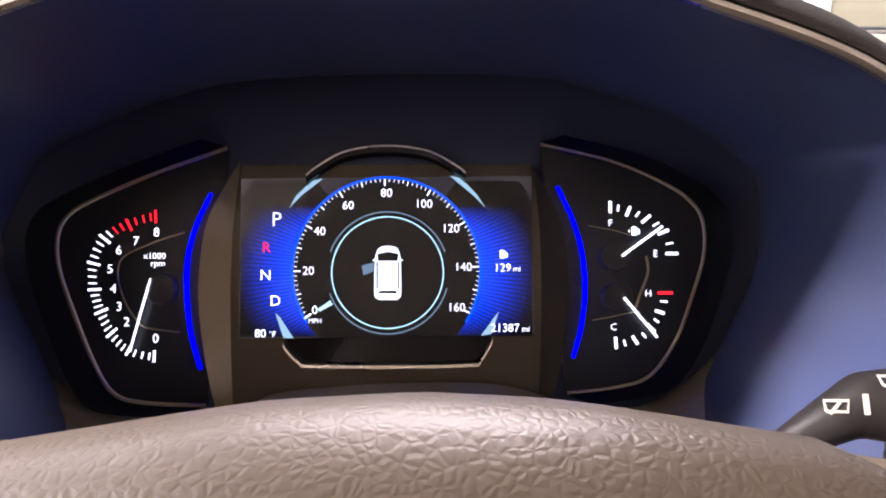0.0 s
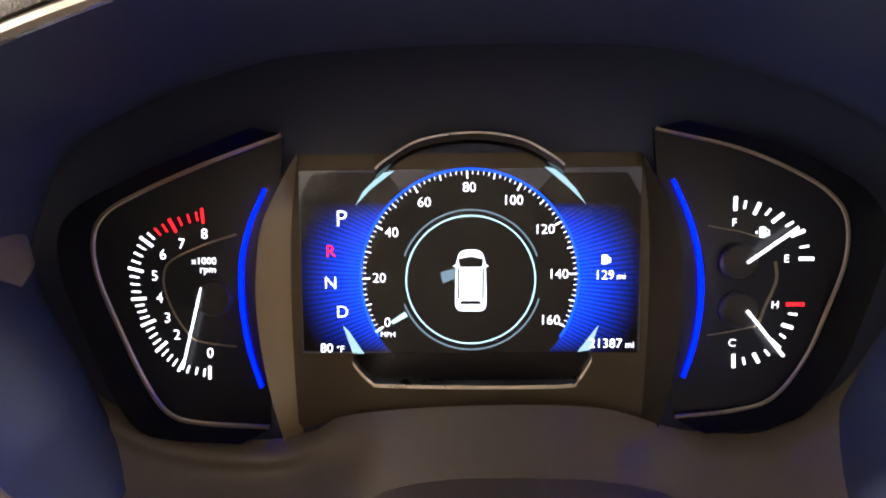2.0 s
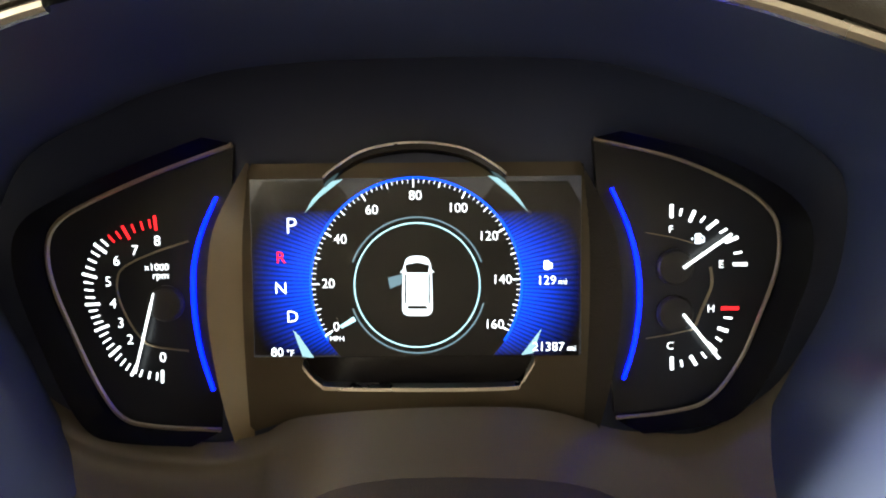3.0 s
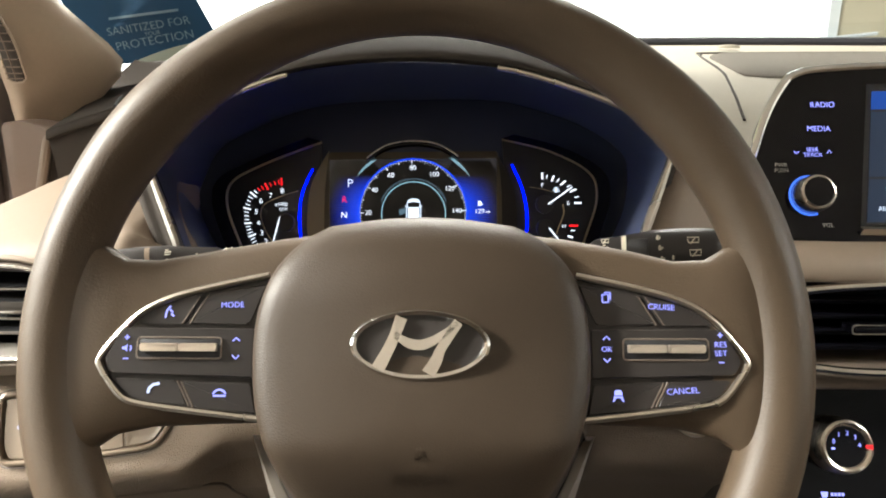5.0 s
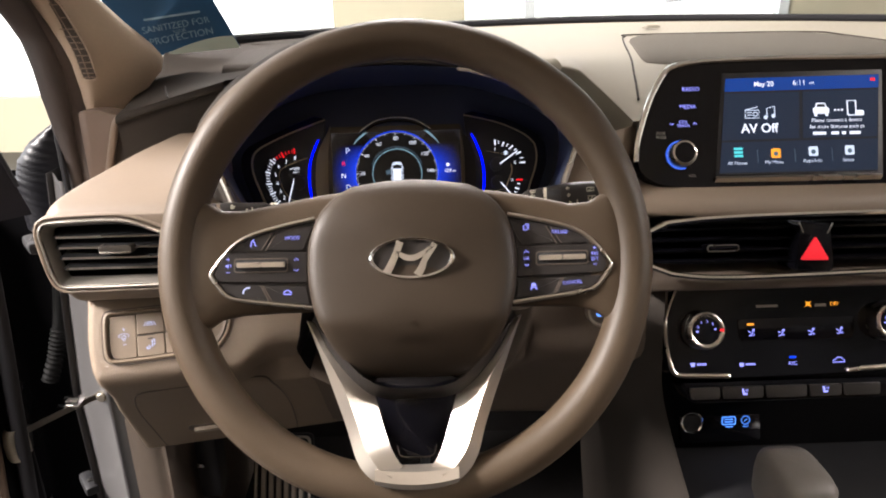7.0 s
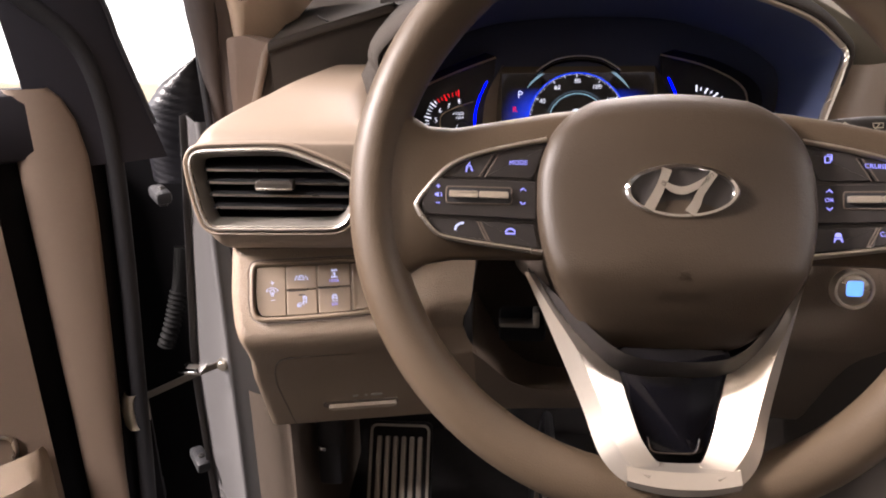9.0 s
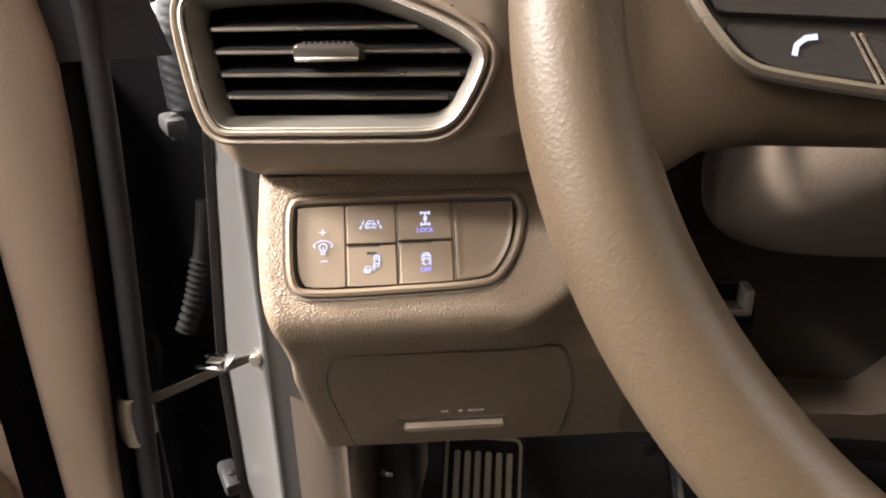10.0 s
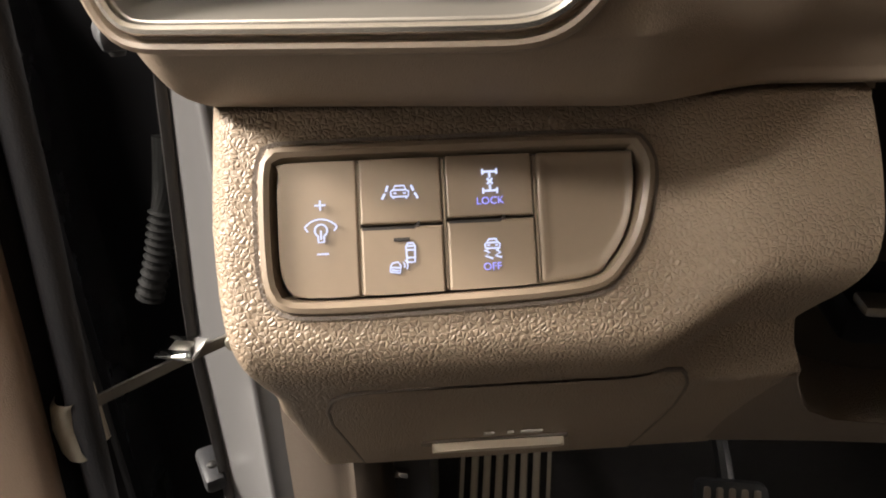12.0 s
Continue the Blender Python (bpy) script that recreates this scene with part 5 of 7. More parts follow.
part("embossed_symbol", bm, PAD, wheel)

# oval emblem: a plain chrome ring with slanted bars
ZE = pad_z(0, 0)
emblem_ring = [(0.0305 * math.cos(2 * math.pi * i / 64), 0.0152 * math.sin(2 * math.pi * i / 64)) for i in range(64)]
bm = loft(B(), [[(a * f, b * g, ZE + z) for a, b in emblem_ring] for f, g, z in ((1.04, 1.07, -0.001), (1.02, 1.03, 0.0016), (0.98, 0.97, 0.0026), (0.93, 0.87, 0.0022), (0.905, 0.82, 0.0006))], around=True, caps=False)
emb = part("emblem", bm, CHROME, wheel, "oval chrome emblem")
part("emblem_field", prism(B(), [(a * 0.96, b * 0.95) for a, b in emblem_ring], ZE - 0.001, ZE + 0.0005), SWITCH, emb)
for ln, ws in (([(-18.6, -10.8), (-14.6, -3.4), (-11.2, 4.0), (-8.4, 12.0)], [5.6, 4.8, 4.4, 5.0]), ([(3.6, -12.8), (7.2, -7.0), (9.4, -1.6), (17.0, 10.0)], [5.6, 4.8, 4.0, 4.0]), ([(-11.4, 4.6), (-5.0, 0.6), (1.5, 0.0), (9.0, 3.6), (16.4, 9.4)], [2.2, 4.0, 4.2, 3.2, 1.8])):
    c = flow(mm(ln), 5)
    wl = list(np.interp(np.linspace(0, 1, len(c)), np.linspace(0, 1, len(ws)), ws) * 1.1 * MM)
    bm = ribbon(B(), c, wl, ZE + 0.0004, ZE + 0.0030)
    bmesh.ops.bevel(bm, geom=[e for e in bm.edges if all(v.co.z > ZE + 0.002 for v in e.verts) and len(e.link_faces) == 2 and e.calc_face_angle(0) > 0.5], offset=0.0011, segments=3, affect="EDGES")
    part("emblem_bar", bm, CHROME, emb)

# switch panels in the side spokes
ZP = -0.0180
TRIM = [(-73.3, 33.0), (-95, 28.2), (-114.5, 23.0), (-126, 18.2), (-134, 12.5), (-142, 3.5), (-148.6, -6.0), (-148.2, -10.5), (-142, -19.5), (-136.5, -24.8), (-128, -27.3), (-106, -30.4), (-75.4, -34.2)]


def panel_z(x):
    return ZP + 0.0065 * (abs(x) - 0.075) / 0.075


for s in (-1, 1):
    def q(pts, s=s):
        return [(-a * s * MM, b * MM) for a, b in pts]

    outline = flow(q(TRIM), 5)
    bm = prism(B(), outline + [(s * 0.066, -0.034), (s * 0.064, 0.030)], ZP - 0.006, ZP + 0.0002)
    for v in bm.verts:
        v.co.z += panel_z(v.co.x) - ZP
    plate = part("switch_panel", bm, SWITCH, wheel, "dark switch panel with lit symbols")
    bm = B()
    tube(bm, [(a, b, panel_z(a) + 0.0012) for a, b in outline], 0.0017, 8)
    part("trim", bm, SILVER, plate, "satin silver trim line")

    def keycap(pts, h, material=SWITCH, name="key", label=""):
        bm = prism(B(), rounded(q(pts), 0.0015, 3), -0.002, h, 0.0007)
        for v in bm.verts:
            v.co.z += panel_z(v.co.x)
        return part(name, bm, material, plate, label, 20)

    keycap([(-138, 9.5), (-112, 9.5), (-104, 23.0), (-116, 20.4), (-128, 15.6)], 0.0012)
    keycap([(-110, 9.5), (-82, 9.5), (-74, 29.0), (-102, 23.6)], 0.0012)
    keycap([(-146, -7.0), (-143, -13.0), (-79, -15.5), (-79, 7.5), (-139, 7.5)], 0.0026, label="raised middle key")
    keycap([(-142, -15.5), (-114, -16.5), (-108, -28.6), (-128, -25.6), (-136, -22.8)], 0.0012)
    keycap([(-112, -16.6), (-80, -17.8), (-77, -32.0), (-105, -28.9)], 0.0012)
    bm = prism(B(), rounded(q([(-131.5, -6.2), (-131.5, 2.8), (-94, 2.8), (-94, -6.2)]), 0.0016), 0, 0.0030, 0.0003)
    for v in bm.verts:
        v.co.z += panel_z(v.co.x)
    part("roller_recess", bm, BLACK, plate)
    for r0, r1 in ((-130, -113.3), (-112.7, -95.5)):
        bm = prism(B(), rounded(q([(r0, -3.2), (r0, 0.5), (r1, 0.5), (r1, -3.2)]), 0.0006), 0, 0.0050, 0.0014, 3)
        for v in bm.verts:
            v.co.z += panel_z(v.co.x)
        part("roller", bm, BRIGHT, plate, "satin silver roller")
    rim2 = rounded(q([(-131.8, -6.5), (-131.8, 3.1), (-93.7, 3.1), (-93.7, -6.5)]), 0.0018, 3)
    part("slot_rim", tube(B(), [(a, b, panel_z(a) + 0.0028) for a, b in rim2], 0.0005, 6, closed=True), KNEE, plate)
    for xa, ya, xb, yb in ((-113.0, 9.6, -105.2, 22.4), (-109.4, 9.6, -101.6, 23.2), (-113.6, -16.6, -107.6, -28.2), (-111.8, -16.8, -105.8, -28.6)):
        part("key_ridge", tube(B(), [(a, b, panel_z(a) + 0.0009) for a, b in q([(xa, ya), (xb, yb)])], 0.0005, 6), KNEE, plate)


def icon(lines, x, y, w, side_x, material=ICON, s=1.0, h=0.0014, shapes=()):
    bm = strokes(B(), lines, w, h, x, y, s)
    for sh in shapes:
        blob(bm, sh, h, x, y, s)
    for v in bm.verts:
        v.co.z += panel_z(v.co.x)
    return part("symbol", bm, material, wheel)


H1, H2 = 0.0014, 0.0029


def wheel_text(body, size, x, y, h, turn=0.0):
    ob = text("key_writing", body, size, x, y, h, ICON, wheel, turn=turn)
    for v in ob.data.vertices:
        v.co.z += panel_z(v.co.x)


wheel_text("MODE", 0.0038, -0.0900, 0.0186, H1, turn=2)
wheel_text("CRUISE", 0.0038, 0.1120, 0.0180, H1, turn=-3)
wheel_text("CANCEL", 0.0038, 0.1200, -0.0205, H1, turn=4)
wheel_text("RES", 0.0036, 0.1372, 0.0006, H2)
wheel_text("SET", 0.0036, 0.1372, -0.0034, H2)
wheel_text("OK", 0.0034, 0.0862, -0.0016, H2)
icon([[(-1.2, 0), (1.2, 0)], [(0, -1.2), (0, 1.2)]], 137.2, 5.0, 0.5, 137, h=H2)
icon([[(-1.2, 0), (1.2, 0)]], 137.2, -7.4, 0.5, 137, h=H2)
for x in (86.2,):
    icon([[(-1.6, -0.8), (0, 0.8), (1.6, -0.8)]], x, 3.6, 0.6, x, h=H2)
    icon([[(-1.6, 0.8), (0, -0.8), (1.6, 0.8)]], x, -6.6, 0.6, x, h=H2)
icon([[(-1.6, -0.8), (0, 0.8), (1.6, -0.8)]], -87.0, 2.4, 0.6, 87, h=H2)
icon([[(-1.6, 0.8), (0, -0.8), (1.6, 0.8)]], -87.0, -5.8, 0.6, 87, h=H2)
icon([[(-1.2, 0), (1.2, 0)], [(0, -1.2), (0, 1.2)]], -136.6, 3.2, 0.5, 136, h=H2)
icon([[(-1.2, 0), (1.2, 0)]], -136.6, -6.6, 0.5, 136, h=H2)
icon([arc(0.6, 0, 1.5, -50, 50, 5)], -136.6, -1.8, 0.5, 136, h=H2, shapes=[[(-1.8, -0.7), (-0.6, -0.7), (0.4, -1.7), (0.4, 1.7), (-0.6, 0.7), (-1.8, 0.7)]])
icon([[(-1.6, -3.0), (-1.0, 0.4), (0.6, 2.6)], [(0.2, 0.8), (1.8, -0.4)], [(1.0, -1.0), (2.4, -2.4)]], -119.0, 15.4, 0.8, 119)
icon([[(-2.6, -2.2), (-2.1, 0.2), (-0.2, 1.8), (2.4, 2.2)]], -123.6, -20.2, 1.3, 123, ICON_W)
icon([arc(0, -1.4, 3.0, 160, 20, 8), [(-2.9, -1.2), (2.9, -1.2)]], -94.0, -22.4, 0.9, 94)
icon([[(-1.4, -2.2), (1.4, -2.2), (1.4, 1.4), (-1.4, 1.4), (-1.4, -2.2)], [(-0.4, 2.4), (2.3, 2.4), (2.3, -1.0)]], 86.5, 22.6, 0.6, 86)
icon([[(-2.4, -2.6), (-1.4, -1.0)], [(2.4, -2.6), (1.4, -1.0)], [(-2.2, -0.6), (2.2, -0.6)]], 91.0, -22.8, 0.7, 91, shapes=[[(-1.8, 0.2), (1.8, 0.2), (1.8, 1.4), (1.1, 2.6), (-1.1, 2.6), (-1.8, 1.4)]])

# silver lower spokes with a black insert between them
for s in (-1, 1):
    out = flow([(-0.0845, -0.044, -0.040), (-0.0765, -0.062, -0.034), (-0.064, -0.092, -0.025), (-0.052, -0.122, -0.016), (-0.0435, -0.146, -0.008), (-0.033, -0.158, -0.003), (-0.020, -0.1625, 0.0)], 5)
    mid = flow([(-0.082, -0.045, -0.034), (-0.070, -0.066, -0.024), (-0.054, -0.092, -0.013), (-0.044, -0.116, -0.007), (-0.036, -0.138, -0.003), (-0.026, -0.1515, 0.000), (-0.018, -0.1555, 0.002)], 5)
    inn = flow([(-0.078, -0.046, -0.036), (-0.062, -0.070, -0.028), (-0.0335, -0.097, -0.022), (-0.0265, -0.116, -0.019), (-0.020, -0.136, -0.015), (-0.0135, -0.1475, -0.010), (-0.010, -0.150, -0.008)], 5)
    back = [(a, b, c - 0.016) for a, b, c in mid]
    secs = [[(-s * p[0], p[1], p[2]) for p in four] for four in zip(out, mid, inn, back)]
    part("lower_spoke", loft(B(), secs, around=True), BRIGHT, wheel, "satin silver lower spoke", 25)
bm = loft(B(), [[(x, -0.1555 - 0.006 * (1 - (x / 0.034) ** 2) * k + dy, z) for x in np.linspace(-0.030, 0.030, 13)] for k, dy, z in ((1, -0.006, -0.014), (1, -0.004, 0.0005), (0.8, -0.001, 0.003), (0.5, 0.0055, 0.0), (0.5, 0.008, -0.012))])
part("spoke_bridge", bm, BRIGHT, wheel, "satin silver bridge", 40)
bm = prism(B(), rounded([(-0.034, -0.088), (0.034, -0.088), (0.0165, -0.1475), (-0.0165, -0.1475)], 0.006), -0.030, -0.0195, 0.002)
ins = part("insert", bm, GLOSS, wheel, "black insert")
bm = B()
tube(bm, [(a, b, -0.0190) for a, b in flow([(-0.0145, -0.138), (-0.0130, -0.1440), (-0.0095, -0.1462), (0, -0.1466), (0.0095, -0.1462), (0.0130, -0.1440), (0.0145, -0.138)], 5)], 0.0006, 6)
part("insert_edge", bm, CHROME, ins)
bm = loft(B(), [flow([(-0.079, -0.044, -0.038), (-0.055, -0.070, -0.016), (-0.030, -0.0905, -0.006), (0, -0.0945, -0.004), (0.030, -0.0905, -0.006), (0.055, -0.070, -0.016), (0.079, -0.044, -0.038)], 5), flow([(-0.081, -0.047, -0.040), (-0.056, -0.082, -0.024), (-0.032, -0.101, -0.020), (0, -0.104, -0.019), (0.032, -0.101, -0.020), (0.056, -0.082, -0.024), (0.081, -0.047, -0.040)], 5), flow([(-0.081, -0.040, -0.060), (-0.056, -0.075, -0.055), (-0.032, -0.095, -0.050), (0, -0.10, -0.050), (0.032, -0.095, -0.050), (0.056, -0.075, -0.055), (0.081, -0.040, -0.060)], 5)])
part("pad_skirt", bm, SWITCH, wheel, "dark skirt under the pad", 50)

# ---- steering column and stalks ----
column = thing("steering_column", W, "dark steering column shroud behind the wheel", "steering column")
bm = loft(B(), [[(w * math.copysign(abs(math.cos(t)) ** 0.7, math.cos(t)), c + h * math.copysign(abs(math.sin(t)) ** 0.7, math.sin(t)), z) for t in np.linspace(0, 2 * math.pi, 33)[:-1]] for w, h, c, z in ((0.072, 0.040, 0.003, -0.062), (0.080, 0.044, 0.004, -0.072), (0.083, 0.046, 0.002, -0.12), (0.084, 0.046, 0.000, -0.19), (0.084, 0.046, -0.002, -0.24), (0.084, 0.044, -0.002, -0.29))], around=True)
part("shroud", bm, KNEE, column, "dark taupe shroud", 50)
bm = box(B(), (-0.096, 0.212, 0.908), (-0.058, 0.226, 0.913), 0.002)
box(bm, (-0.064, 0.212, 0.908), (-0.058, 0.228, 0.925), 0.002)
bm.transform(W.inverted())
part("tilt_lever", bm, STEEL, column, "bright steel tilt lever")
bm = box(B(), (-0.096, 0.225, 0.885), (-0.05, 0.27, 0.907), 0.006)
bm.transform(W.inverted())
part("lever_bracket", bm, VOID, column, "black bracket of the lever")


def stalk(s, root_at, yaw, rise, profile, label, marks):
    """A column stalk that swells to a blunt head; profile rows: way out from the root and half thickness in mm."""
    m = frm(root_at, 23, yaw) @ Matrix.Rotation(radians(rise), 4, "Z")
    root = thing("column_stalk", m, label, "stalk", "column stalks")
    us, rs = [u * MM for u, _ in profile], [r * MM for _, r in profile]
    line = np.linspace(us[0], us[-1], 46)
    secs = []
    for u in line:
        r = float(np.interp(u, us, rs))
        secs.append([(s * u, r * math.copysign(abs(math.sin(t)) ** 0.8, math.sin(t)) - 0.55 * max(0.016 - u, 0), r * math.copysign(abs(math.cos(t)) ** 0.8, math.cos(t)) * 0.92) for t in np.linspace(0, 2 * math.pi, 25)[:-1]])
    arm = part("arm", loft(B(), secs, around=True), SWITCH, root, "black stalk arm", 60)

    def wrap(bm):
        for v in bm.verts:
            r = float(np.interp(abs(v.co.x), us, rs))
            q = max(1 - min(abs(v.co.y) / r, 1.0) ** 2.5, 0.02)
            v.co.z += r * 0.92 * q ** 0.4 + 0.0002
        return bm

    for kind, u, y, size in marks:
        x = s * u
        if kind == "t":
            bm = strokes(B(), [[(-1.5, 0), (1.5, 0)], [(-1.2, 1.1), (0.2, 1.1)], [(-1.5, -1.1), (0.8, -1.1)]], 0.7, 0, x, y, size)
        elif kind == "sun":
            bm = strokes(B(), [arc(0, 0, 2.1, 0, 360, 16)] + [[(2.5 * math.cos(a), 2.5 * math.sin(a)), (3.7 * math.cos(a), 3.7 * math.sin(a))] for a in [math.pi * k / 4 for k in range(8)]], 1.1, 0, x, y, size)
        elif kind == "arrows":
            bm = blob(B(), [(-3.4, 0), (-1.2, 1.8), (-1.2, 0.8), (-0.2, 0.8), (-0.2, -0.8), (-1.2, -0.8), (-1.2, -1.8)], 0, x, y, size)
            blob(bm, [(3.4, 0), (1.2, 1.8), (1.2, 0.8), (0.2, 0.8), (0.2, -0.8), (1.2, -0.8), (1.2, -1.8)], 0, x, y, size)
        elif kind == "wiper":
            bm = strokes(B(), [[(-2.4, -1.4), (-2.8, 1.4), (2.8, 1.4), (2.4, -1.4), (-2.4, -1.4)], [(-1.6, -2.0), (0.8, 1.0)]], 0.7, 0, x, y, size)
        elif kind == "block":
            part("switch_ring", wrap(prism(B(), rounded(mm(rect(x, y, 11 * size, 13 * size)), 0.001, 2), -0.0006, 0.0006, 0.0003)), BLACK, arm)
            continue
        elif kind == "band":
            bm = ribbon(B(), mm([(x, -size + 2 * size * k / 10) for k in range(11)]), 0.0028, 0, 0.0002)
            part("band", wrap(bm), CREAMINK if s > 0 else BUTTON, arm, "pale band round the arm")
            continue
        else:
            bm = strokes(B(), [[(0, 2.6), (0, -2.6)]], 1.2, 0, x, y, size)
        part("marking", wrap(bm), CREAMINK, arm)


HEAD = [(-7, 3.2), (-2, 3.8), (6, 5.6), (18, 8.0), (32, 9.6), (50, 12.4), (66, 13.2), (80, 12.8), (87, 11.6), (89.5, 9.6), (90.6, 6.0), (91, 1.0)]
stalk(-1, (-0.116, 0.132, 1.1015), 14, 2.5, [(u * 0.96, r * 0.97) for u, r in HEAD], "black light stalk with cream symbols behind the wheel", [("sun", 68, 0.5, 1.15), ("band", 57, 0, 11), ("t", 45, 6.5, 1.3), ("t", 45, 0.5, 1.3), ("t", 46, -6.0, 1.3), ("t", 33, 1.5, 1.2), ("bar", 29, 1.5, 1.0), ("wiper", 22, 1.0, 0.9), ("t", 12, 0.8, 1.1), ("arrows", 10, 5.2, 1.0)])
stalk(1, (0.088, 0.132, 1.1045), -14, 5.5, HEAD, "black wiper stalk with cream symbols behind the wheel", [("wiper", 10, 0.0, 0.9), ("wiper", 22, 5.8, 0.8), ("bar", 16, 0.5, 0.9), ("t", 22, 1.6, 1.3), ("t", 22, -2.6, 1.3), ("band", 33, 0.0, 8.5), ("block", 41.5, -0.5, 1.0), ("t", 53, 6.4, 0.9), ("t", 54, 0.0, 0.9), ("t", 55, -6.5, 0.9), ("bar", 61, -6.0, 0.5), ("wiper", 72.5, 4.2, 1.15), ("wiper", 73.5, -3.4, 1.15)])

# ---- start button ----
start = thing("start_button", frm((0.1868, 0.152, 0.980), 12, 0), "silver-ringed engine start button glowing blue", "start button")
part("ring", lathe(B(), [(0.0165, -0.006), (0.0165, 0.001), (0.0155, 0.0028), (0.0138, 0.0028), (0.0130, 0.0008)], 40), BRIGHT, start, "bright ring")
part("cap", lathe(B(), [(0.0131, -0.002), (0.0129, 0.0012), (0.0120, 0.0018), (0.0001, 0.0020)], 40), SILVER, start, "satin silver cap")
bm = prism(B(), rounded(rect(0, 0.0012, 0.013, 0.0125), 0.003), 0.0018, 0.0023)
part("lit_field", bm, glowing("start_glow", (0.12, 0.30, 1.0), 1.3), start)

# ---- head unit ----
hu = thing("head_unit", frm((0.268, 0.2, 1.127), 24.2), "wide glossy black touchscreen unit with a bright silver top edge", "touchscreen")
HO = mm([(-6, 88), (8, 92.5), (54, 95.7), (120, 97), (250, 97), (262, 88), (290, 10), (286, -20), (262, -34), (160, -38.5), (48, -36), (-15, -32.4), (-37, -22.5), (-44.5, -8), (-41, 18), (-27, 58)])
ho = resample(flow(HO, 4, True), 120)
bm = loft(B(), [[(a, b, z) for a, b in resample(scaled(ho, d), 120)] for d, z in ((-0.004, -0.030), (0.0, -0.012), (0.0, -0.002), (-0.002, 0.001), (-0.004, 0.0012))], around=True)
body = part("body", bm, GLOSS, hu, "glossy black body", 40)
rim = flow(mm([(-45.2, -6), (-41.6, 18), (-27.4, 58), (-12, 84), (-2, 91), (14, 94.2), (54, 96.6), (120, 97.8), (250, 97.8)]), 6)
bm = B()
tube(bm, [(a, b, 0.0005) for a, b in rim], 0.0030, 10)
part("silver_edge", bm, CHROME, hu, "bright silver edge")
bm = prism(B(), mm([(34, -26), (205, -27), (212, 84), (47, 83)]), 0.0008, 0.0016, 0.0004)
part("screen_frame", bm, BLACK, hu)
scr = part("screen", prism(B(), mm([(38.0, -20.4), (199.5, -20.6), (207.8, 78.8), (49.8, 77.2)]), 0.0016, 0.0021), LCD, hu, "lit touchscreen")
ZT = 0.00215
part("header", prism(B(), mm([(48.0, 63.4), (206.4, 65.0), (207.6, 78.4), (49.8, 77.0)]), ZT, ZT + 0.0001), LCD_BAR, scr, "blue header bar")
for nm, pts in (("radio_tile", [(42.6, 13.6), (121.6, 14.4), (124.6, 62.2), (48, 61.6)]), ("phone_tile", [(125.4, 14.4), (201.4, 14.8), (206.0, 63.4), (128.0, 62.4)]), ("menu_bar", [(38.6, -19.2), (199.4, -19.4), (201.8, 12.6), (42.6, 11.6)])):
    part(nm, prism(B(), mm(pts), ZT, ZT + 0.0001), LCD_TILE, scr)
ZU = ZT + 0.00015
text("writing", "May 20", 0.0070, 88.6 * MM, 70.6 * MM, ZU, WHITE_L, scr, bold=0.012)
text("writing", "6:11", 0.0080, 125.0 * MM, 71.2 * MM, ZU, WHITE_L, scr)
text("writing", "PM", 0.0040, 138.0 * MM, 70.4 * MM, ZU, WHITE_L, scr)
text("writing", "AV Off", 0.0130, 81.6 * MM, 25.0 * MM, ZU, WHITE_L, scr, bold=0.018)
for i, ln in enumerate(("Please connect a device", "for more features such as")):
    text("writing", ln, 0.0054, 161.0 * MM, (32.2 - 6.6 * i) * MM, ZU, WHITE_L, scr)
bm = B()
for x0, w in ((140.5, 17), (156.5, 10), (165.5, 5), (177, 14)):
    prism(bm, mm(rect(x0 + 2, 19.0, w * 0.8, 3.0)), ZU, ZU + 0.0001)
part("writing_bars", bm, WHITE_L, scr)
bm = strokes(B(), [[(-7, -5), (7, -5), (7, 3), (-7, 3), (-7, -5)], [(-6, 3.4), (6, 6.4)], [(-5, -2), (0, -2)], [(-5, 0.6), (0, 0.6)]], 0.9, ZU, 74.8, 41.0)
strokes(bm, [arc(3.2, -1, 2.2, 0, 360, 12)], 0.9, ZU, 74.8, 41.0)
strokes(bm, [[(-3, -4), (-3, 5), (5, 7), (5, -2.6)]], 1.0, ZU, 93.0, 40.6)
blob(bm, arc(-4.6, -4.2, 2.0, 0, 360, 10)[:-1], ZU, 93.0, 40.6)
blob(bm, arc(3.4, -2.8, 2.0, 0, 360, 10)[:-1], ZU, 93.0, 40.6)
part("radio_symbol", bm, SOFT_L, scr)
bm = blob(B(), rounded([(-8, -4.6), (8, -4.6), (8.4, 1.0), (6.0, 2.2), (4.4, 6.6), (-4.4, 6.6), (-6.0, 2.2), (-8.4, 1.0)], 1.0, 2), ZU, 145.6, 43.6)
blob(bm, rect(-5.6, -6.0, 3.0, 2.4), ZU, 145.6, 43.6)
blob(bm, rect(5.6, -6.0, 3.0, 2.4), ZU, 145.6, 43.6)
for k in range(3):
    blob(bm, rect(160 + k * 3.6, 42.6, 1.8, 1.8), ZU)
strokes(bm, [[(-4.6, -7.4), (4.0, -7.4), (4.0, 7.4), (-4.6, 7.4), (-4.6, -7.4)]], 1.3, ZU, 177.5, 44.4)
blob(bm, rounded(rect(185.0, 39.2, 8.6, 5.6), 1.4, 2), ZU)
part("phone_symbol", bm, WHITE_L, scr)
part("car_symbol_windows", blob(B(), [(-4.6, 2.2), (4.6, 2.2), (3.4, 5.2), (-3.4, 5.2)], ZU + 0.0002, 145.6, 43.6), DIAL, scr)
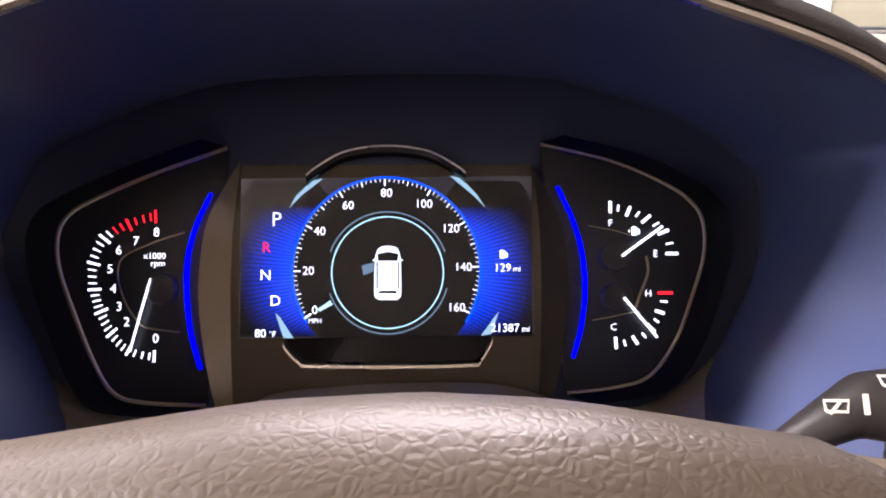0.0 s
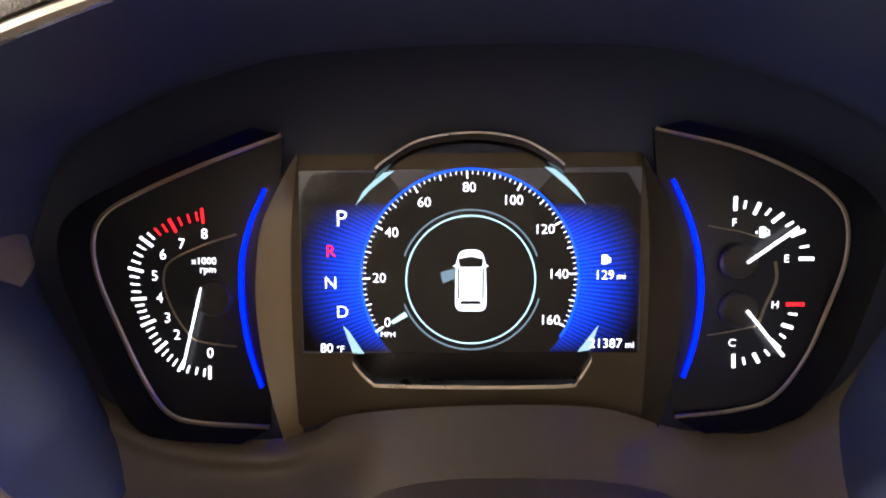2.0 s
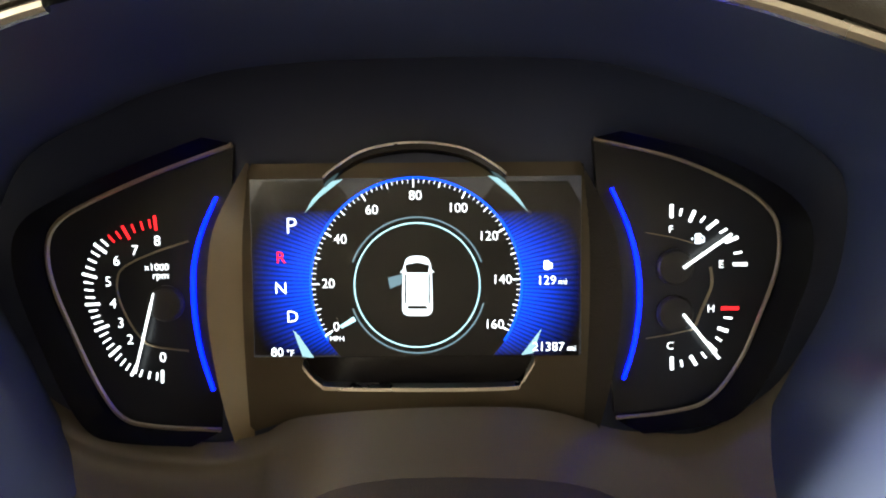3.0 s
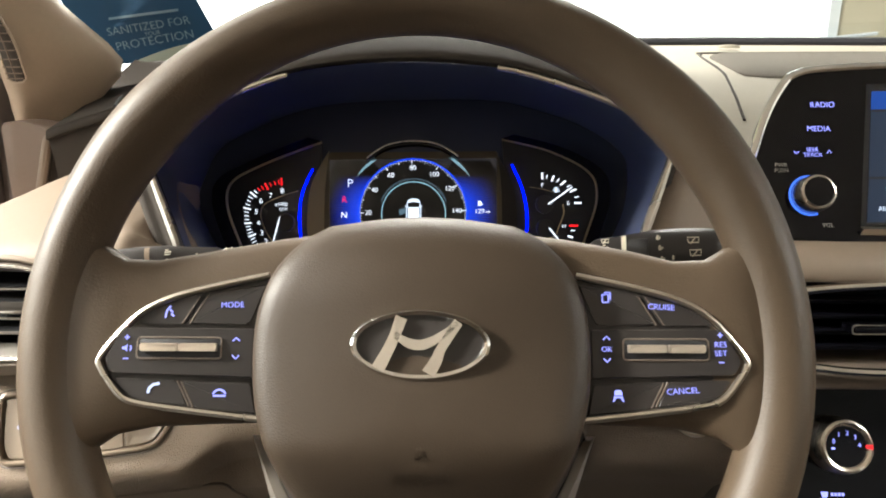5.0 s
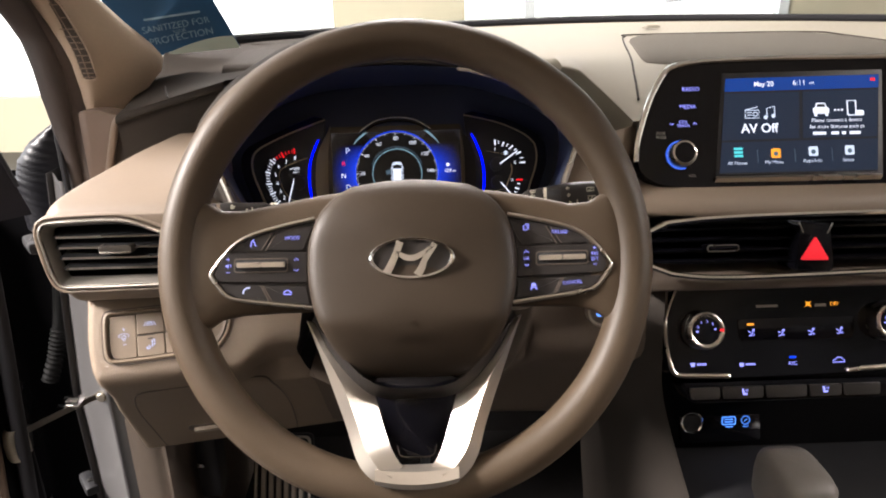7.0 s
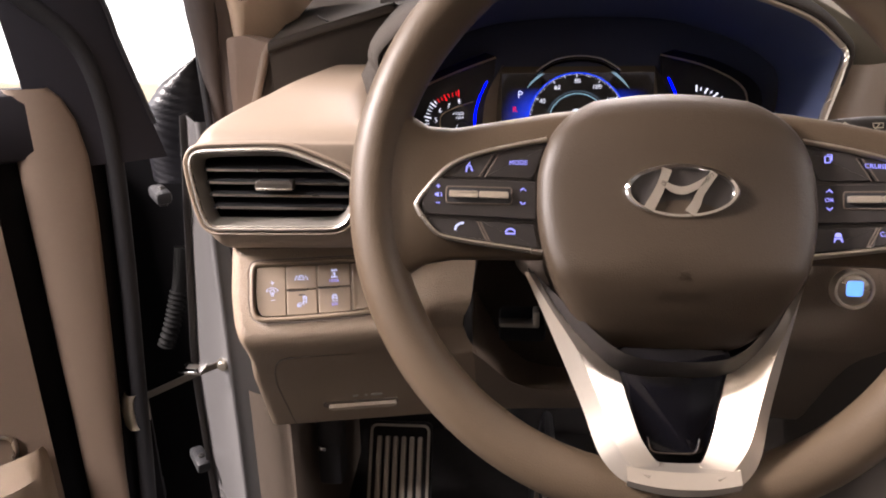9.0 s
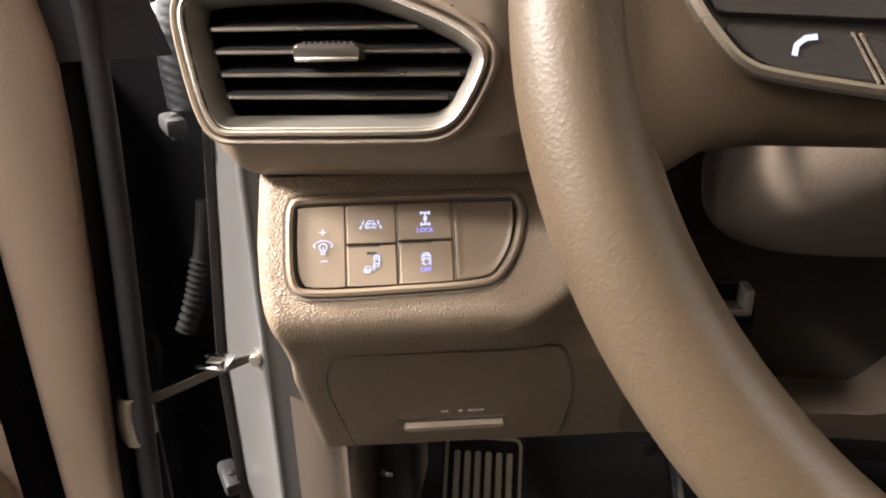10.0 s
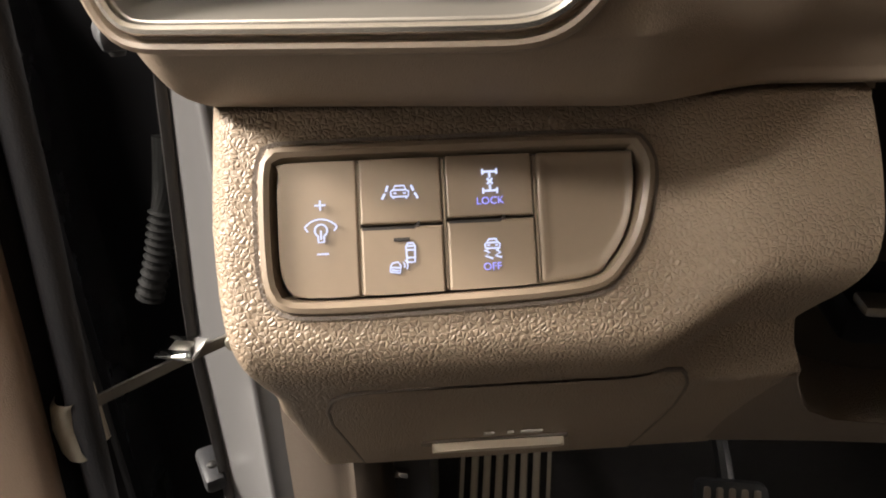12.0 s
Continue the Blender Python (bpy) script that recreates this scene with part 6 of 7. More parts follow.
for (x, y), (lx, ly), nm, m in (((58.6, 1.2), (57.0, -9.8), "All Menus", TEAL_L), ((96.6, -0.4), (94.4, -9.4), "My Menu", AMBER_L), ((134.9, 0.8), (133.6, -8.8), "Apps/Info", SOFT_L), ((172.1, 1.2), (170.2, -8.6), "Setup", SOFT_L)):
    bm = B()
    if nm == "All Menus":
        for k in (-1, 0, 1):
            blob(bm, rounded(rect(x, y + 3.6 * k, 9.0, 2.6), 0.6, 2), ZU)
    else:
        blob(bm, rounded(rect(x, y, 9.6, 9.6), 1.6, 2), ZU)
    part("menu_icon", bm, m, scr)
    if nm != "All Menus":
        part("icon_mark", blob(B(), arc(x, y - 0.6, 2.4, 0, 360, 12)[:-1], ZU + 0.0002), GREY_L, scr)
    text("icon_writing", nm, 0.0050, lx * MM, ly * MM, ZU, SOFT_L, scr)
for x in (78, 116, 154):
    part("divider", prism(B(), mm(rect(x, -3, 0.5, 13)), ZU, ZU + 0.0001), GREY_L, scr)
part("status_light", prism(B(), mm(rect(201, 73.6, 5.0, 3.0)), ZU, ZU + 0.0001), RED_L, scr)
bm = loft(B(), [[(34 * MM, -22.5 * MM, 0.0016), (202 * MM, -23.2 * MM, 0.0016)], [(33.5 * MM, -25.0 * MM, 0.0060), (202 * MM, -25.8 * MM, 0.0060)], [(33 * MM, -28.5 * MM, 0.0016), (202 * MM, -29.3 * MM, 0.0016)]])
part("shelf", bm, SILVER, hu, "grey lower edge of the screen")
for body_t, x, y, sz in (("RADIO", 14.0, 67.1, 0.0058), ("MEDIA", 10.1, 49.1, 0.0058), ("SEEK", 4.6, 33.6, 0.0042), ("TRACK", 4.6, 29.8, 0.0042)):
    text("key_writing", body_t, sz, x * MM, y * MM, 0.0014, ICON, hu)
bm = strokes(B(), [[(-1.8, 0.9), (0, -0.9), (1.8, 0.9)]], 0.7, 0.0014, -7.0, 31.6)
strokes(bm, [[(-1.8, -0.9), (0, 0.9), (1.8, -0.9)]], 0.7, 0.0014, 16.4, 32.0)
part("symbol", bm, ICON, hu)
text("key_writing", "PWR", 0.0042, -18.6 * MM, 22.2 * MM, 0.0014, GREYINK, hu)
text("key_writing", "PUSH", 0.0042, -18.6 * MM, 18.2 * MM, 0.0014, GREYINK, hu)
text("key_writing", "VOL", 0.0042, 11.4 * MM, -21.4 * MM, 0.0014, GREYINK, hu)
vol = part("volume_knob", lathe(B(), [(0.0130, 0.0), (0.0128, 0.012), (0.0118, 0.0145), (0.0105, 0.0150), (0.0102, 0.0140), (0.0001, 0.0140)], 40), SILVER, hu, "satin silver volume knob")
part("knob_face", lathe(B(), [(0.0102, 0.0138), (0.0100, 0.0144), (0.0001, 0.0146)], 32), GLOSS, vol, "black face of the knob")
part("glow_ring", ribbon(B(), arc(0, 0, 0.0140, 60, 290, 40), 0.0012, 0.0008, 0.0020), glowing("knob_glow", (0.08, 0.20, 1.0), 0.8), vol, "lit blue ring")

# ---- climate panel ----
cl = thing("climate_panel", frm((0.298, 0.164, 0.95), 24.2), "black climate panel with two silver knobs and lit blue symbols", "climate panel")
CO = mm([(-30, 44), (240, 46), (236, -20), (214, -50), (28, -53), (-32, -50), (-42, -30), (-43, 6)])
bm = loft(B(), [[(a, b, z) for a, b in resample(scaled(resample(rounded(CO, 0.008), 80), d), 80)] for d, z in ((0, -0.05), (0, -0.006), (-0.0015, -0.004))], around=True)
part("panel", bm, GLOSS, cl, "glossy black panel")
bm = B()
tube(bm, [(a, b, -0.002) for a, b in flow(mm([(-25.4, 42.5), (-33, 26), (-38.6, 8), (-39, -14), (-35.6, -36), (-32, -44), (-25, -47.4), (0, -48.6), (26.7, -49.4)]), 6)], [0.0011] * 12 + [0.0020] * 12 + [0.0026] * 24 + [0.0016], 8)
part("silver_bar", bm, SILVER, cl, "satin silver hook-shaped trim")
bm = B()
tube(bm, [(a, b, -0.002) for a, b in flow(mm([(150, -47.6), (165, -45.4), (192, -44), (228, -38)]), 6)], [0.0012] + [0.0026] * 18, 8)
part("silver_bar", bm, SILVER, cl, "satin silver hook-shaped trim")
for kx, ky in ((-1.4, -0.8), (195.6, 3.1)):
    kn = part("knob", lathe(B(), [(0.0205, -0.004), (0.0200, 0.008), (0.0188, 0.0125), (0.0170, 0.0135), (0.0150, 0.0125), (0.0148, 0.011), (0.0001, 0.011)], 48, kx * MM, ky * MM), SILVER, cl, "satin silver knob")
    part("knob_face", lathe(B(), [(0.0147, 0.0105), (0.0144, 0.0114), (0.0001, 0.0116)], 40, kx * MM, ky * MM), GLOSS, kn, "black face of the knob")
    for i, ch in enumerate(("0", "1", "2", "3", "4")):
        a = radians(158 - 38 * i)
        text("numeral", ch, 0.0047, kx * MM + 0.0094 * math.cos(a), ky * MM + 0.0094 * math.sin(a), 0.0117, ICON, kn)
    part("zero_mark", prism(B(), mm(rect(kx - 9.4, ky - 1.2, 2.6, 1.5)), 0.0116, 0.0118), ICON, kn)
    part("pointer", prism(B(), mm([(kx + 14, ky - 1.1), (kx + 17.6, ky - 1.7), (kx + 17.6, ky + 1.7), (kx + 14, ky + 1.1)]), 0.0112, 0.0140), RED_L, kn, "red pointer")
part("key_strip", prism(B(), rounded(mm([(40, -14), (160, -14), (164, 9), (38, 9)]), 0.004), -0.004, -0.0025, 0.0008), GLOSS, cl)
for x, y in ((52.1, -5.8), (83.8, -6.7), (115.7, -6.5), (145.9, -6.1)):
    bm = strokes(B(), [[(-3.0, -2.4), (-0.4, -2.4), (1.4, 1.8)], [(1.8, -2.6), (3.2, -1.0)], [(-3.4, 2.0), (-0.6, 0.6)]], 1.1, -0.0024, x, y)
    blob(bm, arc(2.2, 3.2, 1.3, 0, 360, 10)[:-1], -0.0024, x, y)
    part("airflow_symbol", bm, ICON, cl)
part("indicator", prism(B(), rounded(mm(rect(51.3, 3.4, 7.4, 2.2)), 0.0008), -0.0024, -0.0020), AMBER_L, cl, "lit amber indicator")
for x, y, nm in ((-7.1, -36.6, ""), (44.6, -38.0, ""), (143.6, -36.6, "car")):
    bm = B()
    if nm:
        strokes(bm, [[(-6, -2), (6, -2)], [(-6, -2), (-5.6, 0.4), (-3, 1), (-1.4, 3), (3, 3), (4.6, 0.8), (6, 0.2), (6, -2)]], 0.9, -0.0038, x, y)
    else:
        blob(bm, [(-7.0, 1.6), (-1.6, 1.6), (-2.4, -2.4), (-6.2, -2.4)], -0.0038, x, y)
        for k in range(4):
            blob(bm, rect(1.2 + k * 2.6, -0.2, 1.9, 2.2), -0.0038, x, y)
    part("defrost_symbol" if not nm else "recirculation_symbol", bm, ICON, cl)
text("key_writing", "A/C", 0.0058, 94.3 * MM, -38.6 * MM, -0.0038, ICON, cl)
part("indicator", prism(B(), rounded(mm(rect(94.7, -32.0, 7.4, 2.2)), 0.0008), -0.0038, -0.0034), BLUE_ARC, cl, "lit blue indicator")
part("label_strip", prism(B(), mm(rect(70.7, 22.0, 23, 2.6)), -0.0038, -0.0034), GREYINK, cl, "grey strip of writing")
bm = blob(B(), [(-4.2, -3.0), (-0.8, -1.0), (3.6, -3.0), (1.2, 0.4), (3.6, 3.2), (0.2, 1.8), (-3.0, 3.4), (-1.6, 0.4)], -0.0038, 115.0, 22.8)
part("passenger_symbol", bm, AMBER_L, cl)
text("passenger_writing", "OFF", 0.0056, 143.0 * MM, 22.4 * MM, -0.0038, AMBER_L, cl)
part("passenger_bars", prism(B(), mm(rect(128, 21.6, 12, 3.0)), -0.0038, -0.0034), GREYINK, cl)

# row of seat keys below the panel
row = thing("seat_key_strip", frm((0.298, 0.164, 0.95), 24.2), "row of dark silver seat heater keys with blue symbols", "key strip")
bm = prism(B(), rounded(mm([(-26, -56), (200, -56), (196, -76), (-14, -77)]), 0.005), -0.03, -0.006, 0.002)
part("backing", bm, GLOSS, row)
for x0, x1 in ((-16, 16), (18, 62), (64, 108), (110, 145), (147, 186)):
    part("key", prism(B(), rounded(mm([(x0, -61), (x1, -61), (x1 - 1, -73), (x0 + 1, -73)]), 0.002), -0.006, -0.0030, 0.0012), surface("dark_key_metal", (0.045, 0.042, 0.040), 0.34, 0.5) if x0 < 0 else bpy.data.materials["dark_key_metal"], row, "dark silver key")
for x in (41.1, 126.6):
    bm = blob(B(), [(-2.6, 3.4), (-0.6, 3.4), (0.2, -1.0), (3.2, -1.2), (3.2, -3.2), (-1.8, -3.2)], -0.0029, x, -66.4)
    strokes(bm, [[(1.6, 0.4), (2.2, 1.6), (1.6, 2.8)], [(3.4, 0.4), (4.0, 1.6), (3.4, 2.8)]], 0.6, -0.0029, x, -66.4)
    part("seat_symbol", bm, ICON, row)

# ---- centre console ----
console = thing("centre_console", pose(0.42, 0.1, 0.6), "dark centre console with a storage tray", "console")
CM = Matrix.Translation((-0.42, -0.1, -0.6))


def cpart(name, bm, material, label="", sharp=35):
    bm.transform(CM)
    return part(name, bm, material, console, label, sharp)


bm = loft(B(), [flow([(0.262, 0.205, 1.05), (0.256, 0.168, 0.985), (0.252, 0.150, 0.93), (0.256, 0.148, 0.885), (0.272, 0.150, 0.83), (0.292, 0.130, 0.76), (0.300, 0.06, 0.70), (0.300, -0.25, 0.66)], 4), flow([(0.238, 0.21, 1.05), (0.232, 0.19, 0.985), (0.230, 0.19, 0.93), (0.232, 0.20, 0.87), (0.240, 0.23, 0.80), (0.252, 0.24, 0.70), (0.262, 0.20, 0.56), (0.265, -0.25, 0.50)], 4), flow([(0.238, 0.45, 1.05), (0.232, 0.45, 0.985), (0.230, 0.45, 0.93), (0.232, 0.45, 0.87), (0.240, 0.45, 0.80), (0.252, 0.45, 0.60), (0.262, 0.45, 0.50), (0.265, 0.45, 0.40)], 4)])
cpart("side_wall", bm, LEDGE, "dark taupe side of the console", 60)
bm = box(B(), (0.275, 0.225, 0.74), (0.66, 0.26, 0.90))
cpart("tray_back", bm, VOID)
bm = box(B(), (0.293, 0.09, 0.745), (0.66, 0.26, 0.757), 0.003)
cpart("tray_floor", bm, BLACK, "black tray floor")
bm = loft(B(), [[(x, 0.125, 0.757), (x, 0.10, 0.772), (x, 0.06, 0.782), (x, -0.02, 0.785), (x, -0.25, 0.78)] for x in np.linspace(0.292, 0.66, 9)])
cpart("console_top", bm, GLOSS, "glossy black console top")
sock = thing("power_socket", frm((0.325, 0.222, 0.795), 16.7), "black power socket plate with a silver ring and blue port symbols", "socket")
part("plate", prism(B(), rounded(mm([(-16, 21), (83, 18), (85, -24), (-12, -25)]), 0.004), -0.01, -0.001, 0.001), GLOSS, sock)
part("ring", lathe(B(), [(0.0135, -0.001), (0.0135, 0.0012), (0.0125, 0.0020), (0.0112, 0.0012), (0.0108, -0.0008)], 40), CHROME, sock, "silver ring")
part("hole", lathe(B(), [(0.0108, -0.0006), (0.0001, -0.0004)], 30), BLACK, sock)
bm = strokes(B(), [rounded([(-8, -4), (8, -4), (8, 5), (-8, 5)], 1.5, 2) + [(-8, -4 + 1.5)], [(-5, 2), (5, 2)], [(-5, -1), (5, -1)], [(-4, -7), (5, -7)]], 1.2, -0.0008, 45.5, 0)
part("usb_symbol", bm, glowing("port_glow", (0.10, 0.30, 1.0), 1.4), sock)
bm = strokes(B(), [arc(0, 0.5, 5, 0, 360, 18), [(-2, -1), (2, 2)], [(-3.5, -7), (3.5, -7)]], 1.1, -0.0008, 66, 0)
part("power_symbol", bm, glowing("port_glow_dim", (0.10, 0.30, 1.0), 0.8), sock)
# gear lever
lever = thing("gear_lever", pose(0.354, 0.055, 0.757), "grey leather gear lever knob with a silver inlay", "gear lever")
secs = []
for z, rx, ry, oy in ((0.0, 0.016, 0.020, 0.010), (0.03, 0.015, 0.018, 0.008), (0.045, 0.022, 0.026, 0.004), (0.060, 0.0275, 0.034, 0.0), (0.082, 0.0285, 0.037, -0.002), (0.096, 0.0275, 0.0355, -0.002), (0.102, 0.0245, 0.032, 0.0), (0.105, 0.017, 0.023, 0.0), (0.1058, 0.0005, 0.0008, 0.0)):
    secs.append([(rx * math.copysign(abs(math.cos(t)) ** 0.5, math.cos(t)), oy + ry * math.copysign(abs(math.sin(t)) ** 0.5, math.sin(t)), z) for t in np.linspace(0, 2 * math.pi, 29)[:-1]])
part("knob", loft(B(), secs, around=True), surface("grey_leather", (0.18, 0.165, 0.15), 0.4, grain=0.2, grain_scale=1200), lever, "grey leather knob", 60)
bm = B()
tube(bm, flow([(-0.022, -0.022, 0.094), (-0.020, -0.031, 0.075), (-0.014, -0.036, 0.055)], 5), 0.0012, 6)
part("inlay", bm, CHROME, lever, "thin silver inlay")

# ---- pedals and footwell ----
rest = thing("foot_rest", frm((-0.242, 0.50, 0.520), 32), "black ribbed foot rest pad in the footwell", "foot rest")
part("pad", prism(B(), rounded(rect(0, -0.02, 0.100, 0.180), 0.012), -0.02, 0.0, 0.004), RUBBER, rest)
for i in range(6):
    part("rib", prism(B(), rounded(rect(-0.032 + i * 0.0128, -0.02, 0.0075, 0.135), 0.0035, 3), 0.0, 0.006, 0.002), surface("worn_rubber", (0.36, 0.33, 0.28), 0.45, grain=0.2, grain_scale=600) if i == 0 else bpy.data.materials["worn_rubber"], rest, "worn ribbed tread")
part("border", ribbon(B(), rounded(rect(0, -0.02, 0.090, 0.168), 0.010), 0.004, 0.0, 0.004, True), bpy.data.materials["worn_rubber"], rest)
brake = thing("brake_pedal", frm((0.0, 0.53, 0.47), 30), "worn rubber-topped brake pedal hanging below the column", "pedal")
part("pad", prism(B(), rounded(rect(0, 0, 0.075, 0.055), 0.010), -0.008, 0.004, 0.003), RUBBER, brake)
for i in range(5):
    part("rib", prism(B(), rounded(rect(-0.026 + i * 0.013, 0, 0.007, 0.042), 0.003, 3), 0.003, 0.007, 0.0015), KNEE, brake, "worn rubber tread")
bm = B()
tube(bm, flow([(0, 0, -0.006), (0, 0.06, -0.05), (0, 0.10, -0.15), (0, -0.08, -0.46)], 4), 0.009, 8)
part("arm", bm, BLACK, brake)
# kick panel and bonnet release
bm = loft(B(), [flow([(-0.385, 0.30, z), (-0.366, 0.292, z), (-0.345, 0.30, z), (-0.336, 0.34, z), (-0.345, 0.70, z)], 4) for z in (0.40, 0.55, 0.70, 0.775)])
solid("kick_panel", bm, KNEE, "taupe kick panel beside the footwell", "kick panel", sharp=60)
rel = thing("bonnet_release", pose(-0.312, 0.36, 0.655), "black bonnet release lever with a bright pin", "lever")
part("bracket", box(B(), (-0.016, 0.0, -0.06), (0.016, 0.04, 0.10), 0.006), BLACK, rel)
part("pin", box(B(), (-0.014, -0.006, -0.002), (-0.002, 0.001, 0.004), 0.0015), CHROME, rel, "bright pin")

# ---- A-pillar, seals and door opening ----
pillar = thing("a_pillar_trim", pose(-0.33, 0.31, 1.17), "beige A-pillar trim with a slotted side vent", "pillar trim")
PM = Matrix.Translation((0.33, -0.31, -1.17))
secs = []
for z, xl, yl, xr, yr in ((1.150, -0.366, 0.318, -0.318, 0.350), (1.170, -0.366, 0.314, -0.316, 0.350), (1.190, -0.364, 0.309, -0.306, 0.356), (1.205, -0.365, 0.306, -0.294, 0.364), (1.220, -0.366, 0.304, -0.291, 0.366), (1.235, -0.369, 0.300, -0.300, 0.360), (1.26, -0.377, 0.294, -0.320, 0.344), (1.29, -0.391, 0.288, -0.341, 0.326), (1.34, -0.410, 0.274, -0.364, 0.296), (1.64, -0.48, 0.06, -0.43, 0.10)):
    secs.append(flow([(xl, yl + 0.02, z), (xl, yl, z), (xl + 0.012, yl - 0.008, z), (xl + 0.42 * (xr - xl), yl - 0.004 + 0.1 * (yr - yl), z), (xl + 0.75 * (xr - xl), yl + 0.45 * (yr - yl), z), (xr, yr, z), (xr - 0.01, yr + 0.02, z)], 4))
bm = loft(B(), secs)
bm.transform(PM)
part("panel", bm, surface("beige_plastic", (0.47, 0.37, 0.275), 0.5, grain=0.15, grain_scale=1000), pillar, "beige plastic panel", 60)
pv = [(-0.3735, 1.288), (-0.360, 1.255), (-0.3525, 1.235), (-0.349, 1.215), (-0.3475, 1.203)]
bm = B()
cline = flow([(x + 0.004, 0.2945 - 0.06 * (z - 1.20), z) for x, z in pv], 6)
wide_at = [0.0078 * min(1.0, 0.55 + 0.2 * k, 0.55 + 0.2 * (len(cline) - 1 - k)) for k in range(len(cline))]
tube(bm, cline, wide_at, 12, flat=0.45, up=(0, 1, 0))
bm.transform(PM)
slot = part("side_vent", bm, surface("vent_brown", (0.050, 0.036, 0.026), 0.6), pillar, "brown slotted vent")
for x, y, z in cline[2:-1:2]:
    bm = box(B(), (x - 0.0070, y - 0.0042, z - 0.0005), (x + 0.0070, y - 0.0012, z + 0.0005))
    bm.transform(PM)
    part("slot_bar", bm, surface("slot_brown", (0.20, 0.15, 0.11), 0.55) if z == cline[2][2] else bpy.data.materials["slot_brown"], slot)
bm = B()
tube(bm, [(x, y - 0.0034, z) for x, y, z in cline], 0.0007, 6)
bm.transform(PM)
part("slot_rib", bm, bpy.data.materials["slot_brown"], slot)
ring3 = [(x - w, y - 0.0014, z) for (x, y, z), w in zip(cline, wide_at)] + [(x + w, y - 0.0014, z) for (x, y, z), w in list(zip(cline, wide_at))[::-1]]
bm = tube(B(), ring3, 0.0011, 6, closed=True)
bm.transform(PM)
part("vent_rim", bm, bpy.data.materials["beige_plastic"], slot)
bm = B()
tube(bm, flow([(-0.452, 0.0, 1.66), (-0.418, 0.20, 1.37), (-0.400, 0.286, 1.27), (-0.390, 0.298, 1.22), (-0.386, 0.300, 1.15), (-0.376, 0.29, 1.05), (-0.366, 0.285, 0.97), (-0.374, 0.31, 0.88), (-0.390, 0.35, 0.78), (-0.408, 0.39, 0.68), (-0.43, 0.36, 0.52), (-0.42, 0.22, 0.44), (-0.42, -0.6, 0.43)], 8), [0.0145] * 28 + [0.0145 - 0.0080 * i / 8 for i in range(8)] + [0.0065] * 61, 12)
solid("door_seal", bm, surface("brown_seal", (0.06, 0.048, 0.044), 0.55, grain=0.3, grain_scale=600), "dark rubber door seal round the opening", "door seal", sharp=60)
bm = B()
tube(bm, flow([(-0.418, 0.315, 1.29), (-0.409, 0.325, 1.20), (-0.382, 0.275, 1.08), (-0.376, 0.273, 1.0), (-0.388, 0.316, 0.9), (-0.404, 0.360, 0.80), (-0.424, 0.40, 0.70), (-0.46, 0.45, 0.58)], 8), 0.0035, 8)
solid("seal_lip", bm, RUBBER, "thin black lip of the door seal", "door seal", sharp=60)
# flange between the seal and the trim, and the dark outer edge of the pillar
secs, outer = [], []
for z in np.linspace(1.05, 1.40, 20):
    sx, sy = [float(np.interp(z, [1.05, 1.15, 1.22, 1.27, 1.37], v)) for v in ((-0.376, -0.386, -0.390, -0.400, -0.418), (0.290, 0.300, 0.298, 0.286, 0.200))]
    tx, ty = [float(np.interp(z, [1.05, 1.17, 1.205, 1.235, 1.26, 1.29, 1.34], v)) for v in ((-0.357, -0.357, -0.361, -0.366, -0.374, -0.388, -0.407), (0.300, 0.314, 0.308, 0.302, 0.296, 0.290, 0.276))]
    secs.append(flow([(sx - 0.012, sy + 0.034, z), (sx - 0.012, sy + 0.010, z), (sx, sy + 0.004, z), (0.5 * (sx + tx) + 0.004, 0.5 * (sy + ty) - 0.001, z), (tx + 0.002, ty + 0.003, z)], 3))
    outer.append([(sx - 0.011, sy + 0.012, z), (sx - 0.019, sy + 0.020, z), (sx - 0.021 - 0.003 * (z < 1.20), sy + 0.030, z), (sx - 0.020, sy + 0.060, z)])
solid("pillar_flange", loft(B(), secs), surface("mauve_brown_trim", (0.085, 0.067, 0.060), 0.55, grain=0.3, grain_scale=700), "brown flange between door seal and pillar trim", "pillar flange", sharp=60)
solid("pillar_skin", loft(B(), outer), BLACK, "black outer edge of the windscreen pillar", "car pillar", sharp=60)
# painted body pillar behind the seal
secs = []
for z in np.linspace(0.45, 1.08, 14):
    xl = float(np.interp(z, [0.5, 0.75, 0.95, 1.08], [-0.492, -0.496, -0.478, -0.466]))
    secs.append(flow([(-0.372, 0.375, z), (-0.415, 0.352, z), (-0.423, 0.345, z), (-0.431, 0.349, z), (0.5 * (xl - 0.423), 0.371, z), (xl + 0.006, 0.394, z), (xl, 0.402, z), (xl + 0.001, 0.60, z)], 4))
solid("body_pillar", loft(B(), secs), JAMB, "glossy grey painted hinge pillar of the car body", "body pillar", sharp=60)
# Door gap backing; its blackness stands in for the gap's shade.
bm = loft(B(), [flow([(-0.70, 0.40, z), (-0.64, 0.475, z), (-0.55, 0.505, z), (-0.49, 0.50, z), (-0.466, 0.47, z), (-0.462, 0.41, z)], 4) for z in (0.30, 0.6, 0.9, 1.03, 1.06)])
solid("wing_gap_panel", bm, VOID, "near-black panel for the shade inside the door gap", "body panel", sharp=60)
bm = loft(B(), [flow([(-0.60, 0.42, z), (-0.62, 0.5, z), (-0.64, 0.8, z), (-0.66, 1.5, z)], 4) for z in (0.30, 0.6, 0.9, 1.02)])
solid("front_wing", bm, PAINT, "dark painted front wing beside the door", "car wing", sharp=60)

# ---- open driver's door ----
door = thing("car_door", frm((-0.5, 0.25, 0.9), 0, 36.87), "open driver's door with taupe inner trim and a dark window frame", "car door")
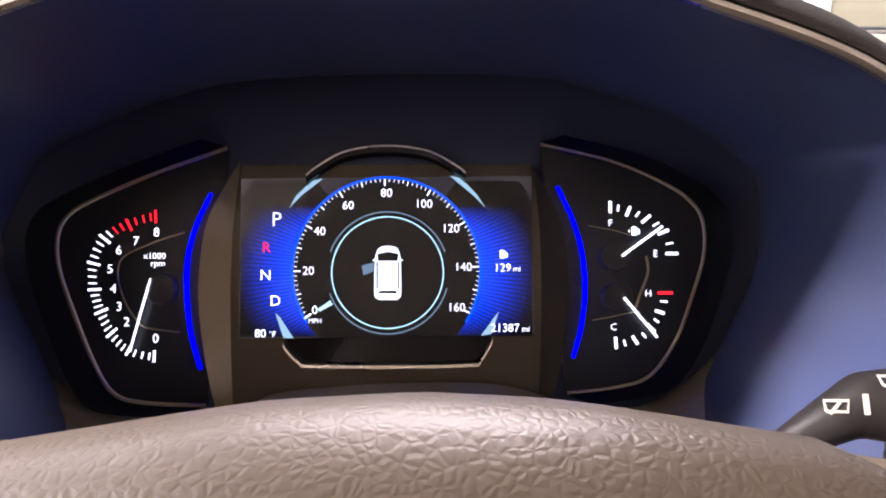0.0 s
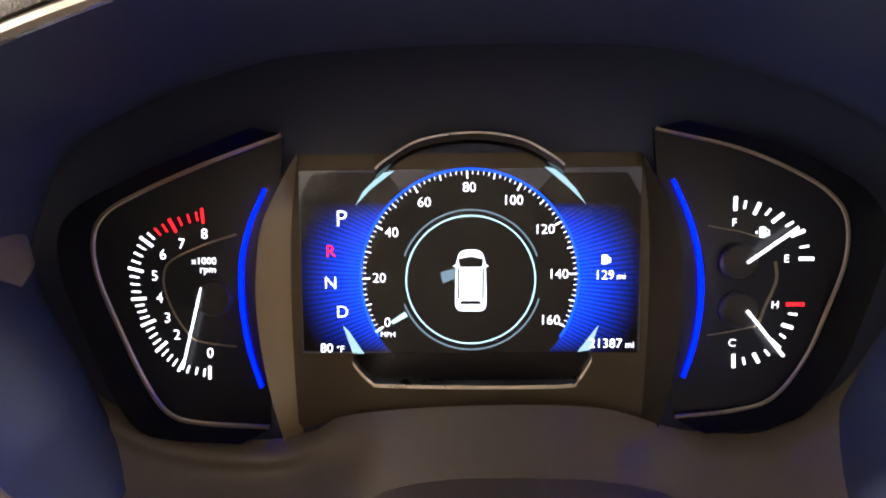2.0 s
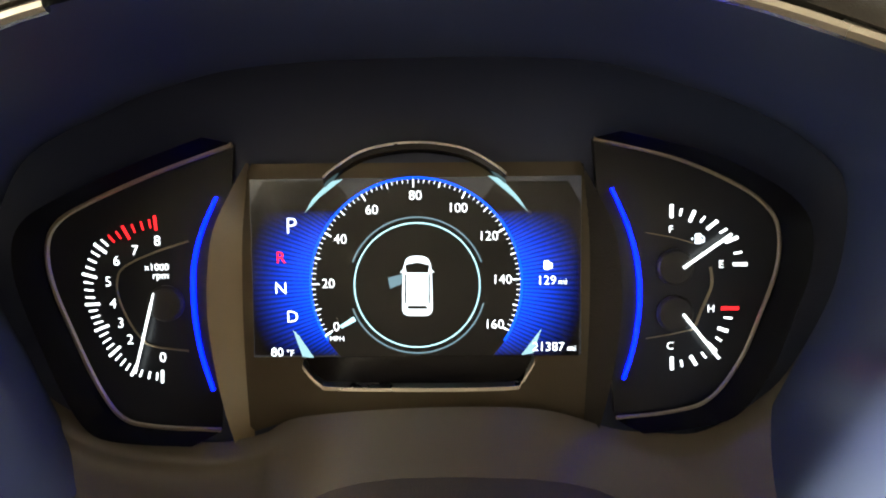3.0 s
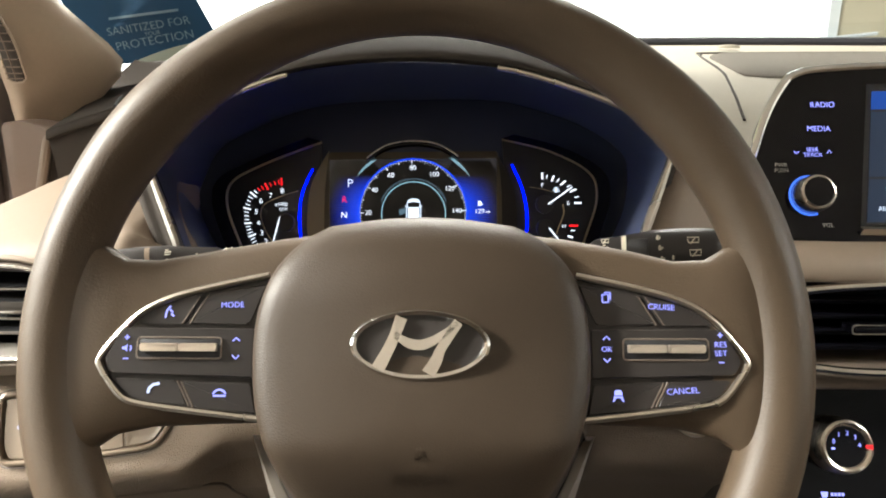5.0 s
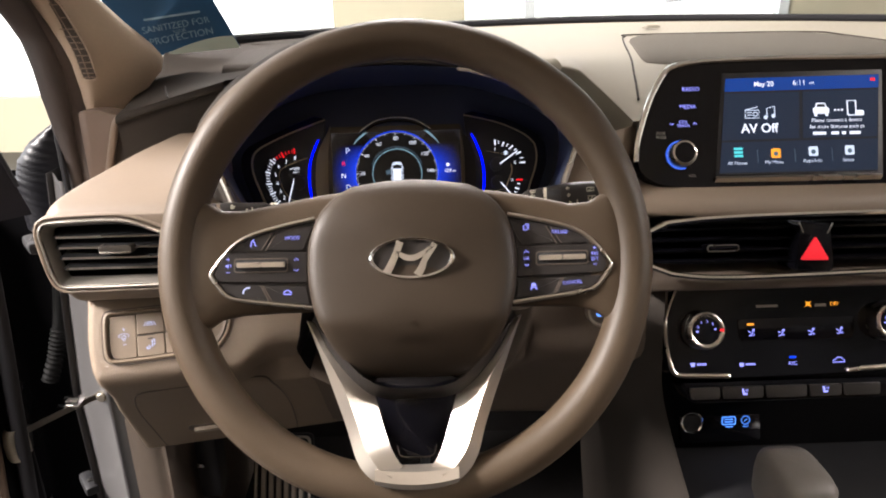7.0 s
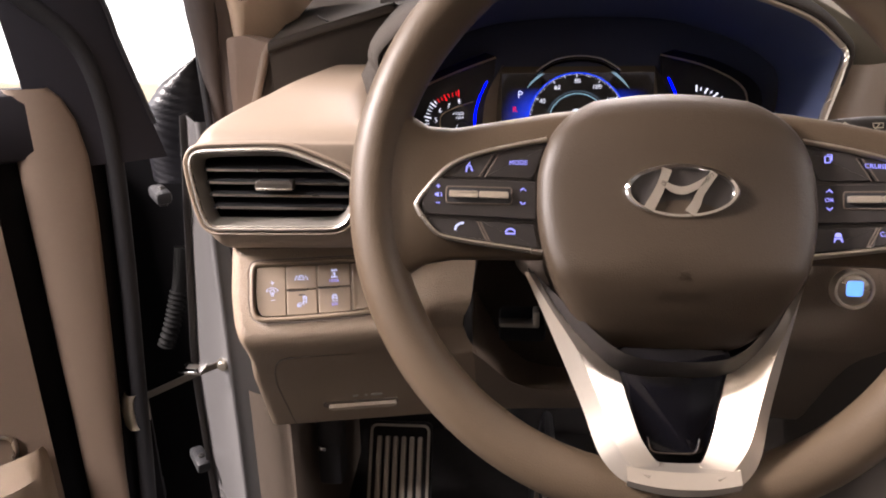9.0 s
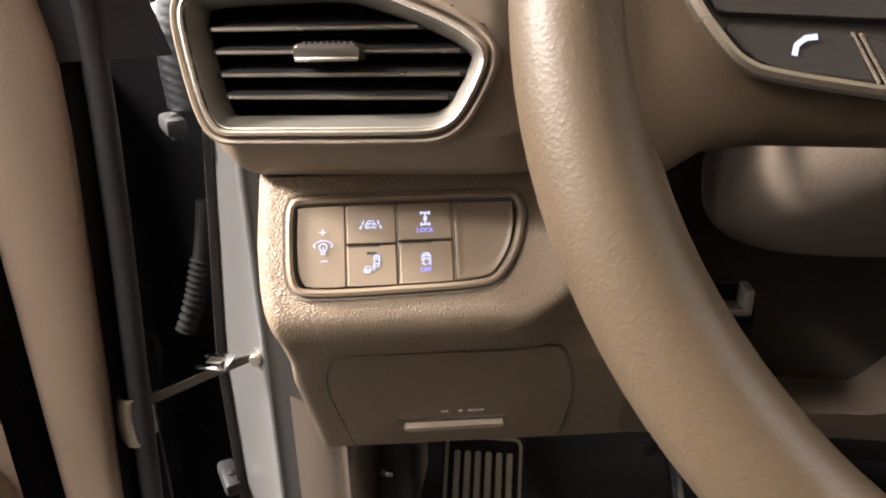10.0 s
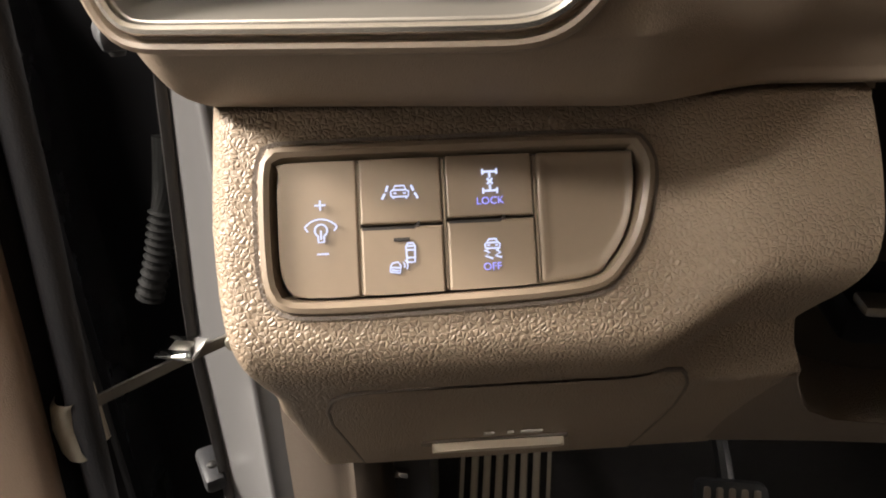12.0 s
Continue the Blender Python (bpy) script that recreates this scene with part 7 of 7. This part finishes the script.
bm = loft(B(), [flow([(-0.90, y, -0.060), (-0.90, y, -0.006), (-0.50, y, 0.004), (-0.115, y, 0.002), (-0.096, y, -0.006), (-0.090, y, -0.040)], 3) for y in np.linspace(-0.50, 0.168, 12)])
part("inner_trim", bm, DOORTRIM, door, "taupe inner trim", 50)
bm = loft(B(), [flow([(-0.057, v, -0.022), (-0.053, v, -0.009), (-0.030, v, -0.002), (e - 0.004, v, -0.004), (e, v, -0.014), (e + 0.002, v, -0.05)], 3) for v, e in ((-0.50, -0.030), (-0.30, -0.021), (-0.205, -0.017), (-0.10, -0.009), (0.0, -0.003), (0.10, 0.003), (0.160, 0.004), (0.195, -0.001), (0.218, -0.010), (0.228, -0.020))])
part("edge_trim", bm, DOORTRIM, door, "taupe trim strip along the front edge", 50)
# Shows between the trims as a dark band painted for the groove's shadow.
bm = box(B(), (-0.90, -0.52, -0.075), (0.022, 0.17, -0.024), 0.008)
part("inner_panel", bm, VOID, door, "near-black inner panel, groove shade in its colour")
bm = B()
tube(bm, flow([(-0.03, 0.31, -0.012), (0.012, 0.262, -0.012), (0.026, 0.18, -0.014), (0.022, 0.05, -0.016), (0.012, -0.10, -0.018), (0.002, -0.25, -0.020), (-0.02, -0.48, -0.020)], 8), 0.009, 10)
part("weatherstrip", bm, RUBBER, door, "black rubber weatherstrip", 60)
# window frame: front upright, belt and upper bar
fr = flow([(0.078, 0.150), (0.066, 0.195), (0.056, 0.232), (0.046, 0.270), (0.034, 0.318), (-0.02, 0.46), (-0.13, 0.68)], 5)
inn = flow([(-0.020, 0.150), (-0.038, 0.205), (-0.041, 0.235), (-0.045, 0.275), (-0.052, 0.318), (-0.09, 0.44), (-0.18, 0.64)], 5)
bm = loft(B(), [[(a, b, -0.050) for a, b in fr], [(a, b, -0.016) for a, b in fr], [((a * 0.55 + c * 0.45), (b * 0.55 + d * 0.45), -0.008) for (a, b), (c, d) in zip(fr, inn)], [(c, d, -0.014) for c, d in inn], [(c, d, -0.045) for c, d in inn]])
part("window_frame", bm, surface("dark_frame_plastic", (0.012, 0.0115, 0.016), 0.6, grain=0.15, spec=0.2), door, "dark window frame", 50)
bm = B()
tube(bm, [(a + 0.001, b, -0.012) for a, b in fr[4:]], 0.0025, 6)
part("frame_edge", bm, RUBBER, door)
bm = box(B(), (-0.90, 0.16, -0.06), (-0.03, 0.226, -0.004), 0.012)
part("belt_trim", bm, bpy.data.materials["dark_frame_plastic"], door, "dark trim along the window's foot")
glass = part("window_glass", box(B(), (-0.88, 0.22, -0.034), (-0.05, 0.62, -0.030)), GLASS, door, "clear door glass")
glass.visible_shadow = False
bm = loft(B(), [flow([(-0.80, v, 0.0), (-0.50, v, 0.010 + d), (-0.20, v, 0.020 + d), (-0.11, v, 0.012 + d), (-0.085, v, -0.004)], 4) for v, d in ((-0.135, 0.0), (-0.15, 0.03), (-0.20, 0.035), (-0.30, 0.03), (-0.36, 0.0))])
part("map_pocket", bm, TAUPE, door, "taupe door pocket", 50)
bm = B()
tube(bm, flow([(-0.145, -0.105, 0.004), (-0.118, -0.112, 0.004), (-0.113, -0.128, 0.004), (-0.122, -0.148, 0.004), (-0.150, -0.175, 0.006)], 6), 0.0028, 8)
part("speaker_trim", bm, SILVER, door, "thin silver trim line")

# check strap, hinges and wiring between door and body
strap = thing("door_check_strap", pose(-0.47, 0.31, 0.778), "zinc-plated steel door check strap", "check strap")
bm = loft(B(), [[(x, y - 0.0020, z - 0.004), (x, y + 0.0020, z - 0.004), (x, y + 0.0020, z + 0.004), (x, y - 0.0020, z + 0.004)] for x, y, z in flow([(-0.044, -0.042, -0.006), (-0.012, -0.010, -0.001), (0.010, 0.016, 0.001), (0.036, 0.044, 0.003)], 4)], around=True)
part("bar", bm, STEEL, strap)
part("roller_box", box(B(), (-0.002, 0.010, 0.0), (0.018, 0.026, 0.010), 0.003), STEEL, strap)
bracket = part("bracket", box(B(), (0.028, 0.036, -0.006), (0.046, 0.060, 0.008), 0.004), STEEL, strap, "bolted steel bracket")
bm = lathe(B(), [(0.0065, -0.004), (0.0065, 0.002), (0.0050, 0.004), (0.0001, 0.0045)], 12)
bm.transform(pose(0.037, 0.036, 0.002, 90))
part("bolt", bm, surface("bolt_zinc", (0.24, 0.22, 0.18), 0.4, 0.6), bracket, "pale zinc bolt")
part("bar_edge", box(B(), (-0.006, 0.004, 0.0075), (0.022, 0.030, 0.0098), 0.001), CHROME, strap, "bright edge of the roller box")
bm = loft(B(), [flow([(-0.054 - b, -0.042, z), (-0.048 - b, -0.050, z), (-0.038 - b, -0.050, z), (-0.032, -0.040, z), (-0.030, -0.026, z)], 4) for z, b in ((-0.036, -0.004), (-0.030, -0.001), (-0.012, 0.0), (0.004, -0.003), (0.010, -0.008))])
bmesh.ops.solidify(bm, geom=bm.faces[:], thickness=0.003)
part("door_plate", bm, surface("pale_zinc", (0.50, 0.46, 0.38), 0.4, 0.4), strap, "pale yellowish end plate")
for hz, nm in ((-0.30, "black and steel lower door hinge"), (0.085, "black and steel upper door hinge")):
    at = Matrix.Translation((0.085, hz, -0.13))
    bm = box(B(), (-0.011, -0.010, -0.02), (0.008, 0.006, 0.03), 0.005)
    bm.transform(at)
    leaf = part("hinge", bm, BLACK, door, nm)
    bm = lathe(B(), [(0.009, -0.03), (0.011, -0.026), (0.011, 0.010), (0.0085, 0.016), (0.004, 0.018), (0.0005, 0.019)], 20)
    bm.transform(at @ Matrix.Translation((0, 0, 0.01)) @ pose(0, 0, 0, -90) @ Matrix.Scale(0.5, 4))
    part("pin", bm, surface("hinge_steel", (0.030, 0.029, 0.028), 0.35, 0.5) if hz < 0 else bpy.data.materials["hinge_steel"], leaf, "hinge pin")
har = thing("wiring_boot", pose(-0.535, 0.445, 0.835), "black ribbed rubber wiring boot between door and body", "wiring boot")
bm = B()
path = flow([(0.016, 0.012, 0.060), (0.013, 0.006, 0.032), (0.010, 0.0, 0.006), (0.004, -0.004, -0.020), (-0.003, -0.008, -0.046), (-0.014, -0.012, -0.076)], 12)
tube(bm, path, [0.0100 - 0.0008 * math.sin(0.1 * i) if i < 26 else 0.0105 + 0.0017 * (1 if i % 3 == 0 else -0.5) for i in range(len(path))], 16)
part("bellows", bm, surface("boot_rubber", (0.006, 0.006, 0.006), 0.7, spec=0.12), har, "ribbed bellows", 20)
# black mirror foot seen through the gap above the hinge
mir = thing("mirror_foot", pose(-0.485, 0.43, 1.08), "creased black mirror foot ahead of the door", "mirror foot")
FOOT = [(-0.09, -0.050, 0.030, 0.0), (-0.055, -0.050, 0.030, -0.004), (-0.02, -0.048, 0.030, -0.008), (0.008, -0.039, 0.031, -0.008), (0.03, -0.022, 0.032, -0.004), (0.047, 0.0, 0.033, 0.002), (0.060, 0.020, 0.035, 0.006), (0.066, 0.030, 0.036, 0.010)]
secs = []
for z in np.linspace(-0.09, 0.066, 60):
    xa, xb, y = [float(np.interp(z, [f[0] for f in FOOT], [f[k] for f in FOOT])) for k in (1, 2, 3)]
    ring3 = flow([(xa, y + 0.05, z), (xa, y + 0.012, z), (xa + 0.3 * (xb - xa), y - 0.004, z), (xa + 0.7 * (xb - xa), y, z), (xb, y + 0.014, z)], 7)
    secs.append([(a, b + 0.0007 * math.sin(z * 620 + a * 210 + 1.7 * math.sin(z * 95)) + 0.0004 * math.sin(z * 1130 - a * 340), c) for a, b, c in ring3])
part("shell", loft(B(), secs), surface("mirror_foot_black", (0.006, 0.006, 0.008), 0.38, spec=0.4), mir, "creased black shell", 60)

# ---- hang tag behind the windscreen ----
tag = thing("hang_tag", frm((-0.287, 0.455, 1.255), -8, 6), "blue card tag reading sanitized for your protection", "card tag")
part("card", prism(B(), rounded([(-0.075, -0.043), (0.064, -0.031), (0.012, 0.085), (-0.110, 0.083)], 0.004), -0.0006, 0.0006), SIGNBLUE, tag, "dark blue card")
part("wave", prism(B(), [(0.0635, -0.0315)] + flow([(0.056, -0.0165), (0.034, -0.018), (0.004, -0.025), (-0.022, -0.034), (-0.036, -0.0395)], 5), 0.0007, 0.0010), SIGNPALE, tag, "pale wave along the card's foot")
text("writing", "SANITIZED FOR", 0.0112, -0.012, -0.0024, 0.0008, PALEINK, tag, turn=8.5, wide=1.08)
text("writing", "YOUR", 0.0060, -0.009, -0.0095, 0.0008, PALEINK, tag, turn=8.5)
text("writing", "PROTECTION", 0.0118, -0.0075, -0.0165, 0.0008, PALEINK, tag, turn=9.5, wide=1.12)
part("small_writing", prism(B(), [(-0.050, 0.0035), (0.020, 0.0125), (0.020, 0.0150), (-0.050, 0.0060)], 0.0007, 0.0010), PALEINK, tag)
part("disc", prism(B(), arc(-0.052, 0.068, 0.012, 0, 360, 28)[:-1], 0.0007, 0.0010), surface("card_white", (0.75, 0.76, 0.74), 0.5), tag, "white round mark")
